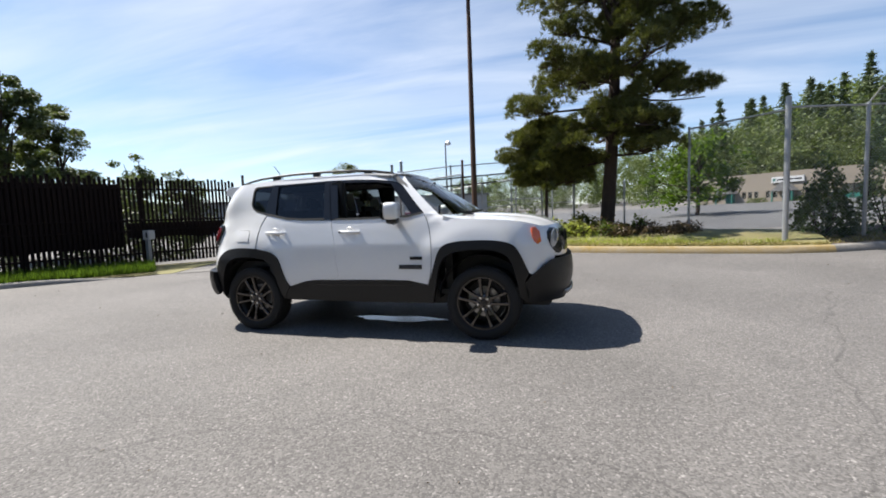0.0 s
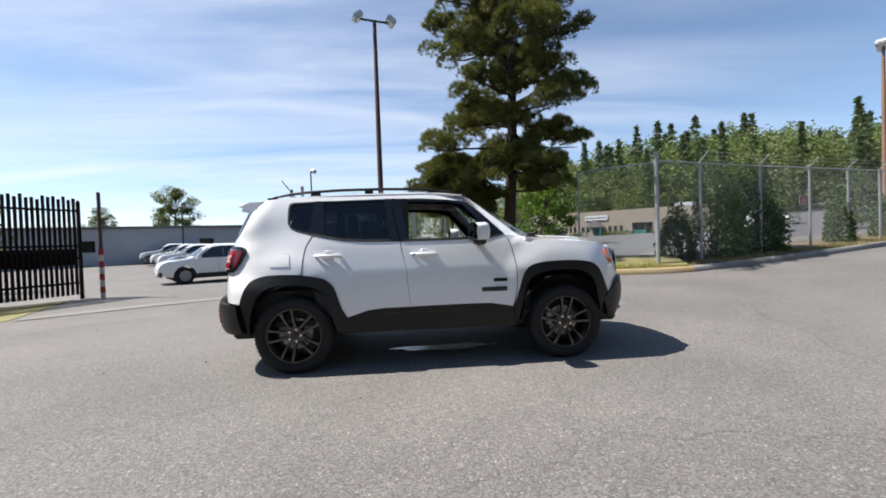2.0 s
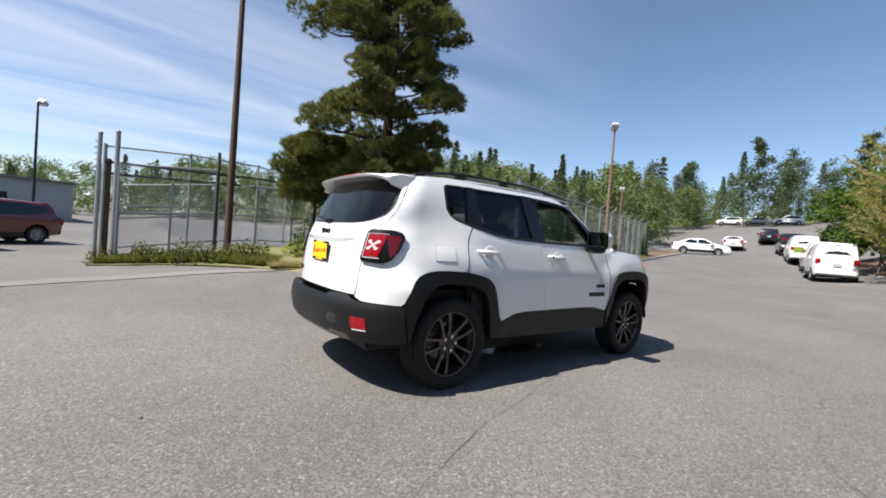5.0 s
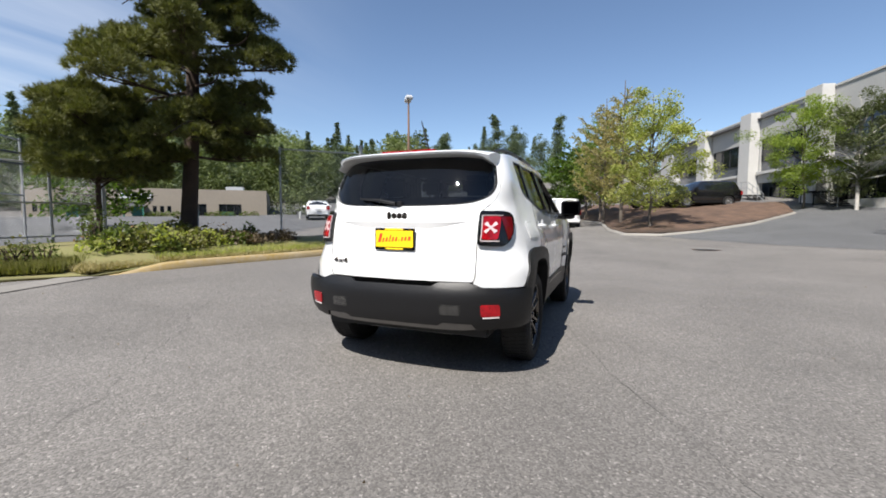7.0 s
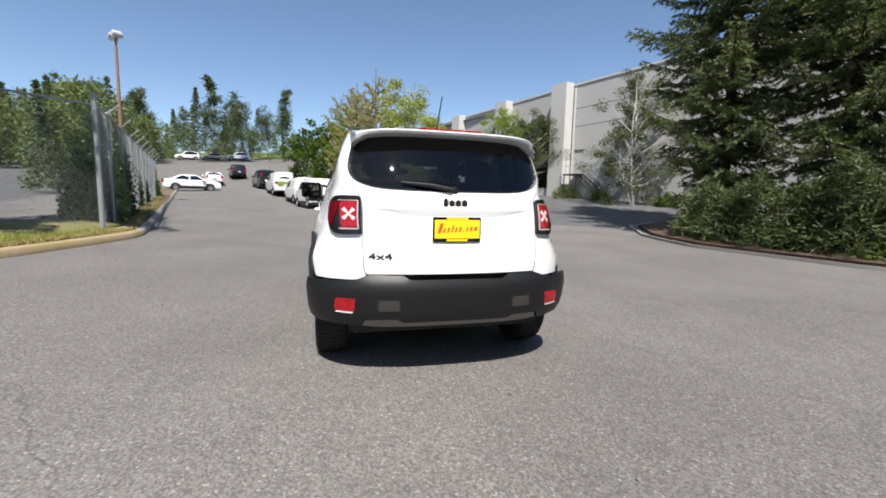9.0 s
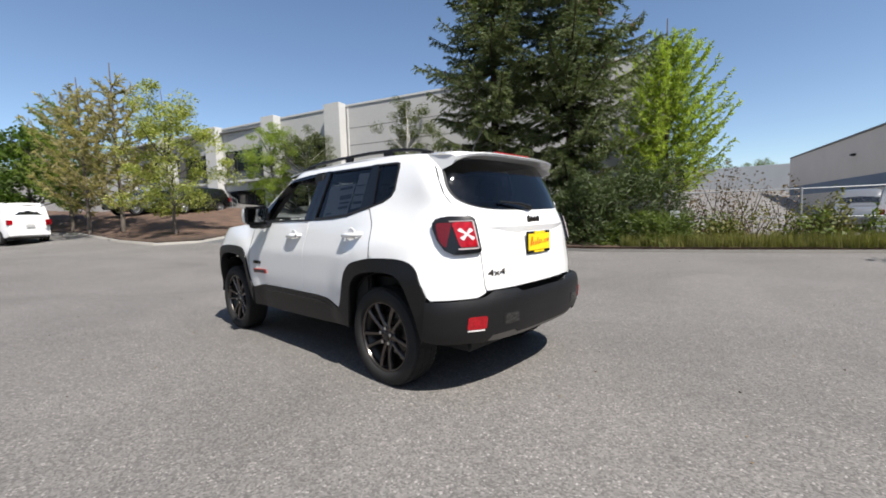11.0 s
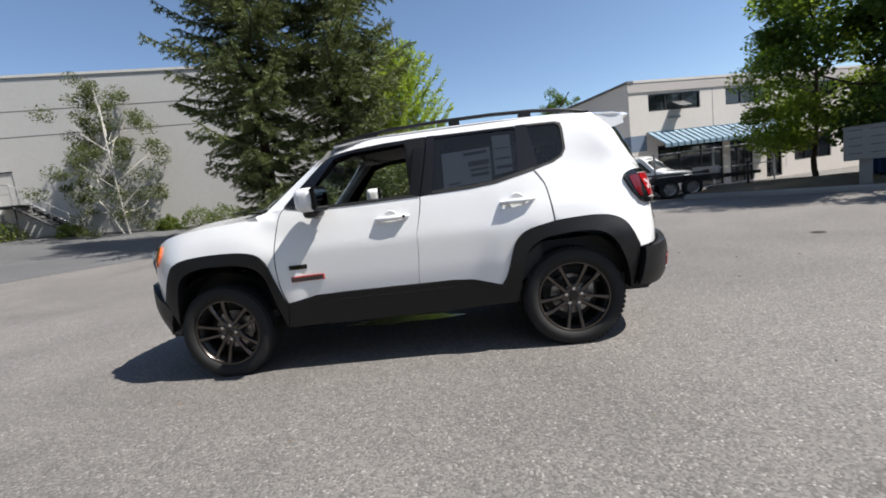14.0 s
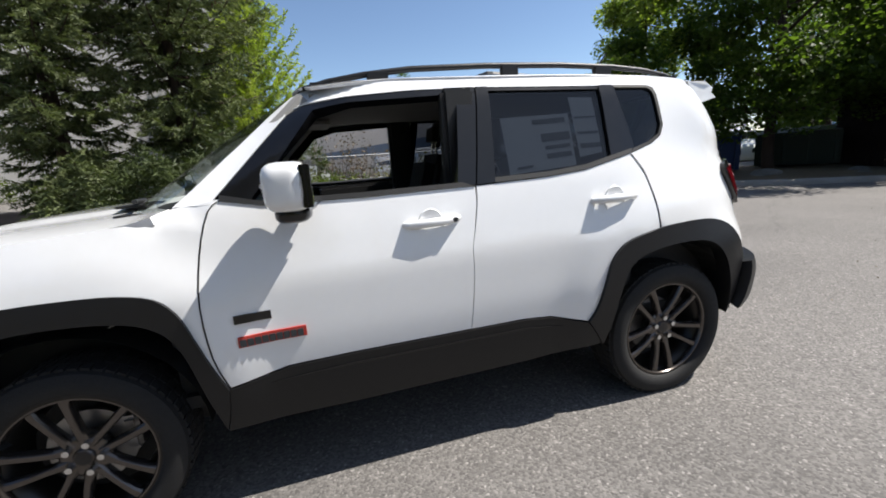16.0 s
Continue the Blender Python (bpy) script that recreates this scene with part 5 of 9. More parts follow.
ARCH_R_IN = [(-0.88, 0.36), (-0.92, 0.48), (-0.955, 0.62), (-1.0, 0.73), (-1.08, 0.785), (-1.2, 0.81), (-1.36, 0.815), (-1.48, 0.80), (-1.565, 0.745), (-1.62, 0.64), (-1.655, 0.52), (-1.67, 0.38)]
ARCH_F, ARCH_F_IN, ARCH_R, ARCH_R_IN = rounded(ARCH_F, 3), rounded(ARCH_F_IN, 3), rounded(ARCH_R, 3), rounded(ARCH_R_IN, 3)
A_EDGE = [(0.86, 1.205), (0.80, 1.255), (0.70, 1.345), (0.60, 1.435), (0.50, 1.53), (0.415, 1.61)]
ROOF_EDGE = [(0.36, 1.632), (0.2, 1.642), (-0.1, 1.652), (-0.6, 1.655), (-1.0, 1.65), (-1.3, 1.638), (-1.55, 1.615), (-1.62, 1.60)]
GATE_Y = 0.585

for sg, word in ((1, "left"), (-1, "right")):
    # cab side: pillar, roof rail, rear quarter down to the bumper
    tail = yz_side([(0.632, 1.60), (0.656, 1.53), (0.684, 1.42), (0.69, 1.33), (0.662, 1.255), (0.612, 1.20), (GATE_Y, 1.12), (GATE_Y, 0.95), (GATE_Y, 0.80), (0.5815, 0.74), (0.5715, 0.69), (0.63, 0.665)])
    outline = xz(A_EDGE + ROOF_EDGE) + tail + xz([(-1.76, 0.66)] + ARCH_R[::-1][:19] + REAR_GAP[::-1]) + xz(DLO_LOW[6:] + DLO_REAR + DLO_TOP) + xz([(0.735, 1.205)])
    sheet("body_side", outline, side_pos, WHITE, suv, sg)
    # front wing
    wing = FRONT_GAP[::-1] + [(0.86, 1.2)] + [(x, wing_top(x)) for x in (0.92, 1.0, 1.1, 1.25, 1.4, 1.5, 1.6, 1.68, 1.75, 1.80)] + [(1.90, 1.0), (1.93, 0.9), (1.94, 0.78), (1.915, 0.69), (1.86, 0.625), (1.775, 0.605)] + ARCH_F[::-1][:-1]
    sheet("front_wing", xz(wing), side_pos, WHITE, suv, sg)
    # doors
    fd = sheet("front_door", xz(DLO_LOW[:4] + MID_GAP[1:] + SILL[:5][::-1] + FRONT_GAP[::-1][1:-1]), side_pos, WHITE, suv, sg, off=-0.001)
    rd = sheet("rear_door", xz([(-0.288, 1.18)] + DLO_LOW[4:7] + [(-1.092, 1.256)] + [(x + 0.0035, z) for x, z in REAR_GAP[1:]] + ARCH_R[:18][::-1] + SILL[5:8][::-1] + [(-0.2085, 0.569), (-0.238, 0.93)]), side_pos, WHITE, suv, sg, off=-0.001)
    # dark seams round the doors
    for gap in (FRONT_GAP, REAR_GAP):
        line = rounded(gap, 3)
        sheet("door_seam", xz(line + [(x - 0.0055, z) for x, z in line[::-1]]), side_pos, RUBBER, suv, sg, off=0.0012, depth=0.003, step=0.04)
    # black cladding
    for nm, outer, inner in (("front_arch_trim", ARCH_F, ARCH_F_IN), ("rear_arch_trim", ARCH_R, ARCH_R_IN)):
        sheet(nm, xz([(x, z) for x, z in outer] + inner[::-1]), side_pos, CLADDING, suv, sg, off=0.016, depth=0.075, step=0.04)
    sill_low = [(-0.88, 0.365), (-0.5, 0.345), (0.3, 0.338), (0.80, 0.345)]
    sheet("sill_trim", xz([(x, z - 0.006) for x, z in SILL] + sill_low), side_pos, CLADDING, suv, sg, off=0.006, depth=0.06, step=0.045)
    sheet("sill_groove", xz([(0.62, 0.515), (0.3, 0.53), (-0.46, 0.528), (-0.66, 0.50), (-0.46, 0.516), (0.3, 0.518)]), side_pos, GLOSS_BLACK, suv, sg, off=0.009, depth=0.004)
    # window frames, panes
    sheet("window_trim", xz(DLO_LOW[:4] + [(-0.225, 1.20), (0.2, 1.198), (0.57, 1.203), (0.70, 1.235)]), side_pos, RUBBER, fd, sg, off=0.004, depth=0.03, step=0.03)
    sheet("window_frame", xz([(0.72, 1.225), (0.60, 1.205), (0.335, 1.535), (0.2, 1.557), (-0.275, 1.577), (-0.275, 1.602), (-0.08, 1.6), (0.2, 1.582), (0.37, 1.562), (0.43, 1.537)]), side_pos, GLOSS_BLACK, fd, sg, off=-0.004, depth=0.05, step=0.03)
    sheet("corner_glass", xz([(0.69, 1.225), (0.60, 1.207), (0.44, 1.39), (0.44, 1.50)]), side_pos, TINTED, fd, sg, off=-0.012, depth=0.004)
    sheet("middle_pillar_trim", xz([(-0.205, 1.19), (-0.272, 1.6), (-0.362, 1.602), (-0.283, 1.185)]), side_pos, GLOSS_BLACK, fd, sg, off=0.003, depth=0.05, step=0.03)
    sheet("rear_pillar_trim", xz([(-0.29, 1.185), (-0.369, 1.602), (-0.425, 1.602), (-0.375, 1.188)]), side_pos, GLOSS_BLACK, rd, sg, off=0.003, depth=0.05, step=0.03)
    sheet("upper_frame", xz([(-0.425, 1.585), (-0.425, 1.602), (-1.0, 1.594), (-1.0, 1.577)]), side_pos, GLOSS_BLACK, rd, sg, off=-0.002, depth=0.03, step=0.03)
    sheet("lower_frame", xz([(-0.375, 1.187), (-0.64, 1.192), (-0.83, 1.207), (-1.10, 1.264), (-1.11, 1.285), (-0.83, 1.228), (-0.64, 1.212), (-0.375, 1.208)]), side_pos, RUBBER, rd, sg, off=0.004, depth=0.03, step=0.03)
    sheet("window_pane", xz([(-0.38, 1.205), (-0.64, 1.21), (-0.83, 1.226), (-0.985, 1.26), (-1.005, 1.58), (-0.42, 1.588)]), side_pos, TINTED, rd, sg, off=-0.012, depth=0.004)
    sheet("quarter_pillar_trim", xz([(-0.98, 1.245), (-1.005, 1.594), (-1.085, 1.594), (-1.13, 1.275), (-1.10, 1.264)]), side_pos, GLOSS_BLACK, rd, sg, off=0.002, depth=0.05, step=0.03)
    sheet("quarter_window", xz([(-1.125, 1.288), (-1.24, 1.312), (-1.29, 1.34), (-1.318, 1.39), (-1.318, 1.54), (-1.30, 1.572), (-1.09, 1.58)]), side_pos, TINTED, suv, sg, off=-0.008, depth=0.004)
    sheet("quarter_window_seal", xz([(-1.10, 1.264), (-1.24, 1.302), (-1.305, 1.337), (-1.333, 1.386), (-1.333, 1.54), (-1.323, 1.573), (-1.29, 1.586), (-1.09, 1.592), (-1.09, 1.58), (-1.285, 1.574), (-1.308, 1.56), (-1.317, 1.535), (-1.317, 1.39), (-1.292, 1.345), (-1.235, 1.315), (-1.12, 1.284)]), side_pos, RUBBER, suv, sg, off=0.003, depth=0.03, step=0.025)
    # door handles
    for nm, door, x0, x1, z in (("front", fd, 0.04, -0.185, 1.055), ("rear", rd, -0.845, -1.07, 1.068)):
        y = max(body_y(x0, z), body_y(x1, z))
        hb = tube([(x0 + 0.005, sg * (y - 0.01), z - 0.004), (x0 - 0.02, sg * (y + 0.02), z - 0.003), ((x0 + x1) / 2, sg * (y + 0.026), z), (x1 + 0.02, sg * (y + 0.023), z + 0.004), (x1 - 0.005, sg * (y - 0.01), z + 0.005)], [0.013, 0.017, 0.018, 0.017, 0.013], 10)
        hd = part("door_handle", hb, WHITE, door, "white door handle", smooth_angle=60)
        if nm == "front":
            part("key_cylinder", lathe([(0.0, 0.0), (0.011, 0.0), (0.011, -0.03)], 14), DASH, hd).matrix_basis = pose(x1 + 0.022, sg * (y + 0.0405), z + 0.004, 0, 0, 0 if sg > 0 else 180)
        cup = lathe([(0.0, -0.0), (0.03, 0.001), (0.055, 0.004), (0.062, 0.0065), (0.066, 0.002)], 24)
        part("handle_cup", cup, WHITE, door, smooth_angle=60).matrix_basis = Matrix.Translation(((x0 + x1) / 2 + 0.005, sg * (y - 0.001), z - 0.01)) @ Matrix.Diagonal((0.85, sg, 1.0, 1))
    # badges on the front door
    for nm, a, b, z0, z1, mt in (("upper_badge", 0.71, 0.583, 0.772, 0.803, GLOSS_BLACK), ("lower_badge_edge", 0.707, 0.467, 0.682, 0.722, BADGE_RED if sg > 0 else GLOSS_BLACK)):
        sheet(nm, xz([(a, z0), (b, z0), (b, z1), (a, z1)]), side_pos, mt, fd, sg, off=0.006, depth=0.007, step=0.02)
    lb = bmesh.new()
    for k in range(9):
        x0 = 0.70 - 0.025 * k
        y = body_y(x0, 0.7) + 0.008
        bm_box((x0 - 0.021, sg * y - 0.002, 0.686), (x0, sg * y + 0.002, 0.713), 0, lb)
    part("lettering_bar", lb, INK, fd, "dark raised lettering")
    # side marker in the wing
    sheet("side_marker", xz([(1.73, 1.04), (1.765, 1.045), (1.80, 1.0), (1.815, 0.915), (1.79, 0.895), (1.765, 0.915), (1.74, 0.97)]), side_pos, LAMP_AMBER, suv, sg, off=0.012, depth=0.02, step=0.02, label="amber side marker")
    if sg < 0:
        flap = xz([(-1.30, 0.985), (-1.30, 1.09), (-1.33, 1.105), (-1.45, 1.105), (-1.475, 1.08), (-1.475, 0.985)])
        sheet("flap_seam", xz([(-1.2978, 0.9828), (-1.2978, 1.091), (-1.329, 1.1072), (-1.451, 1.1072), (-1.4772, 1.081), (-1.4772, 0.9828)]), side_pos, RUBBER, suv, sg, off=0.0012, depth=0.002, step=0.03)
        sheet("fuel_flap", flap, side_pos, WHITE, suv, sg, off=0.0035, depth=0.003, step=0.03)
    # tail lamp: black bezel, red lens, frosted cross
    tl_out = yz_side([(0.585, 1.165), (0.582, 1.155), (0.582, 0.97), (0.587, 0.958), (0.60, 0.948), (0.68, 0.942)]) + xz([(-1.85, 0.942), (-1.805, 0.968), (-1.755, 1.03), (-1.712, 1.11), (-1.706, 1.14), (-1.718, 1.162), (-1.745, 1.172)]) + yz_side([(0.70, 1.178), (0.60, 1.176)])
    tl = sheet("tail_lamp", tl_out, side_pos, GLOSS_BLACK, suv, sg, off=0.022, depth=0.035, step=0.025, label="red tail lamp in a black frame")
    lens = yz_side([(0.606, 1.122), (0.606, 1.006), (0.609, 0.995), (0.618, 0.988), (0.688, 0.986), (0.696, 0.992), (0.70, 1.004), (0.702, 1.122), (0.698, 1.135), (0.689, 1.14), (0.618, 1.14), (0.609, 1.134)])
    sheet("lens", lens, side_pos, LAMP_RED, tl, sg, off=0.0265, depth=0.012, step=0.02)
    side_lens = [(-1.812, 1.138), (-1.742, 1.138), (-1.732, 1.125), (-1.758, 1.05), (-1.79, 1.0), (-1.812, 0.985)]
    sheet("side_lens", xz(side_lens), side_pos, LAMP_DEEP, tl, sg, off=0.0265, depth=0.01, step=0.02)
    for edge in ([(0.606, 0.974), (0.706, 0.972), (0.706, 0.98), (0.606, 0.982)], [(0.597, 0.978), (0.6035, 0.98), (0.6035, 1.142), (0.597, 1.146)], [(0.6, 1.144), (0.708, 1.144), (0.708, 1.1475), (0.6, 1.1475)]):
        sheet("lens_rim", yz_side(edge), side_pos, LAMP_RIM, tl, sg, off=0.0285, depth=0.008, step=0.02, label="pale inner rim")
    cx, cz, ar = 0.652, 1.065, 0.042
    for a in (45, 135):
        ca, sa = math.cos(radians(a)) * ar, math.sin(radians(a)) * ar
        wv = 0.0105
        pts = [(cx + ca * k + sa * j * wv / ar, cz + sa * k - ca * j * wv / ar) for k, j in ((-1.04, -0.85), (-0.92, -1.1), (-0.6, -0.8), (-0.25, -0.55), (0.25, -0.55), (0.6, -0.8), (0.92, -1.1), (1.04, -0.85), (1.04, 0.85), (0.92, 1.1), (0.6, 0.8), (0.25, 0.55), (-0.25, 0.55), (-0.6, 0.8), (-0.92, 1.1), (-1.04, 0.85))]
        sheet("cross_bar", yz_side(pts), side_pos, LAMP_CROSS, tl, sg, off=0.03 + 0.001 * (a > 90), depth=0.005, step=0.02)
    # wing mirror
    wm = part("wing_mirror", blob((0.075, 0.108, 0.083), 4.0), WHITE, suv, "white mirror housing", 50)
    wm.matrix_basis = pose(0.45, sg * 0.975, 1.25, 0, 0, -8 * sg)
    part("mirror_glass", bm_box((-0.0885, -0.084, -0.062), (-0.0865, 0.084, 0.062), 0.001), MIRROR, wm)
    part("mirror_base", blob((0.06, 0.075, 0.035), 3.0, 12), GLOSS_BLACK, wm, "black mirror base", 50).location = (0.0, -sg * 0.025, -0.092)
    part("mirror_arm", tube([(0.0, -sg * 0.05, -0.10), (0.01, -sg * 0.16, -0.085)], [0.035, 0.03], 10), GLOSS_BLACK, wm)
    part("indicator", bm_box((0.05, sg * 0.02 - 0.055, 0.0), (0.0772, sg * 0.02 + 0.055, 0.018), 0.004), LAMP_CLEAR, wm)
    part("mirror_bezel", bm_box((-0.086, -0.108, -0.083), (-0.055, 0.108, 0.083), 0.014), GLOSS_BLACK, wm)
    # roof rail
    yr = 0.585
    rail = [(0.36, 1.63), (0.26, 1.656), (0.10, 1.682), (-0.1, 1.698), (-0.45, 1.708), (-0.85, 1.706), (-1.15, 1.693), (-1.34, 1.675), (-1.47, 1.652), (-1.53, 1.638)]
    rr = part("roof_rail", tube([(x, sg * (yr - 0.02 * (x > 0)), z) for x, z in rail], [0.01, 0.013, 0.014, 0.014, 0.014, 0.014, 0.014, 0.013, 0.011, 0.009], 10), CLADDING, suv, "black roof rail", 60)
    for a, b in ((0.0, 0.09), (-1.14, -1.05), (0.24, 0.33), (-1.55, -1.46), (-0.62, -0.54)):
        part("rail_foot", bm_box((a, sg * yr - 0.016, roof_z((a + b) / 2) - 0.05), (b, sg * yr + 0.016, float(np.interp(-(a + b) / 2, [-x for x, _ in rail], [z for _, z in rail])))), CLADDING, rr)

# roof, bonnet, screens
rl = [(0.42, 0.0), (0.41, 0.3), (0.37, 0.52), (0.33, 0.648)] + [(x, 0.652) for x in np.linspace(0.2, -1.5, 12)] + [(-1.62, 0.63), (-1.66, 0.45), (-1.68, 0.0)]
sheet("roof", rl + [(x, -y) for x, y in rl[::-1][1:-1]], roof_pos, WHITE, suv, step=0.06, depth=0.012)
hl = [(1.10, 0.0), (1.06, 0.3), (0.98, 0.55), (0.885, 0.74)] + [(x, hood_edge(x)) for x in (0.92, 1.0, 1.1, 1.25, 1.4, 1.5, 1.6, 1.68, 1.75, 1.80)] + [(1.865, 0.55), (1.93, 0.3), (1.945, 0.0)]
bonnet = sheet("bonnet", hl + [(x, -y) for x, y in hl[::-1][1:-1]], hood_pos, WHITE, suv, step=0.05, depth=0.03)
for sg in (1, -1):
    part("bonnet_vent", bm_box((1.02, sg * 0.42 - 0.12, hood_pos(1.06, 0.42).z - 0.004), (1.13, sg * 0.42 + 0.12, hood_pos(1.06, 0.42).z + 0.006), 0.003), RUBBER, bonnet)
part("cowl", bm_box((0.95, -0.68, 1.13), (1.1, 0.68, 1.185), 0.01), RUBBER, suv)
ws = [(0.0, 1.19), (0.45, 1.19), (0.66, 1.20), (0.725, 1.235), (0.67, 1.38), (0.60, 1.52), (0.555, 1.615), (0.3, 1.645), (0.0, 1.65)]
sheet("windscreen", ws + [(-y, z) for y, z in ws[::-1][1:-1]], screen_pos, CLEAR, suv, off=-0.006, depth=0.004, step=0.07)
for a, b in (((0.1, 1.2), (0.62, 1.215)), ((-0.55, 1.2), (0.0, 1.215))):
    p, q = screen_pos(*a), screen_pos(*b)
    part("wiper", tube([p + Vector((0.03, 0, 0.015)), q + Vector((0.03, 0, 0.015))], 0.01, 6), RUBBER, suv)

# tailgate
def mirror_loop(right):
    return right + [(-y, z) for y, z in right[::-1] if abs(y) > 1e-6]


glass_edge = rounded([(0.0, 1.222), (0.22, 1.224), (0.40, 1.230), (0.53, 1.249), (0.62, 1.292), (0.655, 1.355), (0.648, 1.43), (0.62, 1.53), (0.575, 1.575), (0.44, 1.586), (0.0, 1.588)])
gate_half = [(0.0, 0.70), (0.35, 0.702), (0.566, 0.703), (0.5785, 0.74), (0.582, 0.80), (0.5825, 1.0), (0.5825, 1.12), (0.6095, 1.20), (0.6595, 1.255), (0.6875, 1.33), (0.6815, 1.42), (0.6535, 1.53), (0.63, 1.60), (0.0, 1.625)] + [(0.0, 1.588), (0.3, 1.586)] + glass_edge[::-1][1:]
gate = sheet("tailgate", gate_half, rear_pos, WHITE, suv, both=True, step=0.04, depth=0.02)
sheet("rear_window", mirror_loop(glass_edge), rear_pos, TINTED, gate, off=-0.004, depth=0.004, step=0.06)
sheet("window_seal", rounded([(0.0, 1.216), (0.22, 1.218), (0.404, 1.223), (0.536, 1.242), (0.63, 1.287), (0.666, 1.355), (0.659, 1.432), (0.63, 1.535), (0.582, 1.583), (0.44, 1.595), (0.0, 1.597)]) + glass_edge[::-1], rear_pos, RUBBER, gate, off=0.0015, depth=0.015, step=0.04, both=True)
for sg in (1, -1):
    for nm, line in (("lower_seam", [(0.5838, 0.955), (0.5838, 0.86), (0.583, 0.79), (0.579, 0.735), (0.567, 0.705)]), ("upper_seam", [(0.588, 1.175), (0.612, 1.2), (0.64, 1.23)])):
        part(nm, tube([rear_pos(y, z) * Vector((1, sg, 1)) + Vector((-0.0005, 0, 0)) for y, z in line], 0.0028, 6), RUBBER, gate)
# recess for the plate: a shaded step under the crease
step_bm = bmesh.new()
cr = [(-0.555, 1.107), (-0.47, 1.094), (-0.36, 1.07), (-0.24, 1.052), (0.24, 1.052), (0.36, 1.07), (0.47, 1.094), (0.555, 1.107)]
top_v = [step_bm.verts.new(rear_pos(y, 1.108) + Vector((-0.024 * (1 - (abs(y) / 0.56) ** 3), 0, 0))) for y, z in cr]
low_v = [step_bm.verts.new(rear_pos(y, z) + Vector((0.002, 0, 0))) for y, z in cr]
for i in range(7):
    step_bm.faces.new((top_v[i], top_v[i + 1], low_v[i + 1], low_v[i]))
hi_v = [step_bm.verts.new(rear_pos(y, 1.135) + Vector((0.001, 0, 0))) for y, z in cr]
for i in range(7):
    step_bm.faces.new((hi_v[i], hi_v[i + 1], top_v[i + 1], top_v[i]))
part("plate_ledge", step_bm, WHITE, gate, smooth_angle=30)
pl = part("licence_plate", bm_box((-2.035, -0.158, 0.906), (-2.022, 0.158, 1.062), 0.004), GLOSS_BLACK, gate, "yellow dealer plate with red bars in a black frame")
part("plate_face", bm_box((-2.040, -0.148, 0.928), (-2.036, 0.148, 1.045), 0.001), PLATE_YELLOW, pl)
bars = bmesh.new()
y = 0.13
for k in range(10):
    wide = (0.02, 0.011, 0.012, 0.009, 0.012, 0.012, 0.005, 0.011, 0.012, 0.018)[k]
    high = (0.062, 0.028, 0.03, 0.046, 0.029, 0.03, 0.008, 0.026, 0.027, 0.026)[k]
    low = 0.962 + 0.018 * (0.13 - y) / 0.26
    before = len(bars.verts)
    bm_box((-2.0425, y - wide, low), (-2.0405, y, low + high), 0.0, bars)
    bars.verts.ensure_lookup_table()
    for v in bars.verts[before:]:
        v.co.y -= 0.3 * (v.co.z - low)
    y -= wide + 0.0148
part("print_bar", bars, PLATE_RED, pl)
part("frame_print_bar", bm_box((-2.0375, -0.07, 0.911), (-2.0345, 0.07, 0.923)), PLATE_YELLOW, pl)
part("upper_tab", bm_box((-2.0415, -0.07, 1.047), (-2.036, 0.07, 1.06)), PLATE_YELLOW, pl)
em = bmesh.new()
for k, (y, w, h) in enumerate(((0.066, 0.032, 0.062), (0.026, 0.038, 0.044), (-0.016, 0.038, 0.044), (-0.058, 0.038, 0.05))):
    p = rear_pos(y, 1.148)
    bm_box((p.x - 0.014, y - w / 2, 1.148 - h / 2), (p.x + 0.004, y + w / 2, 1.148 + h / 2), 0.008, em)
part("emblem", em, ALLOY, gate, "dark metal maker's emblem")
txt = bpy.data.curves.new("four_by_four", "FONT")
txt.body, txt.size, txt.extrude, txt.align_x = "4x4", 0.075, 0.004, "CENTER"
tob = bpy.data.objects.new("tmp_text", txt)
scene.collection.objects.link(tob)
bpy.context.view_layer.update()
tme = bpy.data.meshes.new_from_object(tob.evaluated_get(bpy.context.evaluated_depsgraph_get()))
bpy.data.objects.remove(tob)
tme.materials.clear()
tme.materials.append(ALLOY)
four = new("drive_badge", tme)
four.parent = gate
q0, q1 = rear_pos(0.56, 0.815), rear_pos(0.40, 0.815)
four.matrix_basis = Matrix.Translation(((q0.x + q1.x) / 2 - 0.007, 0.48, 0.797)) @ Matrix.Rotation(math.atan2(q1.y - q0.y, q1.x - q0.x), 4, "Z") @ Matrix.Rotation(radians(90), 4, "X") @ Matrix.Diagonal((1.35, 0.75, 1, 1))
tagged(four, "dark metal drive badge")
wp = part("rear_wiper", tube([rear_pos(0.02, 1.235) + Vector((-0.03, 0, 0)), rear_pos(0.16, 1.262) + Vector((-0.035, 0, 0)), rear_pos(0.345, 1.275) + Vector((-0.02, 0, 0))], [0.014, 0.011, 0.006], 8), CLADDING, gate, "black rear wiper", 60)
part("wiper_boss", lathe([(0.0, -0.02), (0.02, -0.018), (0.024, 0.0)], 16), CLADDING, wp).matrix_basis = Matrix.Translation(rear_pos(0.0, 1.232)) @ Matrix.Rotation(radians(-90), 4, "Z")
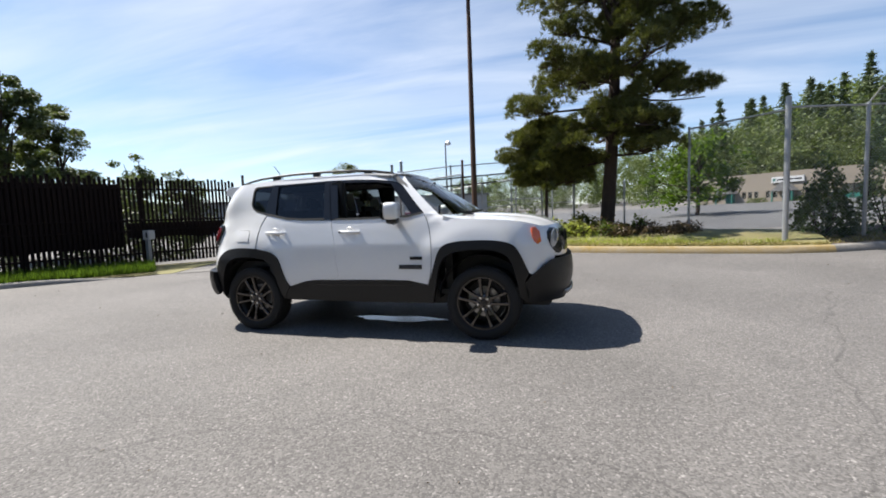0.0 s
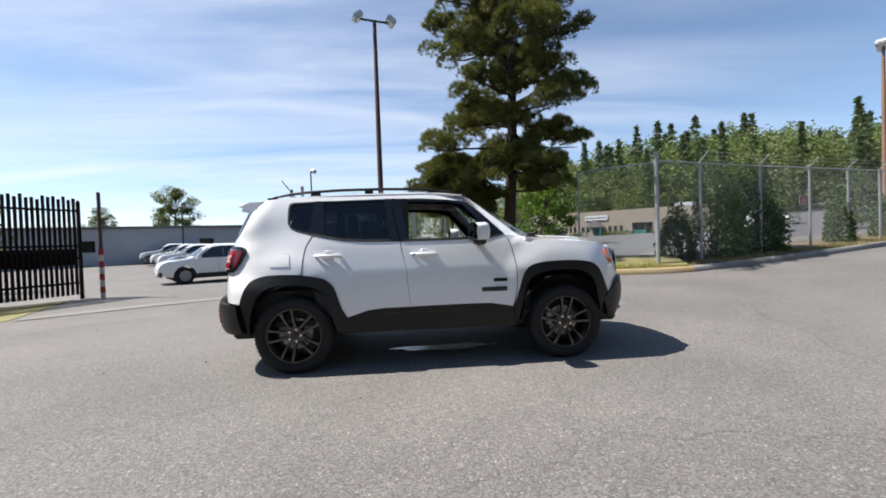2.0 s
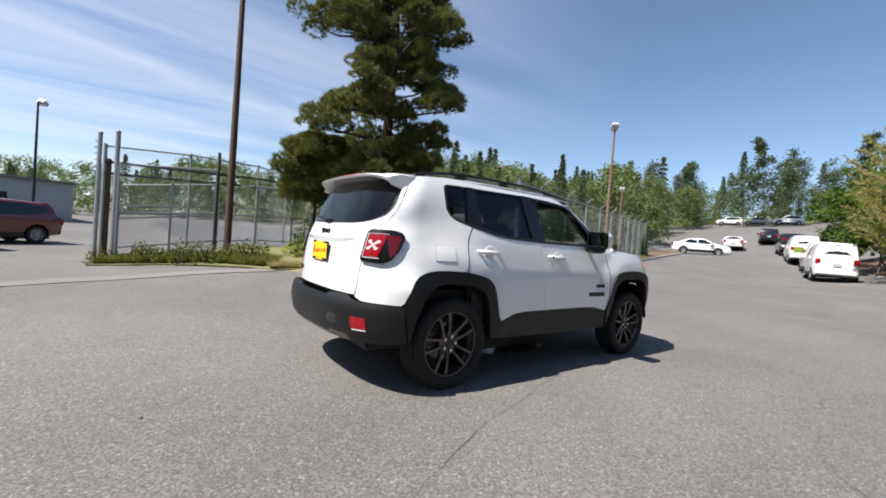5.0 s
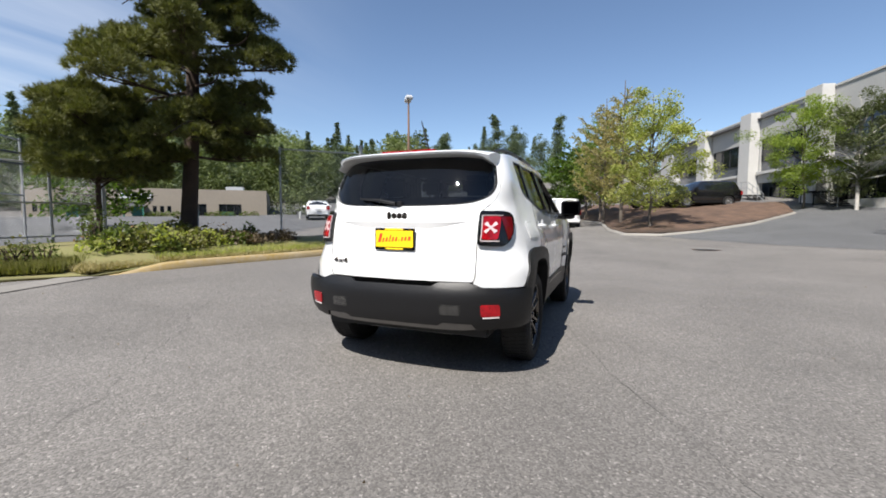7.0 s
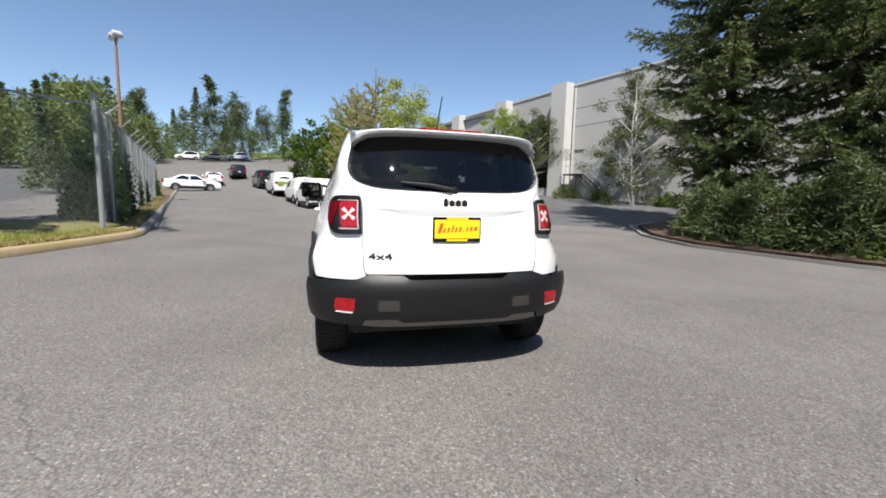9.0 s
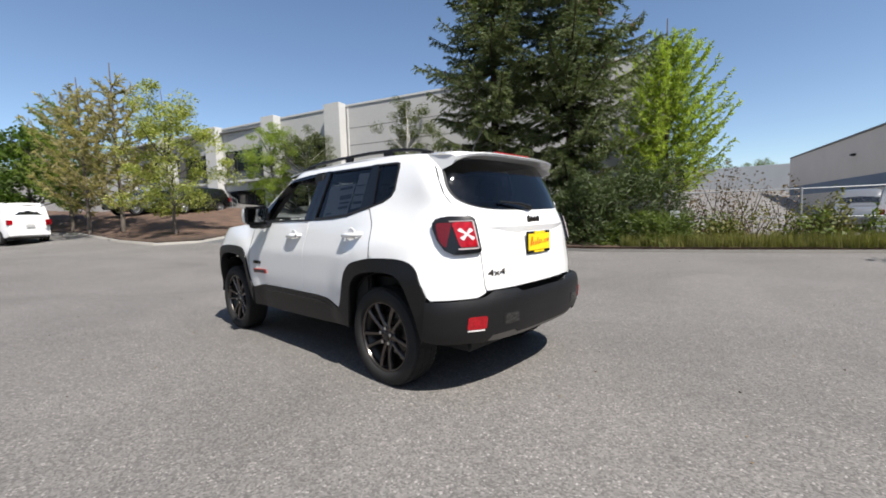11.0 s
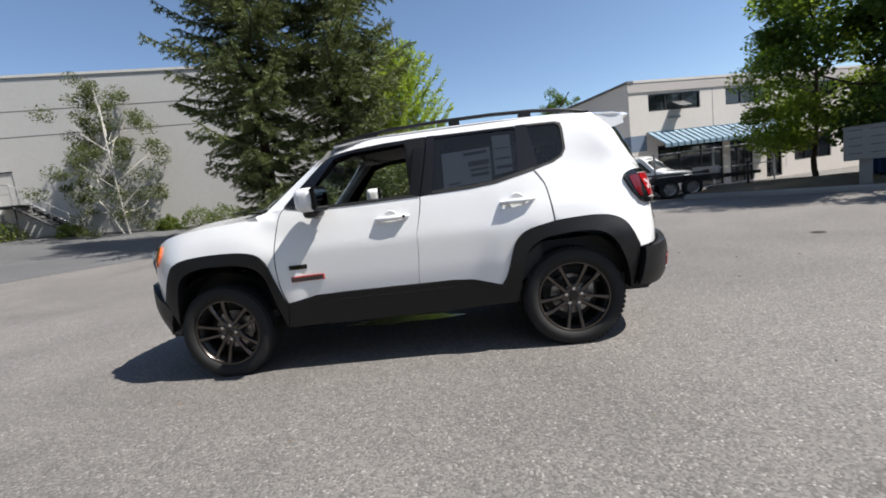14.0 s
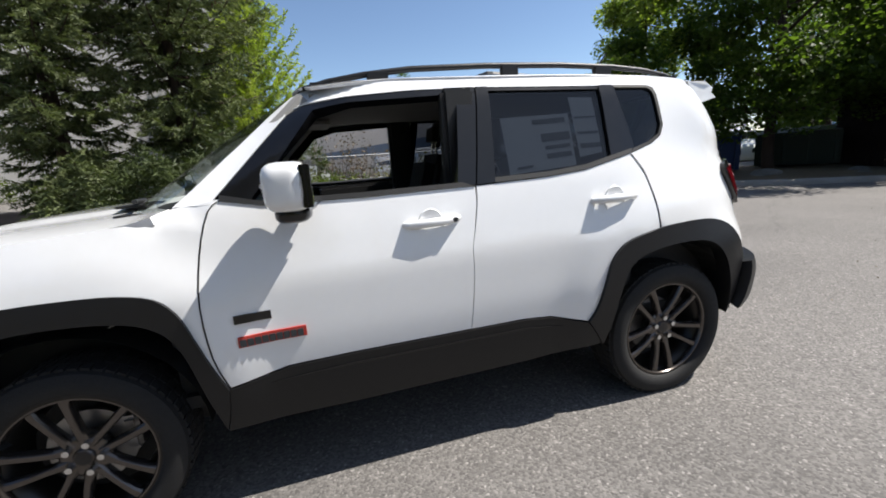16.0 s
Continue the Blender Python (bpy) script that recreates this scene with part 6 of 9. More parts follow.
# spoiler with the high brake lamp
sp = bmesh.new()
secs = []
for y in np.linspace(-0.645, 0.645, 25):
    a = abs(y) / 0.645
    tip = -1.885 + 0.095 * a ** 6
    z = 1.618 - 0.03 * a ** 4
    dip = 0.055 * smooth(0.86, 1.0, a)
    yy = y * (1 - 0.045 * a ** 8)
    secs.append([sp.verts.new(c) for c in ((-1.58, y, roof_z(-1.58) - 0.055 * a ** 4 + 0.002), (-1.70, y, z + 0.016), (tip + 0.02, yy, z - 0.002), (tip, yy, z - 0.014), (tip + 0.01, yy, z - 0.028 - 0.2 * dip), (-1.80 + 0.02 * a, y, z - 0.036 - 0.6 * dip), (-1.66, y, z - 0.044 - dip))])
for a, b in zip(secs, secs[1:]):
    for k in range(6):
        sp.faces.new((a[k], a[k + 1], b[k + 1], b[k]))
sp.faces.new(secs[0])
sp.faces.new(secs[-1][::-1])
spoiler = part("spoiler", sp, WHITE, suv, "white roof spoiler", 32)
part("brake_lamp", bm_box((-1.83, -0.22, 1.615), (-1.72, 0.22, 1.634), 0.006), LAMP_RED, spoiler, "red high brake lamp")
an = part("aerial", tube([(-1.42, 0.0, 1.68), (-1.465, 0.0, 1.755), (-1.575, 0.0, 1.9)], [0.009, 0.006, 0.004], 8), RUBBER, suv)
part("aerial_base", lathe([(0.03, -0.02), (0.028, 0.012), (0.0, 0.025)], 14, axis="z"), RUBBER, an).location = (-1.42, 0, 1.68)


# bumpers
def bumper_swell(z):
    """Rounded ledge on top, upright middle, tucked-in lower edge."""
    t = min(max((0.722 - z) / 0.145, 0.0), 1.0)
    b = min(max((z - 0.335) / 0.15, 0.0), 1.0)
    return math.sqrt(1 - (1 - t) ** 2) * math.sqrt(1 - (1 - b) ** 2)


def bulge(lo, hi, z):
    return math.sin(math.pi * min(max((z - lo) / (hi - lo), 0), 1)) ** 0.5


def rear_bumper_pos(s, z):
    p = side_pos(s, z)
    e = 1e-3
    q = side_pos(s + e, z)
    t = (q - p).normalized()
    n = Vector((-t.y, t.x, 0)) if s > 1e-6 else Vector((-1, 0, 0))
    if n.x > 0 and p.x < -1.9:
        n = -n
    if n.dot(Vector((p.x + 0.8, p.y, 0))) < 0:
        n = -n
    k = 0.004 + 0.074 * bumper_swell(z) * (1 - 0.5 * smooth(0.75, 1.25, s))
    return p + n * k


def ys(points):
    return [(s_of_d(cap_depth(y / rear_half(z), z)) if y > 0 else 0.0, z) for y, z in points]


rb_top = ys([(0.0, 0.675), (0.30, 0.675), (0.345, 0.70), (0.54, 0.705), (0.60, 0.68), (0.66, 0.668)]) + xz([(-1.80, 0.662), (-1.745, 0.662)])
rb_low = xz([(-1.70, 0.40), (-1.78, 0.385)]) + ys([(0.68, 0.385), (0.585, 0.375), (0.56, 0.425), (0.38, 0.43), (0.34, 0.405), (0.0, 0.405)])
rb = sheet("rear_bumper", rb_top + rb_low, rear_bumper_pos, CLADDING, suv, both=True, step=0.035, depth=0.085)
sk = ys([(0.0, 0.395), (0.335, 0.395), (0.375, 0.42), (0.555, 0.415), (0.58, 0.372), (0.50, 0.362), (0.0, 0.362)])
sheet("skid_plate", sk, rear_bumper_pos, SKID, rb, both=True, off=-0.012, depth=0.05, step=0.04, label="grey skid plate")
for sg in (1, -1):
    sheet("fog_lamp", ys([(0.612, 0.487), (0.61, 0.553), (0.618, 0.561), (0.702, 0.561), (0.711, 0.553), (0.711, 0.491), (0.702, 0.483), (0.62, 0.48)]), rear_bumper_pos, LAMP_RED, rb, sg, off=0.006, depth=0.02, step=0.02, label="red fog lamp")
    sheet("clear_strip", ys([(0.622, 0.468), (0.62, 0.477), (0.704, 0.48), (0.709, 0.471)]), rear_bumper_pos, LAMP_CLEAR, rb, sg, off=0.005, depth=0.015, step=0.02, label="clear strip below the fog lamp")
    vent = sheet("vent", ys([(0.36, 0.485), (0.36, 0.555), (0.495, 0.555), (0.495, 0.50), (0.47, 0.485)]), rear_bumper_pos, RUBBER, rb, sg, off=0.002, depth=0.006, step=0.03)
    hb = bmesh.new()
    for r in range(4):
        for c in range(8):
            y, z = 0.372 + c * 0.0155 + (0.0077 if r % 2 else 0), 0.495 + r * 0.0165
            if y > 0.488:
                continue
            p = rear_bumper_pos(s_of_d(cap_depth(y / rear_half(z), z)), z)
            hexa = [hb.verts.new((p.x - 0.006, sg * (p.y + 0.0086 * math.cos(k * math.pi / 3)), z + 0.0086 * math.sin(k * math.pi / 3))) for k in range(6)]
            hole = [hb.verts.new((p.x - 0.006, sg * (p.y + 0.0062 * math.cos(k * math.pi / 3)), z + 0.0062 * math.sin(k * math.pi / 3))) for k in range(6)]
            for k in range(6):
                hb.faces.new((hexa[k], hexa[(k + 1) % 6], hole[(k + 1) % 6], hole[k]))
    part("honeycomb", hb, SKID, vent)

# front bumper, grille, headlamps
def front_pos(y, z):
    p = nose_pos(y, z)
    return p


def front_bumper_pos(y, z):
    p = nose_pos(y, z)
    return p + Vector((0.055 * bulge(0.25, 0.85, z), 0, 0)) + Vector((0, 0.012 * (1 if y > 0 else -1) * smooth(0.5, 0.8, abs(y)), 0))


fb = [(0.0, 0.74), (0.45, 0.75), (0.68, 0.75), (0.775, 0.7), (0.84, 0.61), (0.862, 0.45), (0.80, 0.36), (0.4, 0.33), (0.0, 0.33)]
fbm = sheet("front_bumper", mirror_loop(fb), front_bumper_pos, CLADDING, suv, step=0.05, depth=0.09)
part("lower_lip", tube([front_bumper_pos(y, 0.40) + Vector((0.012, 0, 0)) for y in np.linspace(-0.48, 0.48, 15)], 0.022, 8), SKID, fbm)
sheet("nose_panel", mirror_loop([(0.0, 0.755), (0.5, 0.765), (0.70, 0.775), (0.79, 0.86), (0.79, 0.97), (0.71, 1.055), (0.0, 1.085)]), front_pos, WHITE, suv, off=-0.004, depth=0.02)
grille = sheet("grille", mirror_loop([(0.0, 0.80), (0.42, 0.81), (0.44, 0.99), (0.40, 1.02), (0.0, 1.03)]), front_pos, GLOSS_BLACK, suv, off=0.003, depth=0.01)
for k in range(7):
    y = -0.33 + 0.11 * k
    part("grille_slot", bm_box((front_pos(y, 0.91).x - 0.01, y - 0.026, 0.83), (front_pos(y, 0.91).x + 0.008, y + 0.026, 0.995), 0.012), RUBBER, grille)
for sg in (1, -1):
    hd = sheet("headlamp", [(sg * y, z) for y, z in ((0.44, 0.90), (0.46, 0.82), (0.53, 0.785), (0.60, 0.80), (0.66, 0.86), (0.675, 0.94), (0.65, 1.0), (0.59, 1.035), (0.51, 1.03), (0.46, 0.99))], front_pos, GLOSS_BLACK, suv, 1, off=0.003, depth=0.035, step=0.03, label="round headlamp in black")
    hp = front_pos(sg * 0.565, 0.915) + Vector((-0.012, 0, 0))
    part("lens", lathe([(0.0, 0.02), (0.07, 0.016), (0.105, 0.008), (0.11, 0.0)], 28), HEAD_LENS, hd).matrix_basis = Matrix.Translation(hp + Vector((0.0, 0, 0))) @ Matrix.Rotation(radians(-90 + sg * 18), 4, "Z")

# inner shell, floor, wheel housings
part("underbody", bm_box((-1.9, -0.66, 0.30), (1.9, 0.66, 0.42), 0.02), RUBBER, suv)
part("cabin_floor", bm_box((-1.85, -0.78, 0.42), (0.95, 0.78, 0.47)), DASH, suv)
part("engine_bay", bm_box((0.98, -0.62, 0.44), (1.75, 0.62, 1.05), 0.03), RUBBER, suv)
part("bulkhead", bm_box((0.9, -0.74, 0.44), (0.97, 0.74, 1.12)), DASH, suv)
part("rear_floor", bm_box((-1.88, -0.72, 0.47), (-1.0, 0.72, 0.75)), DASH, suv)
part("headliner", bm_box((-1.6, -0.6, 1.585), (0.34, 0.6, 1.605)), LINER, suv, "pale headliner")
part("silencer", tube([(-1.75, -0.35, 0.36), (-1.75, 0.35, 0.36)], 0.1, 14), STEEL, suv)
for sg in (1, -1):
    inn = sg * 0.80
    part("door_card", bm_box((-0.22, inn - 0.03, 0.5), (0.72, inn + 0.03, 1.165), 0.02), DASH, suv)
    part("rear_door_card", bm_box((-1.1, inn - 0.03, 0.5), (-0.27, inn + 0.03, 1.165), 0.02), DASH, suv)
    part("wing_liner", bm_box((0.76, sg * 0.70 - 0.03, 0.95), (1.6, sg * 0.70 + 0.03, 1.08)), RUBBER, suv)
    part("inner_pillar", bm_box((-0.36, sg * 0.66 - 0.035, 1.1), (-0.2, sg * 0.66 + 0.045, 1.6), 0.02), DASH, suv)
    part("front_inner_pillar", tube([(0.78, sg * 0.70, 1.18), (0.36, sg * 0.58, 1.58)], [0.045, 0.04], 8), LINER, suv)
    for c in (1.285, -1.285):
        wl_bm = bmesh.new()
        arcs = []
        for y in (sg * 0.60, sg * 0.86):
            arcs.append([wl_bm.verts.new((c + 0.43 * math.cos(a), y, 0.38 + 0.43 * math.sin(a))) for a in np.linspace(0.02, math.pi - 0.02, 19)])
        for k in range(18):
            wl_bm.faces.new((arcs[0][k], arcs[0][k + 1], arcs[1][k + 1], arcs[1][k]))
        wl_bm.faces.new(arcs[0])
        part("wheel_housing", wl_bm, RUBBER, suv)
# dashboard, wheel, seats, mirror
part("dashboard", bm_box((0.62, -0.72, 0.82), (0.98, 0.72, 1.14), 0.07), DASH, suv, "dark dashboard", 40)
part("instrument_hood", bm_box((0.56, 0.2, 1.08), (0.78, 0.55, 1.18), 0.04), DASH, suv, "", 40)
part("centre_screen", bm_box((0.585, -0.13, 1.0), (0.63, 0.13, 1.14), 0.01), GLOSS_BLACK, suv)
st_w = part("steering_wheel", bmesh.ops and lathe([(0.185 + 0.017 * math.cos(a), 0.017 * math.sin(a)) for a in np.linspace(0, 2 * math.pi, 9)[:-1]], 32, closed=True), DASH, suv, "", 60)
st_w.matrix_basis = Matrix.Translation((0.42, 0.37, 1.02)) @ Matrix.Rotation(radians(90), 4, "Z") @ Matrix.Rotation(radians(-22), 4, "X")
part("wheel_hub", bm_box((-0.17, -0.02, -0.025), (0.17, 0.03, 0.04), 0.015), DASH, st_w)
part("rear_view_mirror", bm_box((0.50, -0.12, 1.47), (0.53, 0.12, 1.54), 0.012), DASH, suv)
part("mirror_stalk", tube([(0.53, 0, 1.52), (0.60, 0, 1.57)], 0.012, 6), DASH, suv)
part("centre_console", bm_box((-0.3, -0.12, 0.47), (0.65, 0.12, 0.78), 0.03), DASH, suv)
for sg in (1, -1):
    sv = part("sun_visor", bm_box((0.22, sg * 0.35 - 0.2, 1.555), (0.40, sg * 0.35 + 0.2, 1.575), 0.008), LINER, suv)
    seat = part("front_seat", bm_box((-0.28, sg * 0.37 - 0.25, 0.58), (0.28, sg * 0.37 + 0.25, 0.75), 0.06), SEAT, suv, "black fabric front seat", 50)
    b = part("backrest", bm_box((-0.09, -0.24, 0.0), (0.09, 0.24, 0.66), 0.07), SEAT, seat, "", 50)
    b.matrix_basis = pose(-0.27, sg * 0.37, 0.70, 0, -16, 0)
    h = part("headrest", bm_box((-0.05, -0.12, 0.0), (0.05, 0.12, 0.17), 0.04), SEAT, seat, "", 50)
    h.matrix_basis = pose(-0.47, sg * 0.37, 1.38, 0, -8, 0)
    for dy in (-0.05, 0.05):
        part("headrest_post", tube([(-0.455, sg * 0.37 + dy, 1.32), (-0.465, sg * 0.37 + dy, 1.42)], 0.007, 6), CHROME, seat)
    part("seat_base", bm_box((-0.25, sg * 0.37 - 0.2, 0.47), (0.25, sg * 0.37 + 0.2, 0.6)), DASH, seat)
rs = part("rear_seat", bm_box((-1.1, -0.62, 0.62), (-0.62, 0.62, 0.8), 0.06), SEAT, suv, "black rear bench", 50)
b = part("bench_back", bm_box((-0.08, -0.62, 0.0), (0.08, 0.62, 0.6), 0.06), SEAT, rs, "", 50)
b.matrix_basis = pose(-1.08, 0, 0.74, 0, -18, 0)
for y in (-0.38, 0.38):
    h = part("headrest", bm_box((-0.05, -0.13, 0.0), (0.05, 0.13, 0.17), 0.04), SEAT, rs, "", 50)
    h.matrix_basis = pose(-1.27, y, 1.32, 0, -8, 0)
# price sticker inside the left rear window
st = sheet("window_sticker", xz([(-0.46, 1.215), (-0.80, 1.235), (-0.815, 1.475), (-0.465, 1.465)]), side_pos, PAPER, suv, 1, off=-0.017, depth=0.002, step=0.06, label="pale price sticker with grey bars")
sheet("side_slip", xz([(-0.83, 1.27), (-0.955, 1.285), (-0.965, 1.545), (-0.835, 1.55)]), side_pos, PAPER, suv, 1, off=-0.017, depth=0.002, step=0.06, label="narrow pale sticker")
for a, b, z0, z1 in ((-0.65, -0.80, 1.35, 1.385), (-0.62, -0.79, 1.43, 1.45), (-0.66, -0.79, 1.275, 1.295), (-0.66, -0.79, 1.315, 1.33), (-0.50, -0.58, 1.235, 1.245)):
    sheet("sticker_bar", xz([(a, z0), (b, z0 + 0.006), (b, z1 + 0.006), (a, z1)]), side_pos, PAPER_GREY, st, 1, off=-0.015, depth=0.001, step=0.05)
for z0, z1 in ((1.375, 1.385), (1.31, 1.33), (1.45, 1.455)):
    sheet("slip_bar", xz([(-0.845, z0), (-0.955, z0), (-0.957, z1), (-0.845, z1)]), side_pos, PAPER_GREY, st, 1, off=-0.015, depth=0.001, step=0.05)


# wheels
def alloy_wheel(c, sg, spin):
    w = new("wheel")
    w.parent = suv
    w.matrix_basis = Matrix.Translation((c, sg * 0.775, 0.35)) @ Matrix.Diagonal((1, sg, 1, 1)) @ Matrix.Rotation(spin, 4, "Y")
    tagged(w, "dark bronze alloy wheel with a black tyre")
    prof = [(0.249, 0.085), (0.261, 0.104), (0.285, 0.114), (0.315, 0.112), (0.338, 0.1), (0.348, 0.075), (0.35, 0.03), (0.35, -0.03), (0.348, -0.075), (0.338, -0.1), (0.28, -0.112), (0.249, -0.09)]
    part("tyre", lathe(prof, 64, closed=True), TYRE, w, "black tyre", 40)
    tb = bmesh.new()
    for k in range(60):
        a = 2 * math.pi * k / 60
        for y, dy in ((0.062, 0.05), (0.0, 0.05), (-0.062, 0.05)):
            blk = bm_box((-0.013, y - dy / 2, 0.345), (0.013, y + dy / 2, 0.3535))
            bmesh.ops.rotate(blk, cent=(0, 0, 0), matrix=Matrix.Rotation(a + y * 2.2, 3, "Y"), verts=blk.verts)
            me = bpy.data.meshes.new("tmp")
            blk.to_mesh(me)
            blk.free()
            tb.from_mesh(me)
            bpy.data.meshes.remove(me)
    tagged(part("tread", tb, TYRE, w), kind="stuff")
    part("rim", lathe([(0.235, 0.075), (0.245, 0.092), (0.255, 0.092), (0.256, 0.08), (0.249, 0.06), (0.232, 0.05), (0.205, -0.02), (0.20, -0.085), (0.245, -0.09)], 64), RIM_DARK, w, "dark rim", 40)
    part("rim_lip", lathe([(0.232, 0.068), (0.239, 0.088), (0.246, 0.0925), (0.240, 0.0925), (0.234, 0.082)], 64, closed=True), ALLOY, w, "", 60)
    # five pairs of spokes
    for k in range(5):
        for dv in (-1, 1):
            sp_bm = bmesh.new()
            rings = []
            for r, half_t, y0, lat in ((0.045, 0.021, 0.058, 0.024), (0.075, 0.0165, 0.066, 0.027), (0.10, 0.0145, 0.071, 0.03), (0.15, 0.014, 0.08, 0.039), (0.205, 0.0155, 0.086, 0.049), (0.243, 0.02, 0.085, 0.055)):
                lt = dv * lat
                rings.append([sp_bm.verts.new(cc) for cc in ((lt - half_t, y0 - 0.035, r), (lt + half_t, y0 - 0.035, r), (lt + half_t, y0 - 0.007, r), (lt + half_t * 0.6, y0, r), (lt - half_t * 0.6, y0, r), (lt - half_t, y0 - 0.007, r))])
            for a, b in zip(rings, rings[1:]):
                for q in range(6):
                    sp_bm.faces.new((a[q], a[(q + 1) % 6], b[(q + 1) % 6], b[q]))
            bmesh.ops.rotate(sp_bm, cent=(0, 0, 0), matrix=Matrix.Rotation(2 * math.pi * k / 5, 3, "Y"), verts=sp_bm.verts)
            part("spoke", sp_bm, ALLOY, w, "", 40)
        a = 2 * math.pi * (k + 0.5) / 5
        nut = lathe([(0.0, 0.08), (0.012, 0.079), (0.0135, 0.05)], 8)
        part("lug_nut", nut, CHROME, w).location = (0.056 * math.sin(a), 0, 0.056 * math.cos(a))
    part("hub", lathe([(0.0, 0.068), (0.03, 0.068), (0.034, 0.064), (0.036, 0.058), (0.07, 0.056), (0.082, 0.05), (0.085, 0.02)], 40), ALLOY, w, "", 40)
    part("centre_cap", lathe([(0.0, 0.0715), (0.026, 0.07), (0.029, 0.066)], 28), GLOSS_BLACK, w)
    part("brake_disc", lathe([(0.07, -0.012), (0.145, -0.012), (0.145, -0.03), (0.07, -0.03)], 40, closed=True), STEEL, w)
    part("wheel_back", lathe([(0.0, -0.06), (0.2, -0.06)], 32), RUBBER, w)
    return w


for c in (1.285, -1.285):
    for sg in (1, -1):
        wv = alloy_wheel(c, sg, {(1.285, 1): 0.25, (-1.285, 1): 0.6, (1.285, -1): 0.1, (-1.285, -1): 0.95}[c, sg])
        cal = part("brake_caliper", bm_box((c - 0.16, sg * 0.735 - 0.04, 0.30), (c - 0.10, sg * 0.735 + 0.045, 0.44), 0.015), STEEL, suv)


# ---- parked vehicles ----
def road_wheel(parent, x, y, r, side, mat_rim):
    w = lathe([(r * 0.62, 0.09), (r * 0.95, 0.1), (r, 0.06), (r, -0.06), (r * 0.95, -0.1), (r * 0.62, -0.09)], 24, closed=True)
    t = part("tyre", w, TYRE, parent, smooth_angle=40)
    t.location = (x, y, r)
    bm = lathe([(0.0, 0.07 * side), (r * 0.16, 0.075 * side), (r * 0.2, 0.06 * side)], 20)
    for k in range(5):
        a = 2 * math.pi * k / 5 + 0.3
        b = bm_box((r * 0.1, 0.035 * side - 0.015, -0.035), (r * 0.62, 0.035 * side + 0.015, 0.035))
        bmesh.ops.rotate(b, cent=(0, 0, 0), matrix=Matrix.Rotation(a, 3, "Y"), verts=b.verts)
        me = bpy.data.meshes.new("tmp")
        b.to_mesh(me)
        b.free()
        bm.from_mesh(me)
        bpy.data.meshes.remove(me)
    lathe([(r * 0.56, 0.08 * side), (r * 0.64, 0.09 * side), (r * 0.64, -0.03 * side), (r * 0.56, -0.03 * side)], 24, bm=bm, closed=True)
    lathe([(0.0, -0.02 * side), (r * 0.55, -0.02 * side)], 20, bm=bm)
    part("rim", bm, mat_rim, t)
    return t


SHAPES = {
    # outline of the body (x, z) from the rear sill round over the roof to the front, belt height, half width, windows
    "suv": dict(body=[(-2.2, 0.42), (-2.28, 0.7), (-2.22, 1.05), (-2.05, 1.15), (-1.82, 1.6), (-1.5, 1.66), (-0.3, 1.69), (0.35, 1.62), (1.05, 1.12), (1.75, 1.02), (2.15, 0.9), (2.3, 0.68), (2.28, 0.4)], belt=1.08, w=0.91, base=2.7, r=0.36,
                win=[[(-1.78, 1.3), (-1.62, 1.52), (-1.06, 1.58), (-1.06, 1.16)], [(-1.045, 1.15), (-1.045, 1.58), (-0.17, 1.61), (-0.17, 1.1)], [(-0.155, 1.1), (-0.155, 1.61), (0.3, 1.55), (0.88, 1.1)]], cladding=True),
    "sedan": dict(body=[(-2.3, 0.36), (-2.38, 0.65), (-2.3, 0.98), (-1.75, 1.06), (-1.0, 1.4), (-0.3, 1.46), (0.3, 1.42), (1.15, 1.02), (1.8, 0.92), (2.25, 0.78), (2.35, 0.55), (2.3, 0.33)], belt=0.98, w=0.9, base=2.75, r=0.33,
                  win=[[(-1.5, 1.03), (-0.95, 1.35), (-0.32, 1.4), (-0.32, 1.0)], [(-0.24, 1.0), (-0.24, 1.4), (0.28, 1.36), (1.0, 0.99)]], cladding=False),
    "van": dict(body=[(-2.2, 0.4), (-2.24, 0.8), (-2.2, 1.3), (-2.12, 1.86), (-1.9, 1.93), (-0.4, 1.96), (0.5, 1.88), (1.15, 1.25), (1.9, 1.08), (2.15, 0.9), (2.22, 0.6), (2.18, 0.36)], belt=1.2, w=0.9, base=2.85, r=0.34,
                win=[[(-0.15, 1.2), (-0.15, 1.78), (0.45, 1.72), (0.98, 1.2)]], cladding=False),
    "bigvan": dict(body=[(-2.85, 0.45), (-2.9, 0.9), (-2.85, 1.4), (-2.75, 2.0), (-2.5, 2.08), (0.3, 2.1), (0.9, 2.0), (1.6, 1.35), (2.35, 1.2), (2.7, 1.05), (2.8, 0.7), (2.75, 0.42)], belt=1.25, w=1.0, base=3.6, r=0.38,
                   win=[[(0.15, 1.28), (0.15, 1.88), (0.85, 1.84), (1.42, 1.3)], [(-0.9, 1.28), (-0.9, 1.88), (0.0, 1.9), (0.0, 1.28)], [(-2.6, 1.3), (-2.55, 1.86), (-1.9, 1.88), (-1.9, 1.3)]], cladding=False),
    "pickup": dict(body=[(-2.75, 0.5), (-2.8, 1.05), (-1.05, 1.1), (-0.98, 1.15), (-0.85, 1.78), (-0.2, 1.84), (0.35, 1.76), (0.95, 1.18), (2.2, 1.1), (2.6, 0.95), (2.7, 0.6), (2.65, 0.42)], belt=1.14, w=0.97, base=3.4, r=0.39,
                   win=[[(-0.8, 1.2), (-0.72, 1.7), (-0.12, 1.74), (-0.12, 1.17)], [(-0.05, 1.17), (-0.05, 1.74), (0.3, 1.68), (0.85, 1.17)]], cladding=False),
}


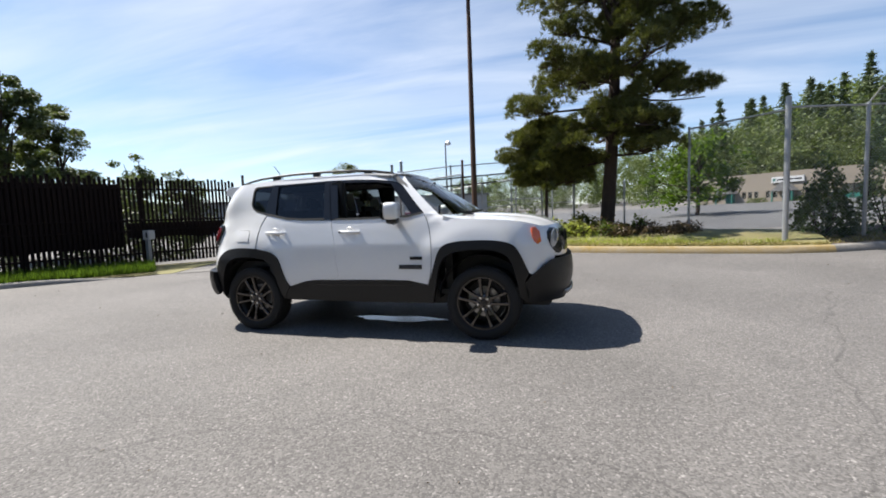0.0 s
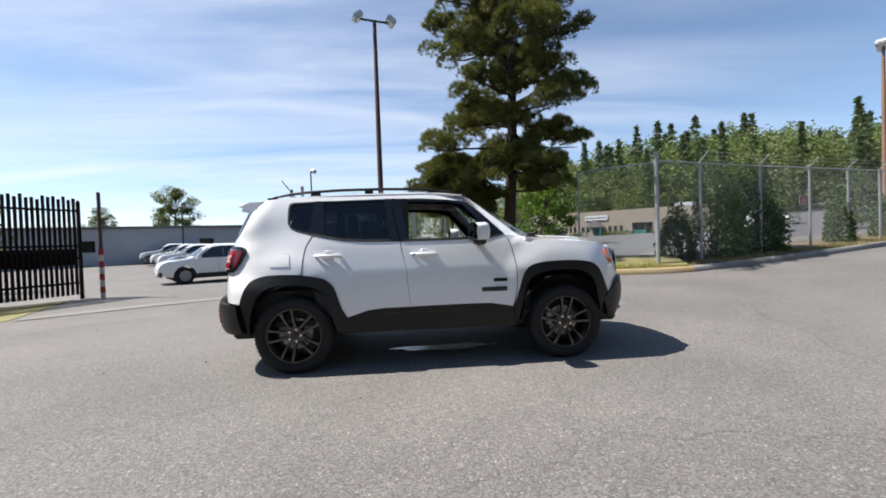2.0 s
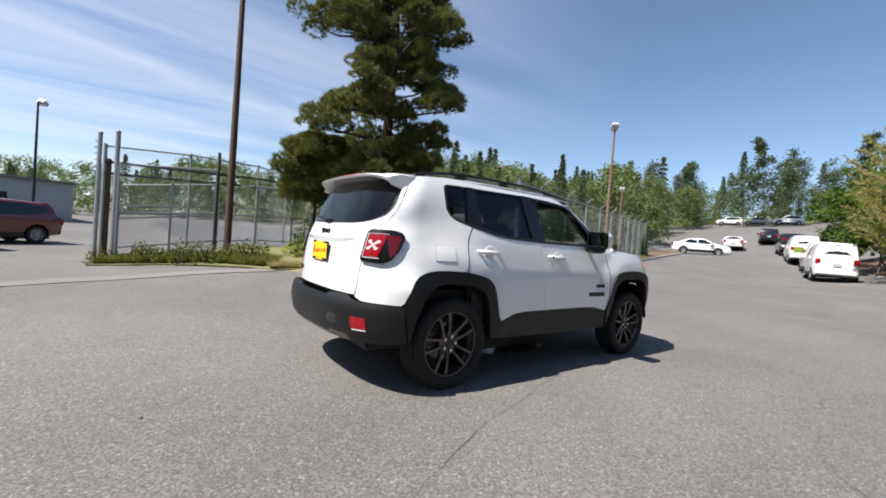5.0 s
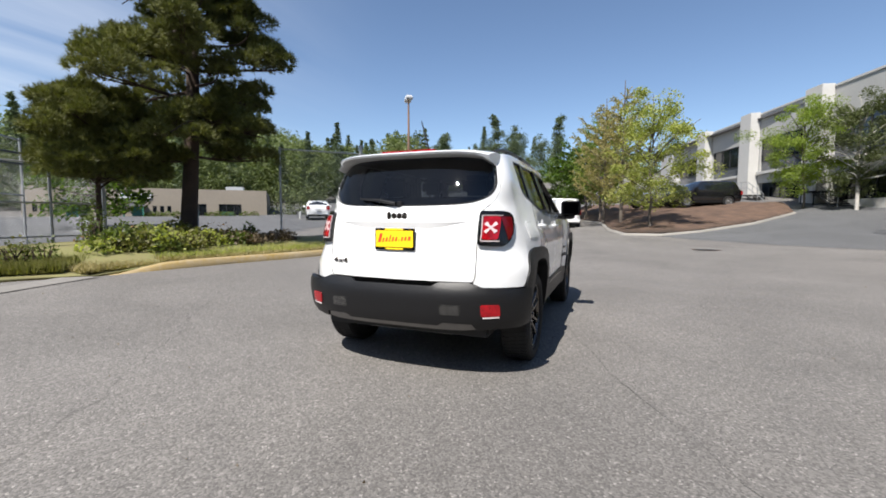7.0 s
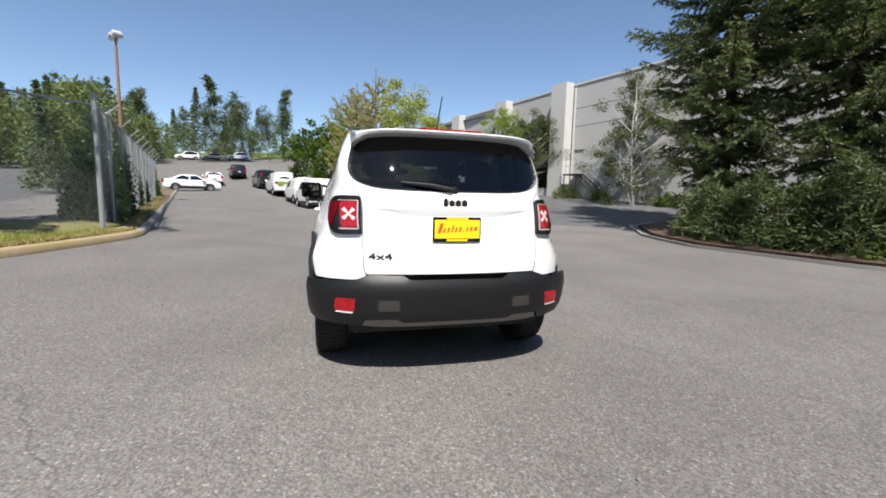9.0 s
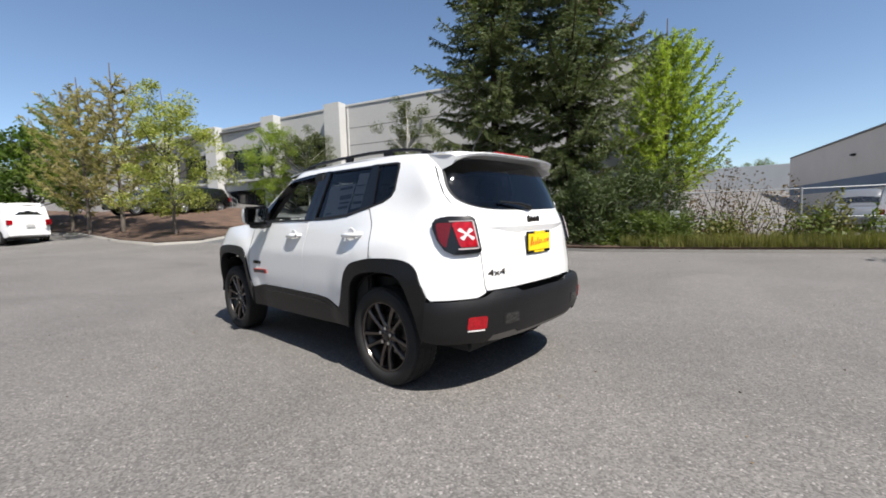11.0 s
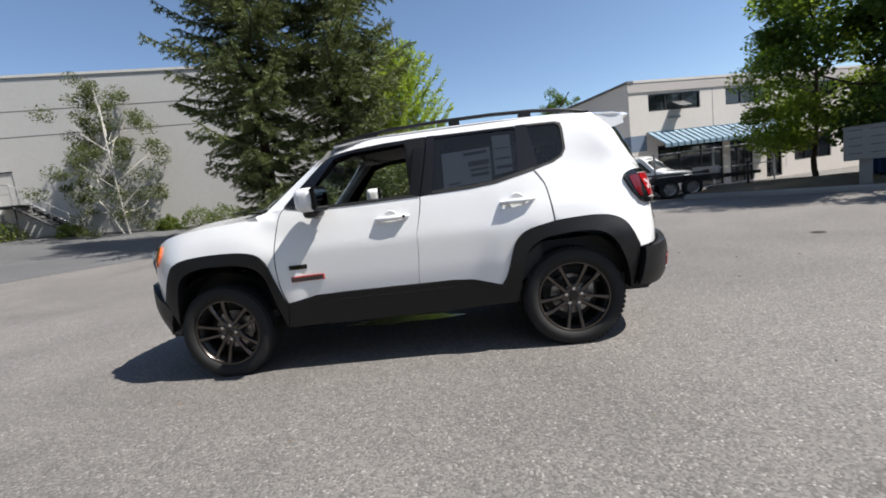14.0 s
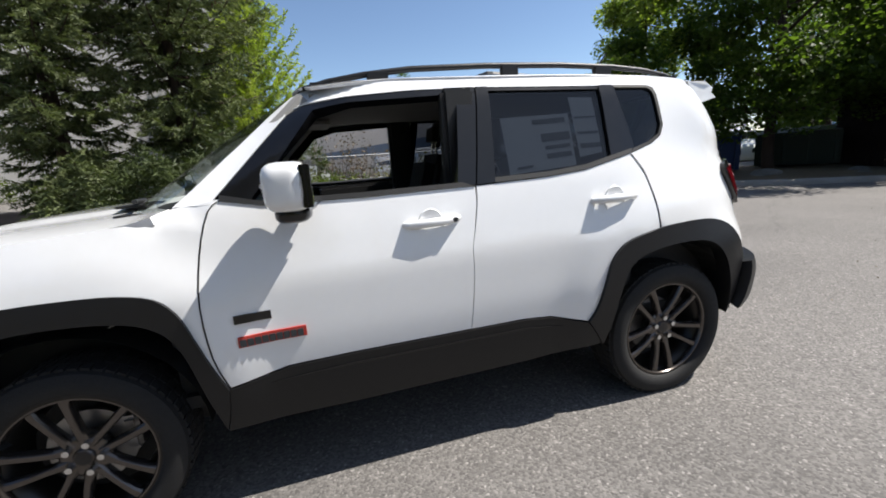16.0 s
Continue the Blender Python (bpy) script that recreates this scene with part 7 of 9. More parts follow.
def parked_car(shape, paint, label, at, turn, category="car", group="", wrap=None, wheel_mat=None):
    s = SHAPES[shape]
    rim = wheel_mat or ALU
    t = thing("parked_" + {"suv": "suv", "sedan": "sedan", "van": "van", "bigvan": "van", "pickup": "pickup"}[shape], label, category, at, turn, group)
    belt, w = s["belt"], s["w"]
    zmax = max(z for _, z in s["body"])

    # outline smoothed and densified, with wheel arches cut into the lower edge
    line = [Vector(p) for p in s["body"]]
    dense = [Vector(p) for p in rounded(s["body"], 4)]
    top_x = list(np.linspace(min(p.x for p in dense), max(p.x for p in dense), 40))
    top_z = [max([p.y for p in dense if abs(p.x - x) < 0.16] + [float(np.interp(x, [p.x for p in line[1:-2]], [p.y for p in line[1:-2]]))]) for x in top_x]
    x_end = max(abs(p.x) for p in line)

    def half(x, z):
        end = max(abs(x) - 1.45, 0) / (x_end - 1.45)
        k = w * (1 - 0.17 * end ** 2.4)
        if z > belt:
            k *= 1 - 0.19 * (z - belt) / (zmax - belt)
        elif z < 0.7:
            k *= 1 - 0.14 * (0.7 - z)
        k += 0.012 * math.exp(-((z - belt + 0.1) / 0.09) ** 2)
        roll = min(max(1 - (float(np.interp(x, top_x, top_z)) - z) / 0.13, 0.0), 1.0) * (1 - smooth(x_end - 0.45, x_end - 0.1, abs(x)))
        return k - 0.085 * roll * roll
    lower = []
    front, back, ra = s["base"] / 2, -s["base"] / 2, s["r"] + 0.07
    z0 = 0.3
    for c in (front, back):
        lower += [Vector((c + ra * math.cos(a), max(s["r"] + ra * math.sin(a), z0))) for a in np.linspace(-0.1, math.pi + 0.1, 15)]
    poly = [Vector((p.x, p.y)) for p in dense] + lower
    res = outline_faces(poly)
    bm = bmesh.new()
    sides = []
    for sg in (1, -1):
        vs = [bm.verts.new((p.x, sg * half(p.x, p.y), p.y)) for p in res[0]]
        for f in res[2]:
            try:
                bm.faces.new([vs[i] for i in (f if sg < 0 else f[::-1])])
            except ValueError:
                pass
        sides.append(vs)
    count = {}
    for f in res[2]:
        for i in range(len(f)):
            k = tuple(sorted((f[i], f[(i + 1) % len(f)])))
            count[k] = count.get(k, 0) + 1
    cols = 6
    grid = {}

    def across(i):
        if i not in grid:
            p = res[0][i]
            h = half(p.x, p.y)
            crown = 0.035 if p.y > 0.85 else 0.0
            row = [sides[0][i]]
            for c in range(1, cols):
                q = c / cols
                yy = h * (1 - 2 * q)
                lift = crown * (1 - (2 * q - 1) ** 2)
                fwd = 0.06 * (1 - (2 * q - 1) ** 2) * (1 if p.x > 1.6 else -0.6 if p.x < -1.9 else 0)
                row.append(bm.verts.new((p.x + fwd, yy, p.y + lift)))
            grid[i] = row + [sides[1][i]]
        return grid[i]
    for (a, b), c in count.items():
        if c == 1:
            ra_, rb_ = across(a), across(b)
            for k in range(cols):
                bm.faces.new((ra_[k], rb_[k], rb_[k + 1], ra_[k + 1]))
    part("body", bm, PAINT[paint], t, smooth_angle=42)
    for sg in (1, -1):
        for win in s["win"]:
            b = bmesh.new()
            ring = [Vector(p) for p in win]
            edge = [p.lerp(q, k / 4) for p, q in zip(ring, ring[1:] + ring[:1]) for k in range(4)]
            fill = outline_faces(edge)
            vs = [b.verts.new((p.x, sg * (half(p.x, p.y) + 0.007), p.y)) for p in fill[0]]
            for tri_ in fill[2]:
                b.faces.new([vs[i] for i in tri_])
            part("side_window", b, WINDOW_DARK, t, smooth_angle=50)
        b = bmesh.new()
        tube([(0.05, sg * (w + 0.004), 0.45), (0.05, sg * (w + 0.004), belt)], 0.006, 4, b)
        part("door_seam", b, RUBBER, t)
        part("mirror", bm_box((0.75, sg * (w + 0.02) - 0.0, belt - 0.02), (0.92, sg * (w + 0.2), belt + 0.15), 0.03), PAINT[paint], t)
        part("headlamp", bm_box((line[-3].x - 0.28, sg * w * 0.62, line[-3].y - 0.12), (line[-3].x + 0.02, sg * w * 0.86, line[-3].y + 0.02), 0.02), HEAD_LENS, t, "clear headlamp")
        part("tail_lamp", bm_box((line[1].x - 0.03, sg * w * 0.68, line[1].y + 0.1), (line[1].x + 0.12, sg * w * 0.9, line[1].y + 0.34), 0.02), LAMP_RED, t, "red tail lamp")
        part("sill", bm_box((back + ra, sg * (w - 0.03), 0.26), (front - ra, sg * (w + 0.006), 0.44), 0.01), CLADDING, t)
        for x in (front, back):
            road_wheel(t, x, sg * (w - 0.11), s["r"], sg, rim)
    # windscreen and rear window: the steep parts of the outline above the belt
    for a, b in zip(line, line[1:]):
        steep = abs(b.y - a.y) > 0.3 * abs(b.x - a.x)
        if min(a.y, b.y) > belt - 0.07 and steep and abs(b.y - a.y) > 0.25:
            n = Vector((-(b.y - a.y), b.x - a.x)).normalized()
            off = n * 0.012 if n.y > 0 else -n * 0.012
            bb = bmesh.new()
            p, q = a.lerp(b, 0.1), a.lerp(b, 0.93)
            rows = []
            for pt in (p, q):
                h = half(pt.x, pt.y) - 0.1
                row = []
                for c in range(5):
                    qf = c / 4
                    lift = 0.036 * (1 - (2 * qf - 1) ** 2)
                    fwd = 0.06 * (1 - (2 * qf - 1) ** 2) * (1 if pt.x > 1.6 else -0.6 if pt.x < -1.9 else 0)
                    row.append(bb.verts.new((pt.x + off.x + fwd, h * (1 - 2 * qf), pt.y + off.y + lift)))
                rows.append(row)
            for c in range(4):
                bb.faces.new((rows[0][c], rows[0][c + 1], rows[1][c + 1], rows[1][c]))
            part("windscreen" if a.x > 0 else "rear_window", bb, WINDOW_DARK, t)
    if shape == "bigvan":
        for sg in (1, -1):
            part("rack_rail", tube([(-2.3, sg * 0.68, zmax + 0.16), (0.1, sg * 0.68, zmax + 0.16)], 0.025, 6), LAMP_WHITE, t)
            for x in (-2.1, -1.0, 0.0):
                part("rack_leg", tube([(x, sg * 0.68, zmax - 0.06), (x, sg * 0.68, zmax + 0.16)], 0.02, 6), LAMP_WHITE, t)
        for x in (-2.1, -1.0, 0.0):
            part("rack_bar", tube([(x, -0.72, zmax + 0.16), (x, 0.72, zmax + 0.16)], 0.022, 6), LAMP_WHITE, t)
        part("grille", bm_box((line[-2].x - 0.16, -w * 0.6, line[-2].y - 0.02), (line[-2].x - 0.01, w * 0.6, line[-2].y + 0.2), 0.02), RUBBER, t, "dark grille")
    zb = 0.34
    part("front_bumper", bm_box((line[-1].x - 0.16, -w * 0.86, zb), (line[-1].x + 0.035, w * 0.86, 0.6), 0.05), CLADDING if s["cladding"] else PAINT[paint], t)
    part("rear_bumper", bm_box((line[0].x - 0.06, -w * 0.86, zb + 0.03), (line[0].x + 0.14, w * 0.86, 0.68), 0.05), CLADDING if s["cladding"] else PAINT[paint], t)
    part("underbody", bm_box((back - 0.5, -w * 0.8, 0.22), (front + 0.5, w * 0.8, 0.5)), RUBBER, t)
    part("number_plate", bm_box((line[1].x - 0.075, -0.16, line[1].y - 0.02), (line[1].x - 0.06, 0.16, line[1].y + 0.13)), LAMP_WHITE, t, "plain pale number plate")
    if wrap:
        for sg in (1, -1):
            b = bmesh.new()
            vs = [b.verts.new((x, sg * (half(x, z) + 0.005), z)) for x, z in ((-2.1, 0.5), (-2.12, 1.1), (-0.4, 0.75), (-0.9, 0.5))]
            b.faces.new(vs)
            part("colour_wrap", b, PAINT[wrap], t)
        part("rear_wrap", bm_box((line[1].x - 0.07, -w * 0.7, 0.75), (line[1].x - 0.045, w * 0.7, 1.15)), PAINT[wrap], t)
    return t


def outline_faces(poly, step=0.13):
    """Fill an outline with triangles, with points inside it too."""
    n = len(poly)
    inner = []
    lo, hi = min(p.x for p in poly), max(p.x for p in poly)
    for i in range(int((hi - lo) / step) + 1):
        for j in range(18):
            p = Vector((lo + (i + 0.5 * (j % 2)) * step, 0.3 + j * step))
            odd = False
            for a, b in zip(poly, poly[1:] + poly[:1]):
                if (a.y > p.y) != (b.y > p.y) and p.x < (b.x - a.x) * (p.y - a.y) / (b.y - a.y) + a.x:
                    odd = not odd
            if odd and all((p - q).length > 0.06 for q in poly):
                inner.append(p)
    return delaunay_2d_cdt(poly + inner, [], [list(range(n))], 1, 1e-5)


def put_car(shape, paint, label, x, y, turn, **kw):
    return parked_car(shape, paint, label, (x, y, gz(x, y)), turn, **kw)


# in the lot to the north-west
put_car("suv", "white", "white crossover parked alone at the lot entrance", -9.0, 15.6, 215, category="car")
for k in range(10):
    put_car("suv" if k % 3 else "sedan", ("silver", "white", "white", "black", "white", "blue", "white", "grey", "white", "black")[k], "parked lot car in a tight row", -13.4 - 2.0 * k, 24.6 + 2.75 * k, 215, group="row of lot cars")
for k in range(4):
    put_car("suv", ("red", "blue", "silver", "red")[k], "parked lot car in the second row", -7.6 - 1.3 * k, 20.0 + 3.0 * k, 215, group="second row of lot cars")
put_car("suv", "white", "distant white car by the shed", -32.0, 46.0, 150, group="far lot cars")
put_car("suv", "black", "distant dark car by the shed", -34.3, 46.2, 150, group="far lot cars")
# along the road east
put_car("sedan", "white", "white sedan standing across the road", 40.0, 13.4, -68)
put_car("sedan", "white", "white sedan standing on the far road", 50.0, 14.0, 17)
put_car("sedan", "white", "white sedan beside the lot road", 23.4, 20.8, 40)
put_car("van", "white", "white cargo van parked along the road", 26.9, 1.95, 17, category="van", group="white cargo vans")
put_car("van", "white", "white cargo van parked along the road", 31.6, 3.2, 17, category="van", group="white cargo vans")
put_car("van", "white", "white van with a bright green wrap", 37.2, 5.4, 18, category="van", wrap="green")
put_car("pickup", "black", "black pickup parked along the road", 44.0, 7.6, 18, category="pickup")
put_car("suv", "black", "dark car parked along the road", 57.0, 12.8, 17, group="far road cars")
for k in range(3):
    put_car(("suv", "sedan")[k % 2], ("white", "silver", "white", "black", "white")[k], "distant parked car by the grass bank", 90.0 + 1.5 * k, 19.0 + 5.0 * k, 110, group="cars by the grass bank")
# on the raised island
for sh_, pn, lb, x, y in (("suv", "black", "black wagon parked above the island", 27.9, -6.8), ("suv", "silver", "silver car parked above the island", 29.6, -4.6)):
    parked_car(sh_, pn, lb, (x, y, gz(x, y) + 0.42), 112)
# in the south yard
put_car("bigvan", "white", "white crew van standing behind the trailer", -8.75, -18.3, 137, category="van")
put_car("bigvan", "white", "white work van behind the fence", -6.0, -21.4, 262, category="van", group="work vans")
put_car("van", "silver", "pale van deeper in the yard", -4.6, -26.5, 85, category="van", group="work vans")
put_car("bigvan", "white", "white van in the far yard", -26.5, -19.5, 60, category="van", group="far yard vans")
put_car("bigvan", "white", "white van in the far yard", -23.5, -17.0, 60, category="van", group="far yard vans")
put_car("sedan", "blue", "blue car parked beyond the maples", -24.0, -11.5, 150)
put_car("suv", "silver", "silver car parked beyond the maples", -28.0, -12.5, 150)

# equipment trailer
tr = thing("flatbed_trailer", "low dark tilt trailer with twin axles and a lowered ramp", "trailer", (-7.97, -12.72, 0.0), 178)
part("deck", bm_box((-0.8, -1.02, 0.56), (1.5, 1.02, 0.64), 0.01), DARK_STEEL, tr)
for sg in (1, -1):
    part("side_rail", bm_box((-0.8, sg * 1.02 - 0.04, 0.5), (1.5, sg * 1.02 + 0.04, 0.7), 0.01), DARK_STEEL, tr)
    part("mudguard", bm_box((-0.85, sg * 1.08, 0.78), (0.85, sg * 1.08 + sg * 0.28, 0.84), 0.03), DARK_STEEL, tr)
    for x in (-0.38, 0.38):
        road_wheel(tr, x, sg * 1.2, 0.33, sg, STEEL)
tail_ramp = part("ramp", bm_box((-2.5, -1.0, -0.04), (0.0, 1.0, 0.03)), ROOF_GREY, tr, "weathered grey metal ramp")
tail_ramp.matrix_basis = Matrix.Translation((-0.8, 0, 0.6)) @ Matrix.Rotation(radians(-12.5), 4, "Y")
for sg in (1, -1):
    part("ramp_edge", bm_box((-2.5, sg * 0.98 - 0.03, -0.06), (0.0, sg * 0.98 + 0.03, 0.1)), DARK_STEEL, tail_ramp)
part("drawbar", tube([(1.5, 0.7, 0.55), (3.3, 0, 0.55), (1.5, -0.7, 0.55)], 0.06, 6), DARK_STEEL, tr)
part("jack", tube([(2.9, 0, 0.0), (2.9, 0, 0.95)], 0.045, 8), DARK_STEEL, tr)
part("jack_foot", bm_box((2.78, -0.12, 0.0), (3.02, 0.12, 0.05)), DARK_STEEL, tr)
part("headboard", bm_box((1.4, -0.95, 0.64), (1.46, 0.95, 0.95), 0.01), ALU, tr)


# ---- trees and planting ----
def finish(name, label, category, at, wood_bm, bark, crown, size, leaf_mat, group=""):
    t = thing(name, label, category, at, 0, group)
    part("trunk", wood_bm, bark, t, "", 60)
    tagged(fast_mesh("crown", crown, size, leaf_mat, t), kind="stuff")
    return t


def needle_tufts(centres, heading, count, length, width, cone):
    """A brush of slim needles at each centre, spread round its heading: an array of corners."""
    c, d = np.repeat(np.asarray(centres), count, axis=0), np.repeat(np.asarray(heading), count, axis=0)
    d = d / (np.linalg.norm(d, axis=1)[:, None] + 1e-9) + rng.normal(size=d.shape) * cone
    d /= np.linalg.norm(d, axis=1)[:, None]
    e = np.cross(d, rng.normal(size=d.shape))
    e /= np.linalg.norm(e, axis=1)[:, None] + 1e-9
    s = length * rng.uniform(0.65, 1.25, len(c))[:, None]
    return np.stack([c - e * width * 0.5, c + e * width * 0.5, c + d * s], axis=1)


def needle_pad(c, r, flat=0.6):
    """Centres and headings of the brushes on a rounded pad, thin below."""
    n = int(46 + 170 * (r / 0.5) ** 2)
    p = rng.normal(size=(n, 3))
    p /= np.linalg.norm(p, axis=1)[:, None]
    p = p[p[:, 2] > -0.35]
    q = p * rng.uniform(0.7, 1.0, len(p))[:, None] * np.array((r, r, r * flat)) + np.array(c)
    return q, p * np.array((1, 1, 0.8)) + np.array((0, 0, 0.5))


def pine_tree(x, y, base, H, trunk_r, profile, label, boughs, low, gaps=(), lean_by=0.3, pad=(0.2, 0.4), group="", toward=(0, 0)):
    """Pine whose bare limbs carry broad, separate clumps of rounded needle pads; gaps: (z0, z1, heading, width)."""
    bm = bmesh.new()
    lean = lambda z: Vector((lean_by * math.sin(z * 0.22), -0.4 * lean_by * math.sin(z * 0.3), z))
    tube([lean(z) for z in np.linspace(-0.3, H, 16)], [trunk_r * (1 - z / (H + 1.2)) + 0.02 for z in np.linspace(0, H, 16)], 10, bm)
    spots, ways = [], []
    zs, rs = [p[0] for p in profile], [p[1] for p in profile]
    for i in range(boughs):
        z = low + (H - low - 0.3) * ((i + 0.5) / boughs) ** 0.95
        a = i * 2.39996 + rng.uniform(-0.6, 0.6)
        d = Vector((math.cos(a), math.sin(a), 0))
        if any(g[0] < z < g[1] and abs((math.degrees(a) - g[2] + 180) % 360 - 180) < g[3] for g in gaps):
            continue
        reach = float(np.interp(z, zs, rs)) * (1.0, 0.72, 0.92, 0.6)[i % 4] * rng.uniform(0.9, 1.06) * (1 + d.x * toward[0] + d.y * toward[1])
        rise = float(np.interp(z / H, [0.1, 0.4, 0.7, 1.0], [-0.06, 0.08, 0.22, 0.8])) + rng.normal() * 0.15
        p0 = lean(z)
        p1 = p0 + d * reach + Vector((0, 0, reach * rise))
        limb(bm, p0, p1, 0.014 + 0.014 * reach, 0.012, 0.35, 7)
        side = Vector((-d.y, d.x, 0))
        size = min(1.0, 0.35 + reach * 0.3) * rng.uniform(0.65, 1.25)
        # one broad clump at the bough's end, a smaller one nearer the trunk
        for centre, wide, many in ((0.86, 0.62 * size, 8), (0.45, 0.4 * size, 4)):
            if centre < 0.6 and (reach < 1.0 or i % 3 == 0):
                continue
            mid = p0.lerp(p1, centre)
            for k in range(many):
                along_by, across = rng.uniform(-1.0, 0.85) * wide, rng.uniform(-1, 1) * wide
                c = mid + d * along_by + side * across * (1 - 0.35 * abs(along_by / wide)) + Vector((0, 0, 0.12 + 0.2 * (1 - abs(across / wide)) - 0.12 * along_by + rng.normal() * 0.13))
                q, w = needle_pad(c, rng.uniform(*pad) * (0.7 + 0.35 * size), rng.uniform(0.55, 0.8))
                spots.append(q)
                ways.append(w)
                limb(bm, mid - d * wide * 0.6, c, 0.014, 0.006, 0.25, 4, 4)
    crown = needle_tufts(np.concatenate(spots), np.concatenate(ways), 12, 0.145, 0.017, 0.5)
    return finish("pine_tree", label, "tree", (x, y, base), bm, BARK, crown, 3, PINE, group)


pine_tree(3.2, 9.05, 0.36, 13.2, 0.2, [(1.9, 1.7), (2.6, 2.2), (3.4, 2.3), (4.2, 2.7), (5.0, 3.0), (6.5, 2.9), (8.0, 2.4), (10.0, 1.7), (12.8, 0.4)], "tall open pine with layered green needle clumps", 84, 2.0, gaps=((3.0, 3.75, 165, 70), (1.5, 2.7, 20, 50)), toward=(-0.08, 0.06))
pine_tree(1.4, 9.55, 0.36, 3.3, 0.045, [(1.2, 0.9), (1.9, 1.25), (2.7, 1.0), (3.3, 0.3)], "small bushy pine beside the tall one", 26, 1.35, lean_by=0.1)


def spruce_tree(x, y, base, H, spread, label, mat, per_tier=7, low=0.3, tier=0.38, cones=0):
    """Ragged spruce: tiers of boughs that sag and lift at their tips, hung with side sprays."""
    bm = bmesh.new()
    tube([(0, 0, z) for z in np.linspace(-0.3, H, 10)], [0.2 * (1 - z / (H + 0.8)) + 0.015 for z in np.linspace(0, H, 10)], 8, bm)
    spots, ways, brown = [], [], []
    z, i = low, 0
    while z < H - 0.3:
        full = spread * float(np.interp(z / H, [0, 0.1, 0.2, 0.36, 0.55, 0.8, 1.0], [0.4, 0.52, 0.75, 1.0, 1.0, 0.6, 0.08]))
        for k in range(per_tier if full > 1 else 5):
            i += 1
            a = i * 2.39996 + rng.uniform(-0.4, 0.4)
            reach = full * (1.05, 0.55, 0.85)[i % 3] * rng.uniform(0.7, 1.16)
            d = Vector((math.cos(a), math.sin(a), 0))
            side = Vector((-d.y, d.x, 0))
            p0 = Vector((0, 0, z + rng.uniform(-0.2, 0.2)))
            slope = float(np.interp(z / H, [0, 0.3, 0.7, 1], [-0.1, 0.06, 0.25, 0.8])) + rng.normal() * 0.1
            sag = 0.1 * reach
            line = [p0 + d * reach * t + Vector((0, 0, reach * slope * t - sag * math.sin(math.pi * t) + 0.12 * reach * max(0, t - 0.75))) for t in np.linspace(0, 1, 7)]
            tube(line, [0.012 + 0.011 * reach * (1 - t) for t in np.linspace(0, 1, 7)], 5, bm, cap=False)
            ts = np.arange(0.16, 1.0, 0.15 / reach)
            for t in ts:
                f = t * 6
                j = min(int(f), 5)
                q = line[j].lerp(line[j + 1], f - j)
                long = (0.26 + 0.4 * math.sin(math.pi * min(1, 0.25 + t * 0.75))) * rng.uniform(0.6, 1.25)
                for s in (1, -1):
                    w = d * rng.uniform(0.45, 1.0) + side * s + Vector((0, 0, rng.uniform(-0.75, -0.05)))
                    w.normalize()
                    steps = np.arange(0.05, long, 0.085)
                    spots.append(np.array(q)[None] + np.array(w)[None] * steps[:, None])
                    ways.append(np.repeat(np.array(w)[None], len(steps), axis=0))
            spots.append(np.array([line[-1]])), ways.append(np.array([d + Vector((0, 0, 0.2))]))
            if cones and z > 0.42 * H and rng.uniform() < 0.5:
                brown += [line[5] + Vector(rng.normal(size=3) * 0.12) for _ in range(4)]
        z += tier * rng.uniform(0.75, 1.25)
    crown = needle_tufts(np.concatenate(spots), np.concatenate(ways), 7, 0.145, 0.038, 0.55)
    t = finish("spruce_tree", label, "tree", (x, y, base), bm, BARK, crown, 3, mat)
    if cones:
        cb = bmesh.new()
        for c in brown:
            tube([c, c + Vector((0, 0, -0.05)), c + Vector((0, 0, -0.13))], [0.012, 0.024, 0.008], 5, cb)
        tagged(part("cones", cb, CONE, t, "hanging brown cones"), kind="stuff")
    return t


spruce_tree(6.7, -11.75, gz(6.7, -11.75) + 0.1, 15.5, 2.8, "tall dark spruce with ragged drooping boughs", SPRUCE, 6, cones=1)
spruce_tree(4.0, -12.95, gz(4.0, -12.95) + 0.1, 14.5, 2.95, "dark spruce close to the tallest one", SPRUCE, 7, cones=1)


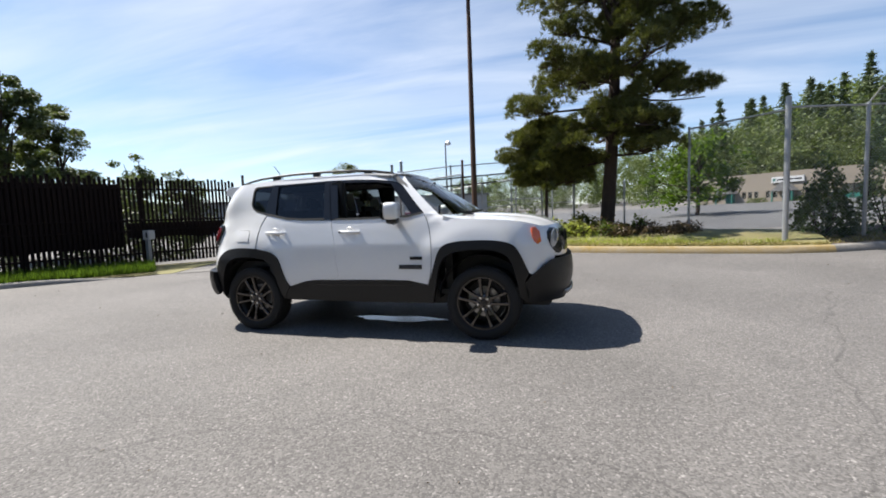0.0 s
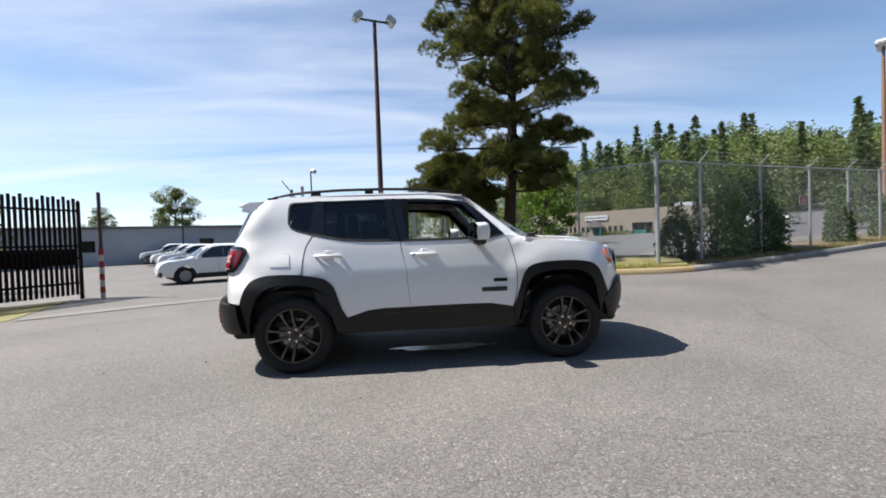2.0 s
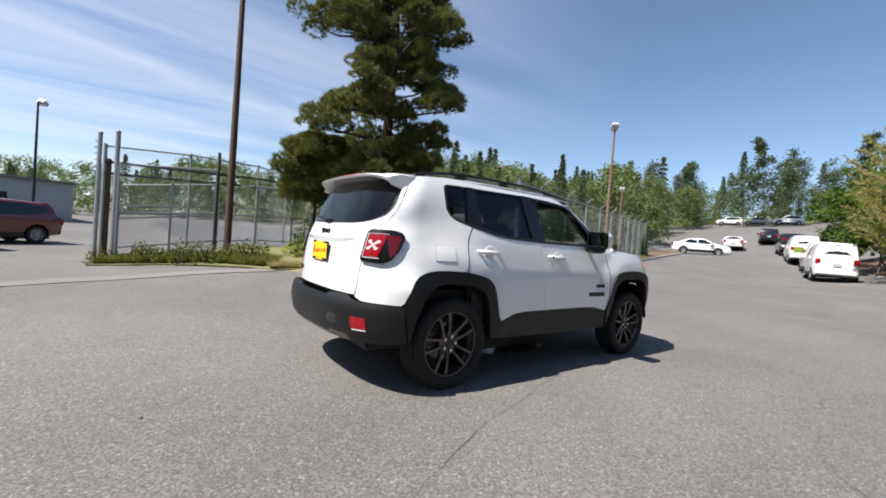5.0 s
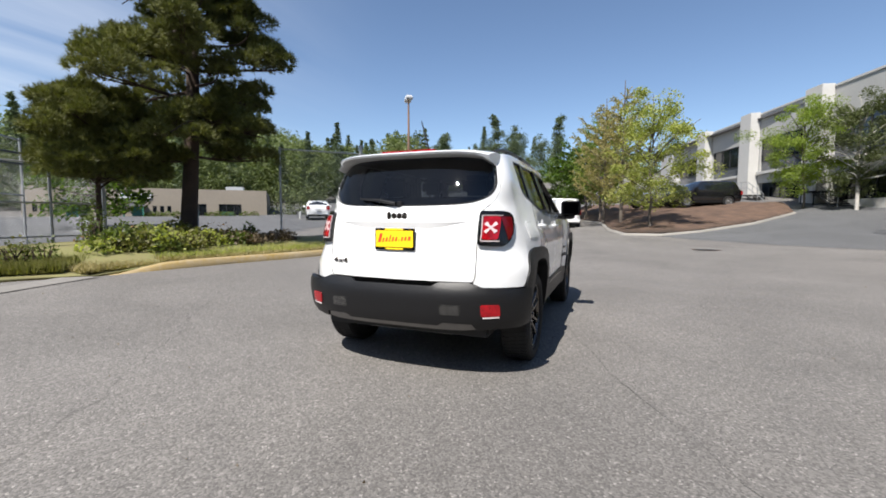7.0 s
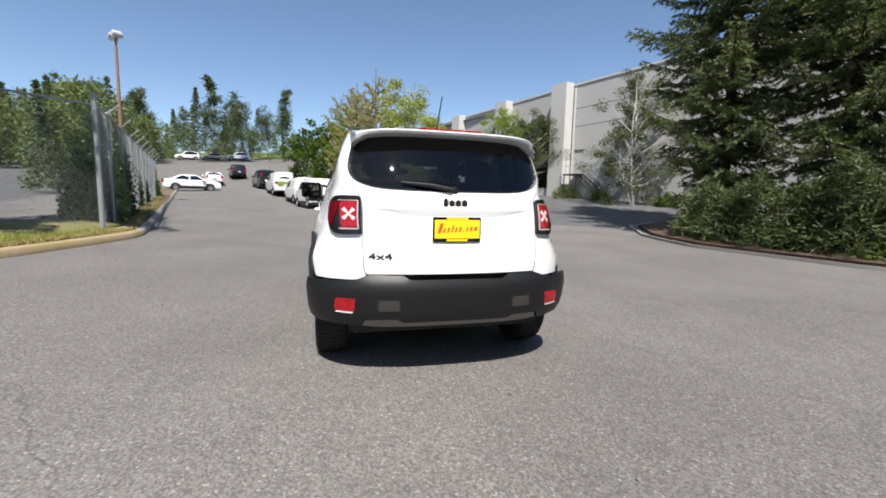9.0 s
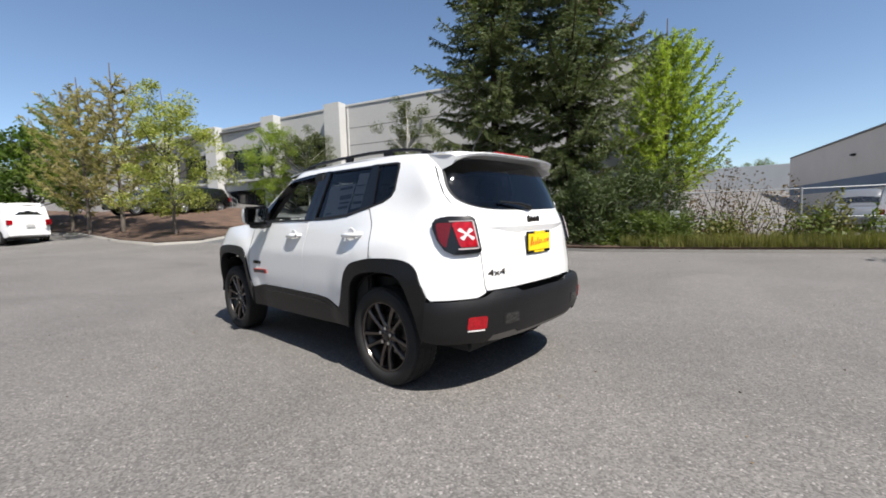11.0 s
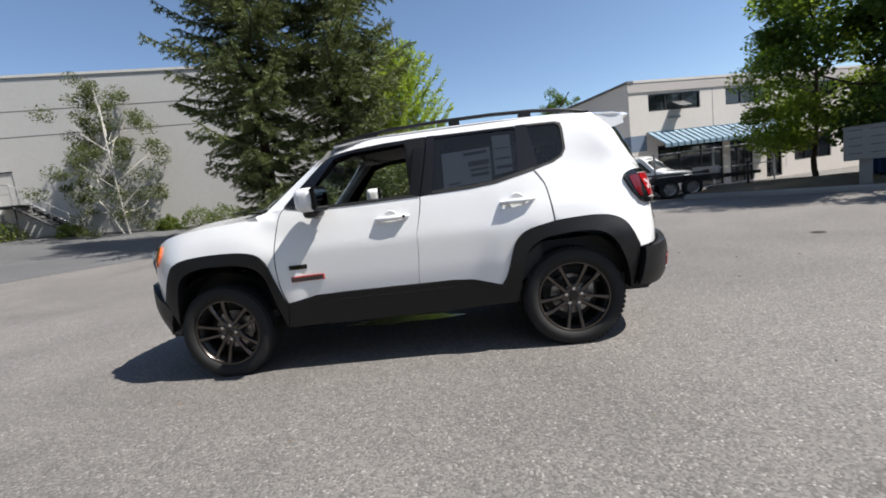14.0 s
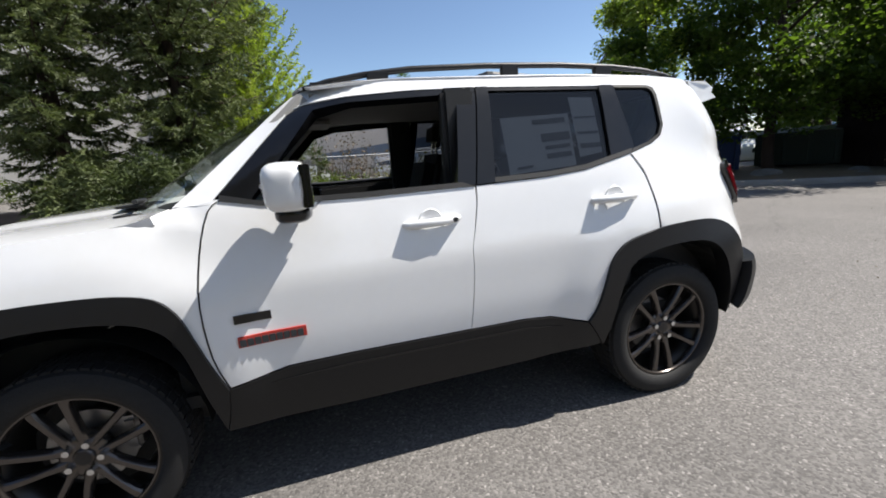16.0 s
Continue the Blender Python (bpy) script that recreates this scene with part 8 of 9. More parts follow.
def feather_tree(x, y, base, H, spread, label, mat, boughs=90, name="larch_tree", trunk_r=0.15):
    """Upright tree of long rising boughs, feathered with fine leaves to their tips."""
    bm = bmesh.new()
    tube([(0, 0, z) for z in np.linspace(-0.3, H * 0.93, 8)], [trunk_r * (1 - z / H) + 0.015 for z in np.linspace(0, H * 0.93, 8)], 8, bm)
    spots, ways = [], []
    for i in range(boughs):
        t0 = 0.1 + 0.82 * i / boughs
        a = i * 2.39996 + rng.uniform(-0.3, 0.3)
        d = Vector((math.cos(a), math.sin(a), 0))
        reach = spread * float(np.interp(t0, [0.1, 0.3, 0.6, 0.92], [0.8, 1.0, 0.8, 0.22])) * rng.uniform(0.7, 1.12)
        p0 = Vector((0, 0, H * t0 * 0.9))
        line = [p0 + d * reach * t + Vector((0, 0, reach * (0.25 * t + 0.45 * t * t))) for t in np.linspace(0, 1, 6)]
        tube(line, [0.022 * (1 - t) + 0.006 for t in np.linspace(0, 1, 6)], 5, bm, cap=False)
        for t in np.arange(0.15, 1.0, 0.11 / reach):
            f = t * 5
            j = min(int(f), 4)
            q = line[j].lerp(line[j + 1], f - j)
            for _ in range(2):
                w = d * 0.7 + Vector(rng.normal(size=3) * 0.6) + Vector((0, 0, 0.35))
                w.normalize()
                steps = np.arange(0.03, 0.42 * (1.15 - 0.7 * t), 0.08)
                spots.append(np.array(q)[None] + np.array(w)[None] * steps[:, None])
                ways.append(np.repeat(np.array(w)[None], len(steps), axis=0))
    crown = needle_tufts(np.concatenate(spots), np.concatenate(ways), 4, 0.13, 0.05, 0.55)
    return finish(name, label, "tree", (x, y, base), bm, PALE_BARK, crown, 3, mat)


def juniper_shrub(x, y, rx, ry, h, label, mat, n=2600):
    t = thing("juniper_shrub", label, "shrub", (x, y, gz(x, y) + 0.05), 0, "shrubs under the spruce")
    bm = bmesh.new()
    for k in range(9):
        a = k * 0.7
        limb(bm, (0, 0, 0), (rx * 0.7 * math.cos(a), ry * 0.7 * math.sin(a), h * 0.6), 0.03, 0.01)
    tagged(part("woody_base", bm, BARK, t), kind="stuff")
    p = rng.normal(size=(n, 3))
    p /= np.linalg.norm(p, axis=1)[:, None]
    rad = rng.uniform(0.72, 1.06, n)
    rad *= 1 + 0.16 * np.sin(p[:, 0] * 7 + p[:, 1] * 5) + 0.1 * np.sin(p[:, 2] * 11)
    p = p * rad[:, None] * np.array((rx, ry, h))
    p = p[p[:, 2] > -0.02]
    c = np.repeat(p, 5, axis=0) + rng.normal(size=(len(p) * 5, 3)) * 0.05
    tagged(fast_mesh("foliage", flat_tris(c, 0.2, 0.6, 0.2, 0.3), 3, mat, t), kind="stuff")
    return t


juniper_shrub(5.9, -10.9, 1.1, 1.0, 1.7, "dense blue-green juniper hanging over the kerb", SPRUCE, 3600)
juniper_shrub(4.4, -10.8, 1.6, 1.2, 1.9, "dense blue-green juniper hanging over the kerb", JUNIPER, 3600)
juniper_shrub(2.4, -11.0, 1.4, 1.1, 2.3, "upright juniper hanging over the kerb", JUNIPER, 3200)
juniper_shrub(0.7, -11.2, 1.4, 1.0, 1.0, "low yellow-green juniper at the kerb", BUSH, 2600)
juniper_shrub(1.3, -12.6, 1.6, 1.3, 2.7, "tall loose juniper behind the low ones", JUNIPER, 3200)


def broadleaf(x, y, base, H, crown_r, trunk_h, label, mat, bark, n_leaf, leaf, name="maple_tree", gaps=0.5, group="", trunk_r=0.13, stems=1, squash=1.0, seed=0, airy=1.0):
    bm = bmesh.new()
    centres = []
    for s in range(stems):
        a0 = s * 2.1 + seed
        foot = Vector((0.25 * math.cos(a0), 0.25 * math.sin(a0), 0)) if stems > 1 else Vector()
        head = foot * (3 if stems > 1 else 1) + Vector((0.1 * math.cos(a0), 0.1 * math.sin(a0), trunk_h))
        limb(bm, foot - Vector((0, 0, 0.3)), head, trunk_r, trunk_r * 0.75, 0.1, 6, 8)
        topv = head + Vector((0.15 * math.cos(a0), 0.15 * math.sin(a0), (H - trunk_h) * 0.8))
        limb(bm, head, topv, trunk_r * 0.75, 0.02, 0.2, 6, 6)
        n = 16 // stems + 6
        for i in range(n):
            a = i * 2.4 + a0
            t = (i + 0.5) / n
            z = trunk_h + (H - trunk_h) * t
            r = crown_r * math.sin(math.pi * (0.22 + 0.74 * t)) ** 0.8 * rng.uniform(0.72, 1.12) * squash
            p0 = head.lerp(topv, max(0.0, t - 0.18))
            p1 = Vector((foot.x + r * math.cos(a), foot.y + r * math.sin(a), z))
            limb(bm, p0, p1, 0.015 + trunk_r * 0.25, 0.012, 0.2, 5, 5)
            for k in range(4):
                q = p0.lerp(p1, rng.uniform(0.45, 1.0)) + Vector(rng.normal(size=3) * 0.3 * airy)
                centres.append((q, rng.uniform(0.35, 0.75) * crown_r / 2.6))
    per = max(8, n_leaf // len(centres))
    leaves = np.concatenate([in_ball(per, c, (r * 1.15, r * 1.15, r * 0.8)) for c, r in centres if rng.uniform() > gaps * 0.25])
    return finish(name, label, "tree", (x, y, base), bm, bark, leaf_quads(leaves, leaf), 4, mat, group)


def ground_tree(x, y, *a, lift=0.05, **k):
    return broadleaf(x, y, gz(x, y) + lift, *a, **k)


# island trees
ground_tree(18.6, -3.2, 6.5, 2.35, 1.0, "young yellow-green maple on the island", YELLOWGREEN, PALE_BARK, 21000, 0.1, lift=0.4, trunk_r=0.075, airy=1.0, gaps=0.9)
feather_tree(22.3, -1.9, gz(22.3, -1.9) + 0.4, 8.6, 2.7, "upright tree with fading tan leaves", TAN_LEAF, 40, "ash_tree", 0.09)
feather_tree(24.6, -0.9, gz(24.6, -0.9) + 0.4, 8.2, 2.5, "upright tree with yellow and tan leaves", TAN_LEAF, 36, "ash_tree", 0.08)
feather_tree(28.0, -0.6, gz(28.0, -0.6) + 0.4, 8.0, 2.6, "upright yellow-green tree on the island", LIME, 50, "ash_tree", 0.09)
ground_tree(32.0, 0.6, 6.2, 2.4, 1.2, "green tree farther along the island", MAPLE, PALE_BARK, 5000, 0.25, lift=0.3)
ground_tree(38.0, 3.0, 6.0, 2.6, 1.2, "green tree at the island's end", MAPLE, PALE_BARK, 4000, 0.28, lift=0.2)
# before the warehouse
ground_tree(27.2, -12.1, 6.3, 2.3, 1.5, "bright green young tree before the warehouse", LIME, PALE_BARK, 24000, 0.095, trunk_r=0.07, airy=1.3)
ground_tree(24.9, -13.7, 6.4, 2.1, 1.6, "white-barked birch with sparse drooping foliage", GREYGREEN, BIRCH_BARK, 26000, 0.09, name="birch_tree", trunk_r=0.1, gaps=1.5, airy=1.9, group="birches")
ground_tree(16.7, -16.6, 7.4, 2.1, 1.0, "half-bare white-barked birch by the wall", GREYGREEN, BIRCH_BARK, 30000, 0.085, name="birch_tree", stems=2, trunk_r=0.058, gaps=1.2, airy=1.9, group="birches")
# behind the spruce and across the south
feather_tree(2.6, -20.5, gz(2.6, -20.5) + 0.05, 10.6, 3.0, "bright lime-green larch behind the spruce", LARCH, 150)
ground_tree(-14.5, -60.0, 12.0, 4.0, 3.0, "distant round green tree over the roof", MAPLE, BARK, 9000, 0.26, lift=2.0)
# maples in the south-west
ground_tree(-13.1, -12.3, 8.3, 2.6, 1.3, "light green maple behind the mailboxes", LIME, BARK, 36000, 0.12, trunk_r=0.1, airy=1.0, gaps=0.1)
ground_tree(-14.0, -7.8, 9.6, 4.0, 1.9, "large dark green maple with low branches", MAPLE, BARK, 62000, 0.14, trunk_r=0.19, gaps=0.1, airy=1.3)
ground_tree(-19.5, -6.0, 9.0, 4.2, 2.0, "large maple beyond the dumpster", MAPLE, BARK, 40000, 0.17, trunk_r=0.18)
ground_tree(-25.0, -13.0, 9.0, 3.8, 2.0, "maple at the back of the yard", MAPLE, BARK, 8000, 0.26, trunk_r=0.18)
ground_tree(-31.0, -3.0, 10.0, 4.2, 2.2, "maple at the back of the yard", MAPLE, BARK, 7000, 0.3, trunk_r=0.2)
ground_tree(-36.0, -20.0, 11.0, 4.6, 2.2, "maple at the back of the yard", MAPLE, BARK, 6000, 0.35, trunk_r=0.2)
# behind the dark fence and the shed
ground_tree(-18.2, 6.0, 7.2, 1.7, 1.0, "dense dark tree behind the dark fence", SPRUCE, BARK, 34000, 0.12)
ground_tree(-19.0, 8.2, 6.5, 1.5, 1.0, "green poplar behind the dark fence", GREYGREEN, BARK, 30000, 0.1)
ground_tree(-21.0, 2.0, 7.4, 2.8, 1.5, "dense green tree behind the dark fence", MAPLE, BARK, 20000, 0.16)
ground_tree(-34.5, 62.3, 9.8, 3.4, 3.0, "round tree behind the long shed", GREYGREEN, BARK, 14000, 0.23)
ground_tree(-37.2, 50.4, 5.6, 2.1, 1.2, "bushy green tree in the lot before the shed", GREYGREEN, BARK, 9000, 0.16, trunk_r=0.09)
ground_tree(-18.6, 11.4, 4.7, 1.5, 0.8, "dark tree behind the dark fence", SPRUCE, BARK, 7000, 0.15)
ground_tree(-17.0, 12.6, 4.0, 1.3, 0.7, "dark tree behind the dark fence", SPRUCE, BARK, 6000, 0.14)
# saplings and a leafy tree in the lot behind the pine
ground_tree(9.5, 24.0, 4.6, 2.6, 0.8, "leafy green tree in the lot", MAPLE, BARK, 5000, 0.22)


def bush(x, y, r, h, label, mat, n=1200, leaf=0.1, name="bush", lift=0.0, group=""):
    t = thing(name, label, "bush", (x, y, gz(x, y) + lift), 0, group)
    p = rng.normal(size=(n, 3))
    p /= np.linalg.norm(p, axis=1)[:, None]
    p *= (rng.uniform(0.75, 1.04, n) * (1 + 0.12 * np.sin(p[:, 0] * 6 + x) + 0.1 * np.sin(p[:, 1] * 9 + y)))[:, None] * np.array((r, r, h))
    p = p[p[:, 2] > -0.05 * h]
    tagged(fast_mesh("leaves", leaf_quads(p, leaf, 0.2), 4, mat, t), kind="stuff")
    bm = bmesh.new()
    for k in range(6):
        limb(bm, (0, 0, -0.1), (r * 0.6 * math.cos(k), r * 0.6 * math.sin(k), h * 0.7), 0.02, 0.008, 0.2, 3, 4)
    tagged(part("woody_base", bm, BARK, t), kind="stuff")
    return t


for x, y, r in ((22.6, -17.6, 0.75), (21.2, -18.2, 1.0), (19.6, -18.6, 0.8), (26.2, -15.6, 0.7), (18.2, -19.0, 0.7), (24.7, -16.4, 0.5), (15.37, -17.5, 0.6)):
    bush(x, y, r, 0.85 * r + 0.2, "clipped round bush at the warehouse wall", BUSH, 1100, 0.12, group="warehouse bushes")
for u, r, h in ((-10.3, 1.0, 1.0), (-11.6, 1.0, 1.05), (-8.8, 0.5, 0.6), (-4.4, 0.65, 0.6), (-1.5, 0.95, 0.85)):
    x, y = 24.0 + 0.954 * u - 0.33, -15.85 + 0.299 * u + 1.05
    bush(x, y, r, h, "broad clipped bush at the warehouse wall", BUSH, 2600, 0.09, lift=0.05, group="warehouse bushes")
for k in range(16):
    t = k / 15
    bush(-3.5 + 3.0 * t + rng.uniform(-0.2, 0.2), 8.9 - 1.6 * t + rng.uniform(-0.3, 0.5), rng.uniform(0.25, 0.45), rng.uniform(0.25, 0.55), "leafy weed at the foot of the gate", BUSH if k % 2 else BRAMBLE, 500, 0.05, "weed", 0.03, "gate weeds")
# ivy and shrubs in the east fence
for x, y, r, h, m, tone in ((7.45, 6.5, 0.5, 1.6, IVY, "dark"), (8.75, 6.75, 0.62, 2.85, PALE_IVY, "pale"), (9.35, 6.85, 0.5, 2.5, PALE_IVY, "pale"), (10.55, 7.35, 0.72, 2.45, IVY, "dark"), (11.2, 7.5, 0.5, 1.7, IVY, "dark"), (14.75, 8.45, 0.45, 1.6, IVY, "dark"), (17.6, 9.3, 0.42, 1.6, IVY, "dark"), (24.3, 11.3, 0.6, 2.0, IVY, "dark"), (25.2, 11.6, 0.6, 2.1, IVY, "dark")):
    bush(x, y, r, h, tone + " dense shrub growing through the fence", m, 6500, 0.085, lift=0.05, group="fence shrubs")
# low hedges and dark shrubs at the beige building
for u in (5.6, 6.2, 8.9, 9.6, 10.3, 11.0, 13.6, 14.4, 15.2, 16.4, 17.2):
    p = NM @ Vector((u, -0.7, 0))
    bush(p.x, p.y, 0.5, 0.42, "low clipped hedge at the beige wall", BUSH, 500, 0.1, "hedge_bush", 0.0, "hedges at the beige building")
for u, d, h in ((19.6, 1.0, 3.0), (21.0, 0.2, 2.6), (22.4, 1.4, 3.3)):
    p = NM @ Vector((u, d, 0))
    bush(p.x, p.y, 1.2, h, "dark dense shrub at the end of the beige building", SPRUCE, 1800, 0.16, "bush", 0.0, "dark shrubs by the beige building")
# dark shrubs crowding the slatted fence from behind
for x, y, r, h in ((-13.9, 4.6, 1.0, 2.7), (-13.2, 5.7, 0.95, 2.75), (-12.6, 6.5, 0.9, 2.6), (-12.0, 7.3, 0.85, 2.2), (-14.6, 3.2, 1.0, 2.6)):
    bush(x, y, r, h, "dark dense shrub crowding the slatted fence", SPRUCE, 2000, 0.13, group="shrubs behind the slatted fence")
# brambles and weeds
for k in range(30):
    x = rng.uniform(0.25, 3.5)
    y = rng.uniform(7.0, 8.6)
    m = (BRAMBLE, BUSH, BRAMBLE, YELLOWGREEN, RED_LEAF)[k % 5]
    bush(x, y, rng.uniform(0.35, 0.6), rng.uniform(0.2, 0.55), "low bramble with reddening leaves" if m is RED_LEAF else "low bramble with yellow-green leaves", m, 160 if m is RED_LEAF else 620, 0.06 if m is RED_LEAF else 0.085, "bramble", 0.24, "brambles")
for k in range(16):
    bush(rng.uniform(3.0, 5.1), rng.uniform(7.0, 8.2), rng.uniform(0.3, 0.5), rng.uniform(0.12, 0.34), "low bramble with dry brown leaves", DRY_LEAF, 600, 0.06, "bramble", 0.24, "brambles")
for x, y, h in ((1.0, 8.9, 0.95), (0.6, 8.4, 0.7), (3.9, 7.6, 0.5)):
    bush(x, y, 0.22, h, "upright leafy weed among the brambles", BUSH, 500, 0.07, "weed", 0.24, "bank weeds")
for k in range(14):
    x = rng.uniform(-4.4, -0.8)
    y = -12.2 + 0.35 * (x + 4) + rng.uniform(-1.4, 0.2)
    bush(x, y, rng.uniform(0.4, 0.7), rng.uniform(0.5, 1.5), "dry yellow-green brush at the kerb", BRAMBLE if k % 3 else BUSH, 700, 0.09, "brush_bush", 0.05, "roadside brush")
for x, y, r, h in ((0.3, -13.6, 0.7, 2.3), (-0.6, -13.9, 0.8, 2.7), (-1.5, -14.1, 0.8, 2.4), (-2.4, -14.0, 0.7, 1.9), (-0.2, -12.9, 0.6, 1.5), (-1.2, -13.1, 0.6, 1.7)):
    bush(x, y, r, h, "tall half-dead brown brush by the fence", DRY_LEAF, 900, 0.08, "brush_bush", 0.05, "dead brush")


def grass(name, pts, h, mat, label):
    p = np.array(pts)
    n = len(p)
    a = rng.uniform(0, 2 * math.pi, n)
    w = np.stack([np.cos(a), np.sin(a), np.zeros(n)], 1) * 0.011
    tip = np.stack([rng.normal(size=n) * 0.05, rng.normal(size=n) * 0.05, h * rng.uniform(0.4, 1.2, n)], 1)
    return tagged(fast_mesh(name, np.stack([p - w, p + w, p + tip], 1), 3, mat), label, "grass", kind="stuff")


def scatter(line, width, n, lift):
    pts = []
    ln = along([(*q, 0) for q in line], 0.2)
    for _ in range(n):
        i = int(rng.integers(0, len(ln) - 1))
        d = (ln[i + 1] - ln[i]).normalized()
        o = Vector((-d.y, d.x, 0))
        p = ln[i] + d * rng.uniform(0, 0.2) + o * (rng.uniform(0, 1) ** 1.5) * width
        pts.append((p.x, p.y, gz(p.x, p.y) + lift))
    return pts


grass("bank_straw", scatter([(0.5, 6.05), (3.2, 5.55), (7.0, 5.3)], 2.4, 26000, 0.12), 0.07, STRAW, "short dry straw on the bank")
grass("bank_grass", scatter([(0.6, 6.2), (3.2, 5.75), (6.4, 5.5)], 2.6, 7000, 0.14), 0.11, YELLOWGREEN, "yellow-green grass tufts on the bank")
grass("bank_end_grass", scatter([(-0.7, 6.25), (0.7, 6.05)], 2.4, 9000, 0.05), 0.09, STRAW, "short dry grass where the bank runs out")
grass("gate_grass", scatter([(-3.8, 8.7), (-2.0, 7.9), (-0.8, 6.6)], 1.5, 22000, 0.06), 0.17, BLADE, "weeds below the gate")
grass("west_grass", scatter([(-11.3, -1.0), (-9.6, 1.0), (-8.1, 2.7), (-7.7, 3.2)], 2.2, 13000, 0.07), 0.22, MAPLE, "fresh green grass under the dark fence")
grass("verge_grass", scatter([(7.0, 5.4), (15.0, 7.6), (24.0, 10.2)], 1.0, 8000, 0.12), 0.1, STRAW, "dry grass along the fence")
grass("brush_grass", scatter([(-4.8, -11.8), (-1.0, -10.4), (1.0, -9.9)][::-1], 1.2, 6000, 0.1), 0.4, BLADE, "tall dry grass by the yard fence")

# grass bank at the end of the road
gb = along([(88, -8, 0), (97, 14, 0), (100, 34, 0), (92, 64, 0)], 3.0)
gbv, gbf = strip([(p.x, p.y, gz(p.x, p.y) + 0.02) for p in gb], [(p.x + 14, p.y + 2, gz(p.x, p.y) + 2.6) for p in gb], 6)
tagged(link_mesh("ground_far_bank", gbv, gbf, FAR_GRASS, smoothed=True), "mown green bank at the road's end", "bank", kind="structure")


# woods round the place, each tree a ragged spire or dome of foliage
def woods(name, spots, label, mat):
    out = []
    for x, y, z, h, r, kind in spots:
        n = 2300 if kind else 1600
        if kind == 2:
            # open crown of a few clumps up a bare stem
            m = 22
            ct = np.sort(rng.uniform(0.28, 1, m))
            ca = rng.uniform(0, 6.28, m)
            cr = r * (1.12 - 0.85 * ct) * rng.uniform(0.15, 1.15, m)
            k = rng.integers(0, m, n)
            p = rng.normal(size=(n, 3)) * (0.22 * r * (1.35 - 0.7 * ct[k]))[:, None]
            c = np.stack([x + cr[k] * np.cos(ca[k]), y + cr[k] * np.sin(ca[k]), z + h * ct[k]], 1) + p
            out.append(flat_tris(c, h * 0.032, 0.5, 0.5, 0.0))
            stem = np.stack([np.full(40, x), np.full(40, y), z + h * np.linspace(0, 0.9, 40)], 1)
            out.append(flat_tris(stem, h * 0.035, 3.0, 0.3, 2.0))
        elif kind:
            # whorls of drooping sprays round a stem
            levels = int(rng.integers(13, 19))
            lv = rng.integers(0, levels, n)
            per = rng.integers(5, 9, levels)
            spin = rng.uniform(0, 6.28, levels)
            size = rng.uniform(0.55, 1.2, (levels, 9))
            br = rng.integers(0, 9, n) % per[lv]
            a = spin[lv] + 6.283 * br / per[lv] + rng.normal(size=n) * 0.16
            u = rng.uniform(0.05, 1, n) ** 0.7
            t = (lv + 0.5) / levels
            rad = r * 1.2 * np.clip(1.02 - t, 0, 1) ** 0.95 * u * size[lv, br]
            t = 0.1 + 0.9 * t - 0.045 * u + rng.normal(size=n) * 0.006
            c = np.stack([x + rad * np.cos(a), y + rad * np.sin(a), z + h * t], 1)
            out.append(flat_tris(c, h * 0.034, 0.5, 0.36, -0.15))
        else:
            # clumps on an uneven dome
            m = 34
            ct = rng.uniform(0.08, 1, m) ** 0.8
            ca = rng.uniform(0, 6.28, m)
            cr = r * np.sin(math.pi * (0.16 + 0.78 * ct)) ** 0.7 * rng.uniform(0.35, 1.05, m)
            k = rng.integers(0, m, n)
            p = rng.normal(size=(n, 3))
            p /= np.linalg.norm(p, axis=1)[:, None]
            p *= (rng.uniform(0.3, 1, n) * 0.3 * r)[:, None]
            c = np.stack([x + cr[k] * np.cos(ca[k]), y + cr[k] * np.sin(ca[k]), z + h * 0.95 * ct[k]], 1) + p
            out.append(flat_tris(c, h * 0.036, 0.6, 0.6, 0.05))
    return tagged(fast_mesh(name, np.concatenate(out), 3, mat), label, "woods", kind="stuff")


spots = []
for k in range(350):
    # ring of woods from the north over the east to the south-east
    a = radians(rng.uniform(-14, 74) if k < 300 else rng.uniform(36, 68))
    d = rng.uniform(70, 135)
    x, y = d * math.cos(a), d * math.sin(a)
    if abs(a - radians(14)) < radians(6) and d < 95:
        continue
    crest = float(np.interp(math.degrees(a), [-14, 25, 38, 45, 57, 64, 74], [9.4, 9.8, 11.6, 13.4, 14.6, 12.8, 9.6]))
    h = (d * math.tan(radians(crest * rng.uniform(0.66, 1.0))) + 1.5 - gz(x, y)) * 0.95
    con = rng.uniform() < (0.4 if a < radians(30) else 0.25)
    spots.append((x, y, gz(x, y) - 0.5, h * (1.12 if con else 0.9), (0.2 if con else 0.34) * h, con))
for k in range(70):
    # nearer trees north-east behind the low building
    x, y = rng.uniform(20, 62), 0
    y = 46 - 0.55 * (x - 14) + rng.uniform(2, 16) + 8
    h = rng.uniform(7, 12)
    con = rng.uniform() < 0.15
    spots.append((x, y, gz(x, y) - 0.3, h * (1.2 if con else 0.85), (0.17 if con else 0.32) * h, con))
for k in range(26):
    # along the fence in the east
    x = 26 + k * 1.6 + rng.uniform(-0.6, 0.6)
    y = 14.2 + 0.34 * (x - 26) + rng.uniform(0.5, 5)
    h = rng.uniform(5, 9)
    con = rng.uniform() < 0.3
    spots.append((x, y, gz(x, y) - 0.2, h, (0.2 if con else 0.32) * h, con))
